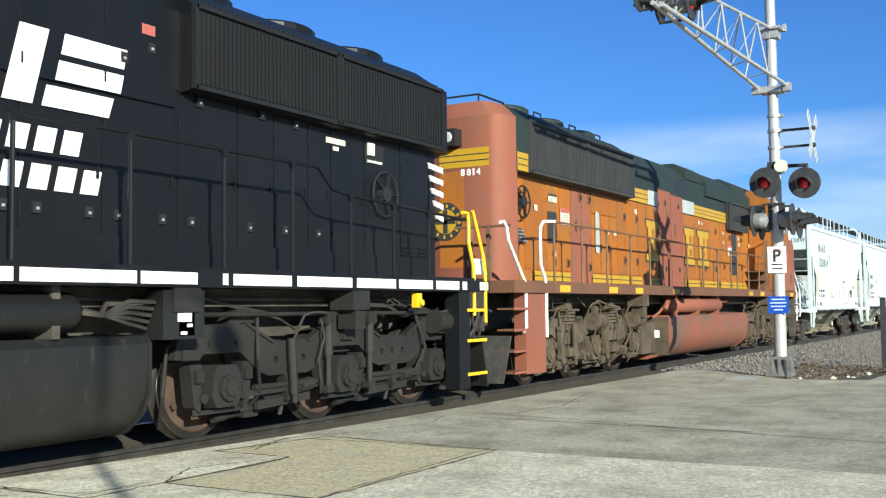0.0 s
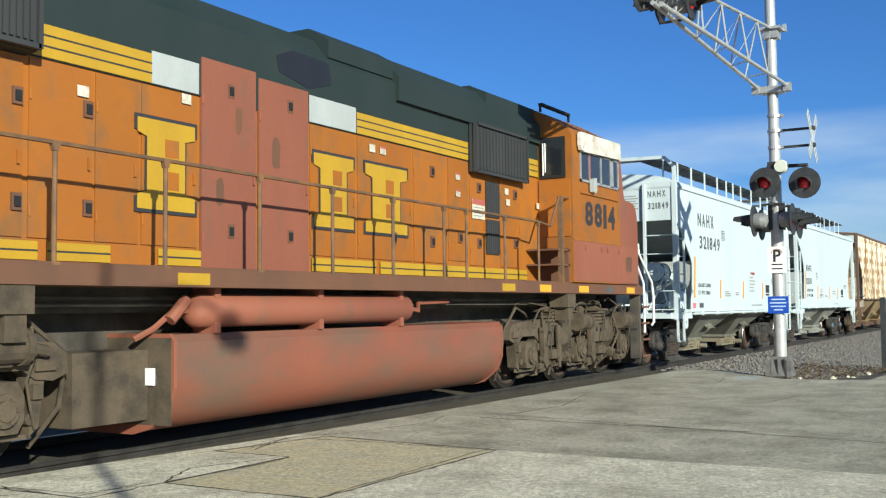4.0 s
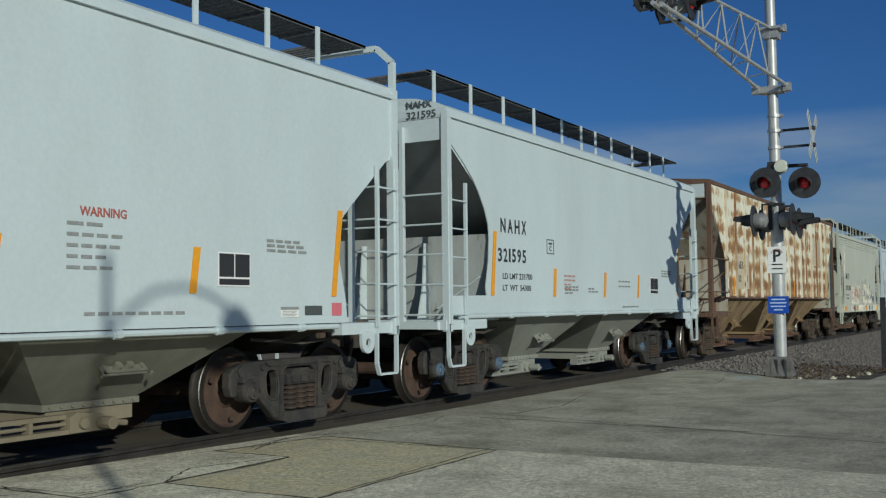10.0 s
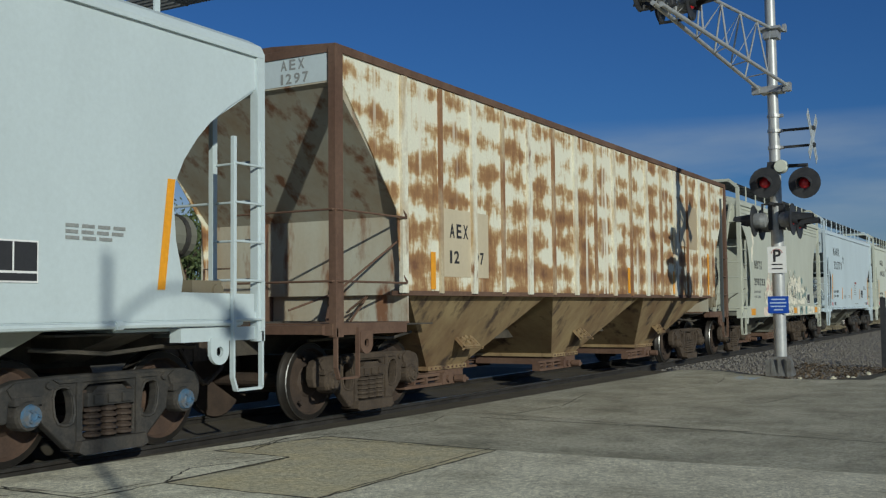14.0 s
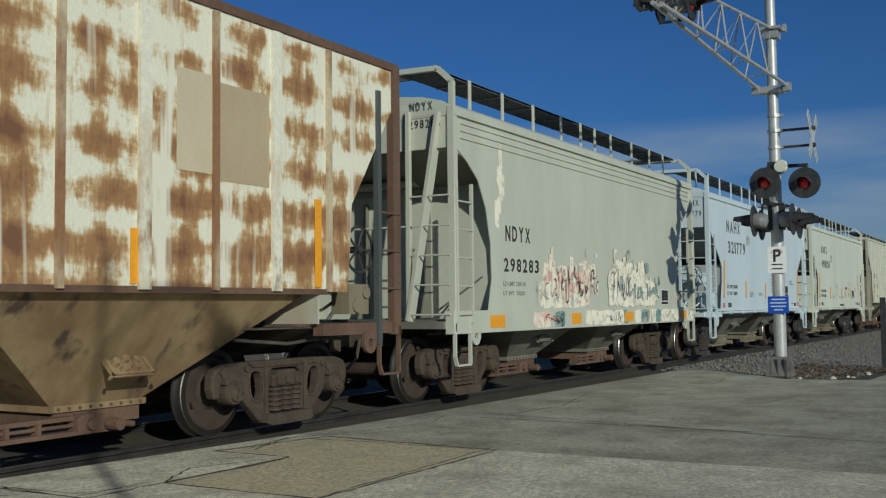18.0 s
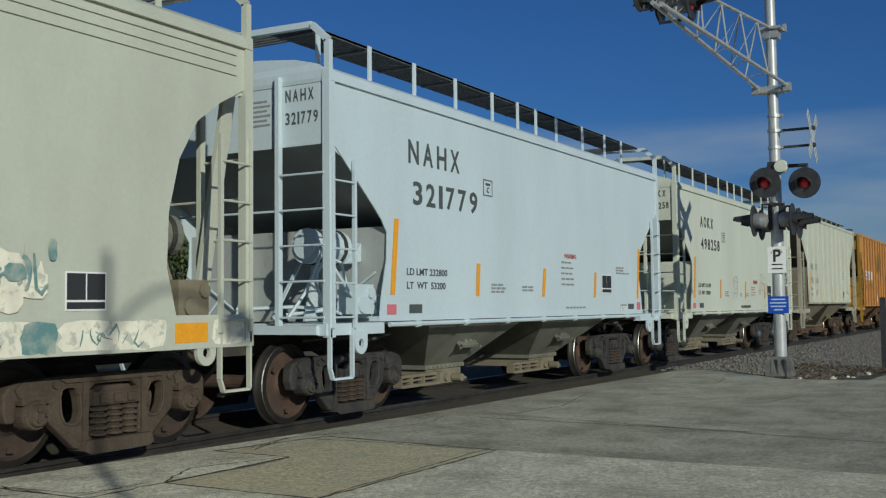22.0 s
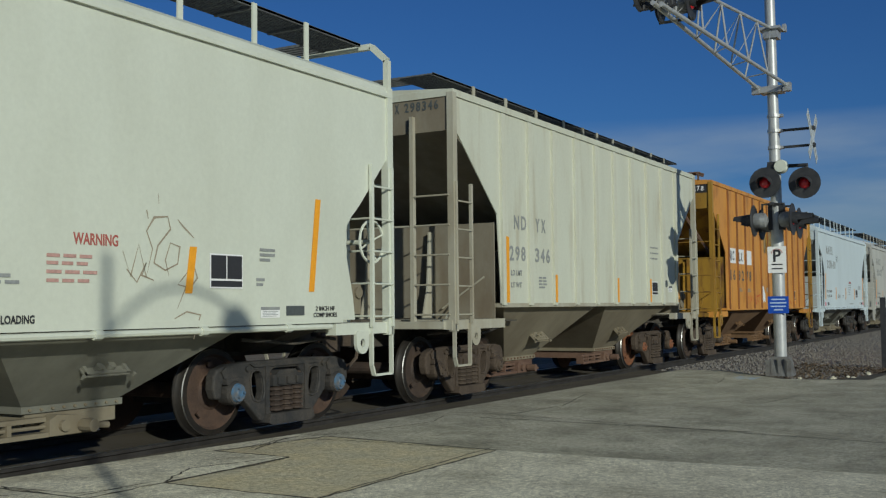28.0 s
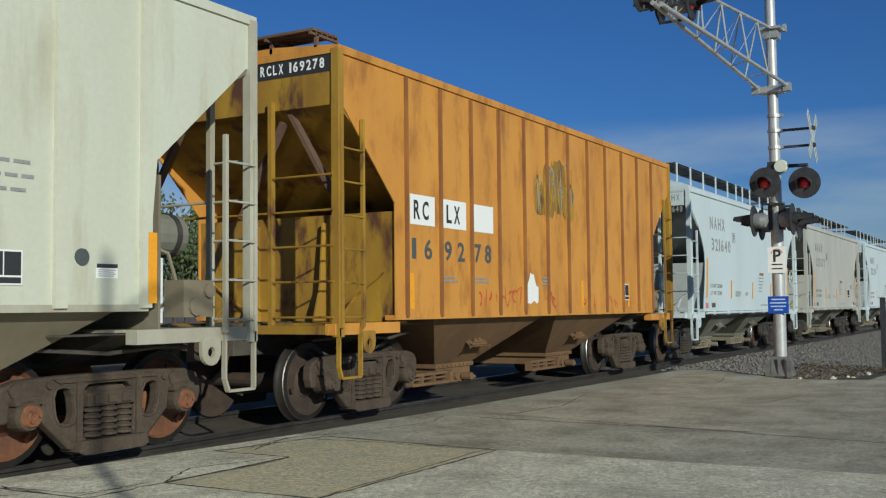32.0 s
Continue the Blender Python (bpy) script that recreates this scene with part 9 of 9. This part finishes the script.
def far_things():
    clock_tower()
    a = tree("tree", pose(50, 58, -.3), 11, 5.5, 5)
    for k, (x, y, r, s) in enumerate(((38, 52, 40, .85), (29, 46, 110, .75), (62, 60, 200, 1.0), (18, 44, 20, .8), (75, 66, 80, 1.1), (8, 40, 260, .7), (44, 47, 310, .6), (90, 64, 130, 1.0), (-4, 42, 30, .9), (30.4, 40.2, 75, .70), (33.6, 37.4, 160, .66), (27.2, 42.6, 220, .74), (36.4, 36.0, 15, .62))):
        copy_thing(a, pose(x, y, -.3, 0, 0, r) @ Matrix.Diagonal((s, s, s, 1)))
    # food trailer with picture panels
    tr = thing("food_trailer", pose(22.3, 27, -.1), "white food trailer with orange and yellow picture panels", "food trailer")
    bm = bmesh.new()
    box(bm, -4, 4.4, 0, 2.4, .55, 3.35)
    bevelled(bm, .08, 2)
    part("body", bm, WHITE, tr)
    for x0, x1, mat, lab in ((-.6, .9, P_YEL, "yellow menu panel"), (.9, 1.5, surface("orange_panel", (0.75, 0.22, 0.03), .5, second=(.6, .08, .02), scale=3), "orange picture panel"), (-2.6, -1.0, BLACK, "dark serving window")):
        bm = bmesh.new()
        box(bm, x0, x1, -.02, .01, 1.35, 2.9)
        part("panel", bm, mat, tr, lab)
    bm = bmesh.new()
    for k, (x, z, w, h) in enumerate(((2.2, 1.7, 1.1, .18), (2.2, 1.4, .9, .1), (-3.6, 2.0, .5, .6))):
        box(bm, x, x + w, -.02, .01, z, z + h)
    pieces("lettering_bar", bm, INK, tr)
    bm = bmesh.new()
    for x in (2.1, 2.5, 2.95):
        box(bm, x, x + .33, -.02, .01, 2.3, 2.75)
    pieces("lettering_bar", bm, surface("green_lettering", (0.12, 0.24, 0.03), .5), tr)
    for x in (-1.2, .2):
        bm = bmesh.new()
        turned(bm, [(0, .1), (0, .34), (.22, .34), (.22, .1)], (x, .02, .34), "y", 20)
        part("wheel", bm, BLACK, tr)
    bm = bmesh.new()
    rod(bm, (-4.8, 1.2, .5), (-4, 1.2, .6), .05)
    rod(bm, (-4.7, 1.2, 0), (-4.7, 1.2, .5), .04)
    part("drawbar", bm, BLACK, tr)

    def parked(x, y, rz, mat, label):
        c = thing("car", pose(x, y, -.09, 0, 0, rz), label, "car", "parked cars behind the track")
        bm = bmesh.new()
        prism(bm, [(-2.2, .35), (-2.25, .7), (-2.1, .9), (-1.5, .98), (-.9, 1.42), (.8, 1.45), (1.5, 1.0), (2.2, .85), (2.3, .6), (2.25, .35)], -.88, .88)
        bevelled(bm, .06, 2)
        part("body", bm, mat, c)
        bm = bmesh.new()
        prism(bm, [(-1.3, 1.0), (-.85, 1.36), (.75, 1.39), (1.3, 1.02)], -.895, .895)
        part("side_window", bm, GLASS_DARK, c)
        for a in (-1.4, 1.4):
            for s in (-1, 1):
                bm = bmesh.new()
                turned(bm, [(s * .70, .1), (s * .70, .33), (s * .9, .33), (s * .91, .2), (s * .89, .05)], (a, 0, .33), "y", 20)
                part("wheel", bm, BLACK, c)
        for a in (-.6, .6):
            bm = bmesh.new()
            box(bm, -2.3, -2.2, a - .2, a + .2, .68, .82)
            part("tail_light", bm, RED_LENS, c)
    parked(17.5, 22, 10, WHITE, "white parked hatchback behind the track")
    parked(12.0, 21, 5, surface("silver_car_paint", (.4, .41, .42), .3, .5), "silver parked car behind the track")
    parked(31.5, 24, -5, surface("red_car_paint", (.35, .02, .02), .3, coat=.5), "red parked car behind the track")
    # low building and warehouse in the distance
    for name, x, y, w, d, h, mat, lab in (("shop_building", 44, 70, 34, 14, 6.5, BRICK, "low tan brick building with dark windows"), ("warehouse", 240, 27, 60, 40, 12.5, STUCCO, "distant white warehouse with a pale roof")):
        b = thing(name, pose(x, y, -.3), lab, "building")
        bm = bmesh.new()
        box(bm, -w / 2, w / 2, 0, d, 0, h)
        part("wall", bm, mat, b)
        bm = bmesh.new()
        prism(bm, [(0 - .5, h), (d + .5, h), (d / 2, h + d * .16)], -w / 2 - .5, w / 2 + .5, "x")
        part("roof", bm, ROOFING, b)
        bm = bmesh.new()
        for k in range(7):
            a = -w / 2 + w * (k + .5) / 7
            box(bm, a - 1.1, a + 1.1, -.05, .02, h * .3, h * .7)
        pieces("window", bm, GLASS_DARK, b)
    # short dark post at the edge of the ballast
    bm = bmesh.new()
    box(bm, -.06, .06, -.06, .06, -.2, 1.55)
    bevelled(bm, .01, 1)
    single("marker_post", bm, HOOD_BLACK, pose(27.1, 3.40, -.1), "short dark marker post beside the track", "post")


far_things()




# ---------------------------------------------------------------- what moves
def motions():
    for car, x in CARS:
        walk(car, [(2.0 * i, pose(x - s, TRACK_Y, 0)) for i, s in enumerate(GONE)])
    step = 0.16
    n = int(32 / step)
    gone_t = [2.0 * i for i in range(len(GONE))]
    rows = []
    for i in range(n + 1):
        rows.append((i * step, float(np.interp(i * step, gone_t, GONE))))
    for axle, radius, x, z in AXLES:
        walk(axle, [(t, Matrix.Translation((x, 0, z)) @ Matrix.Rotation(-s / radius, 4, "Y")) for t, s in rows])


motions()
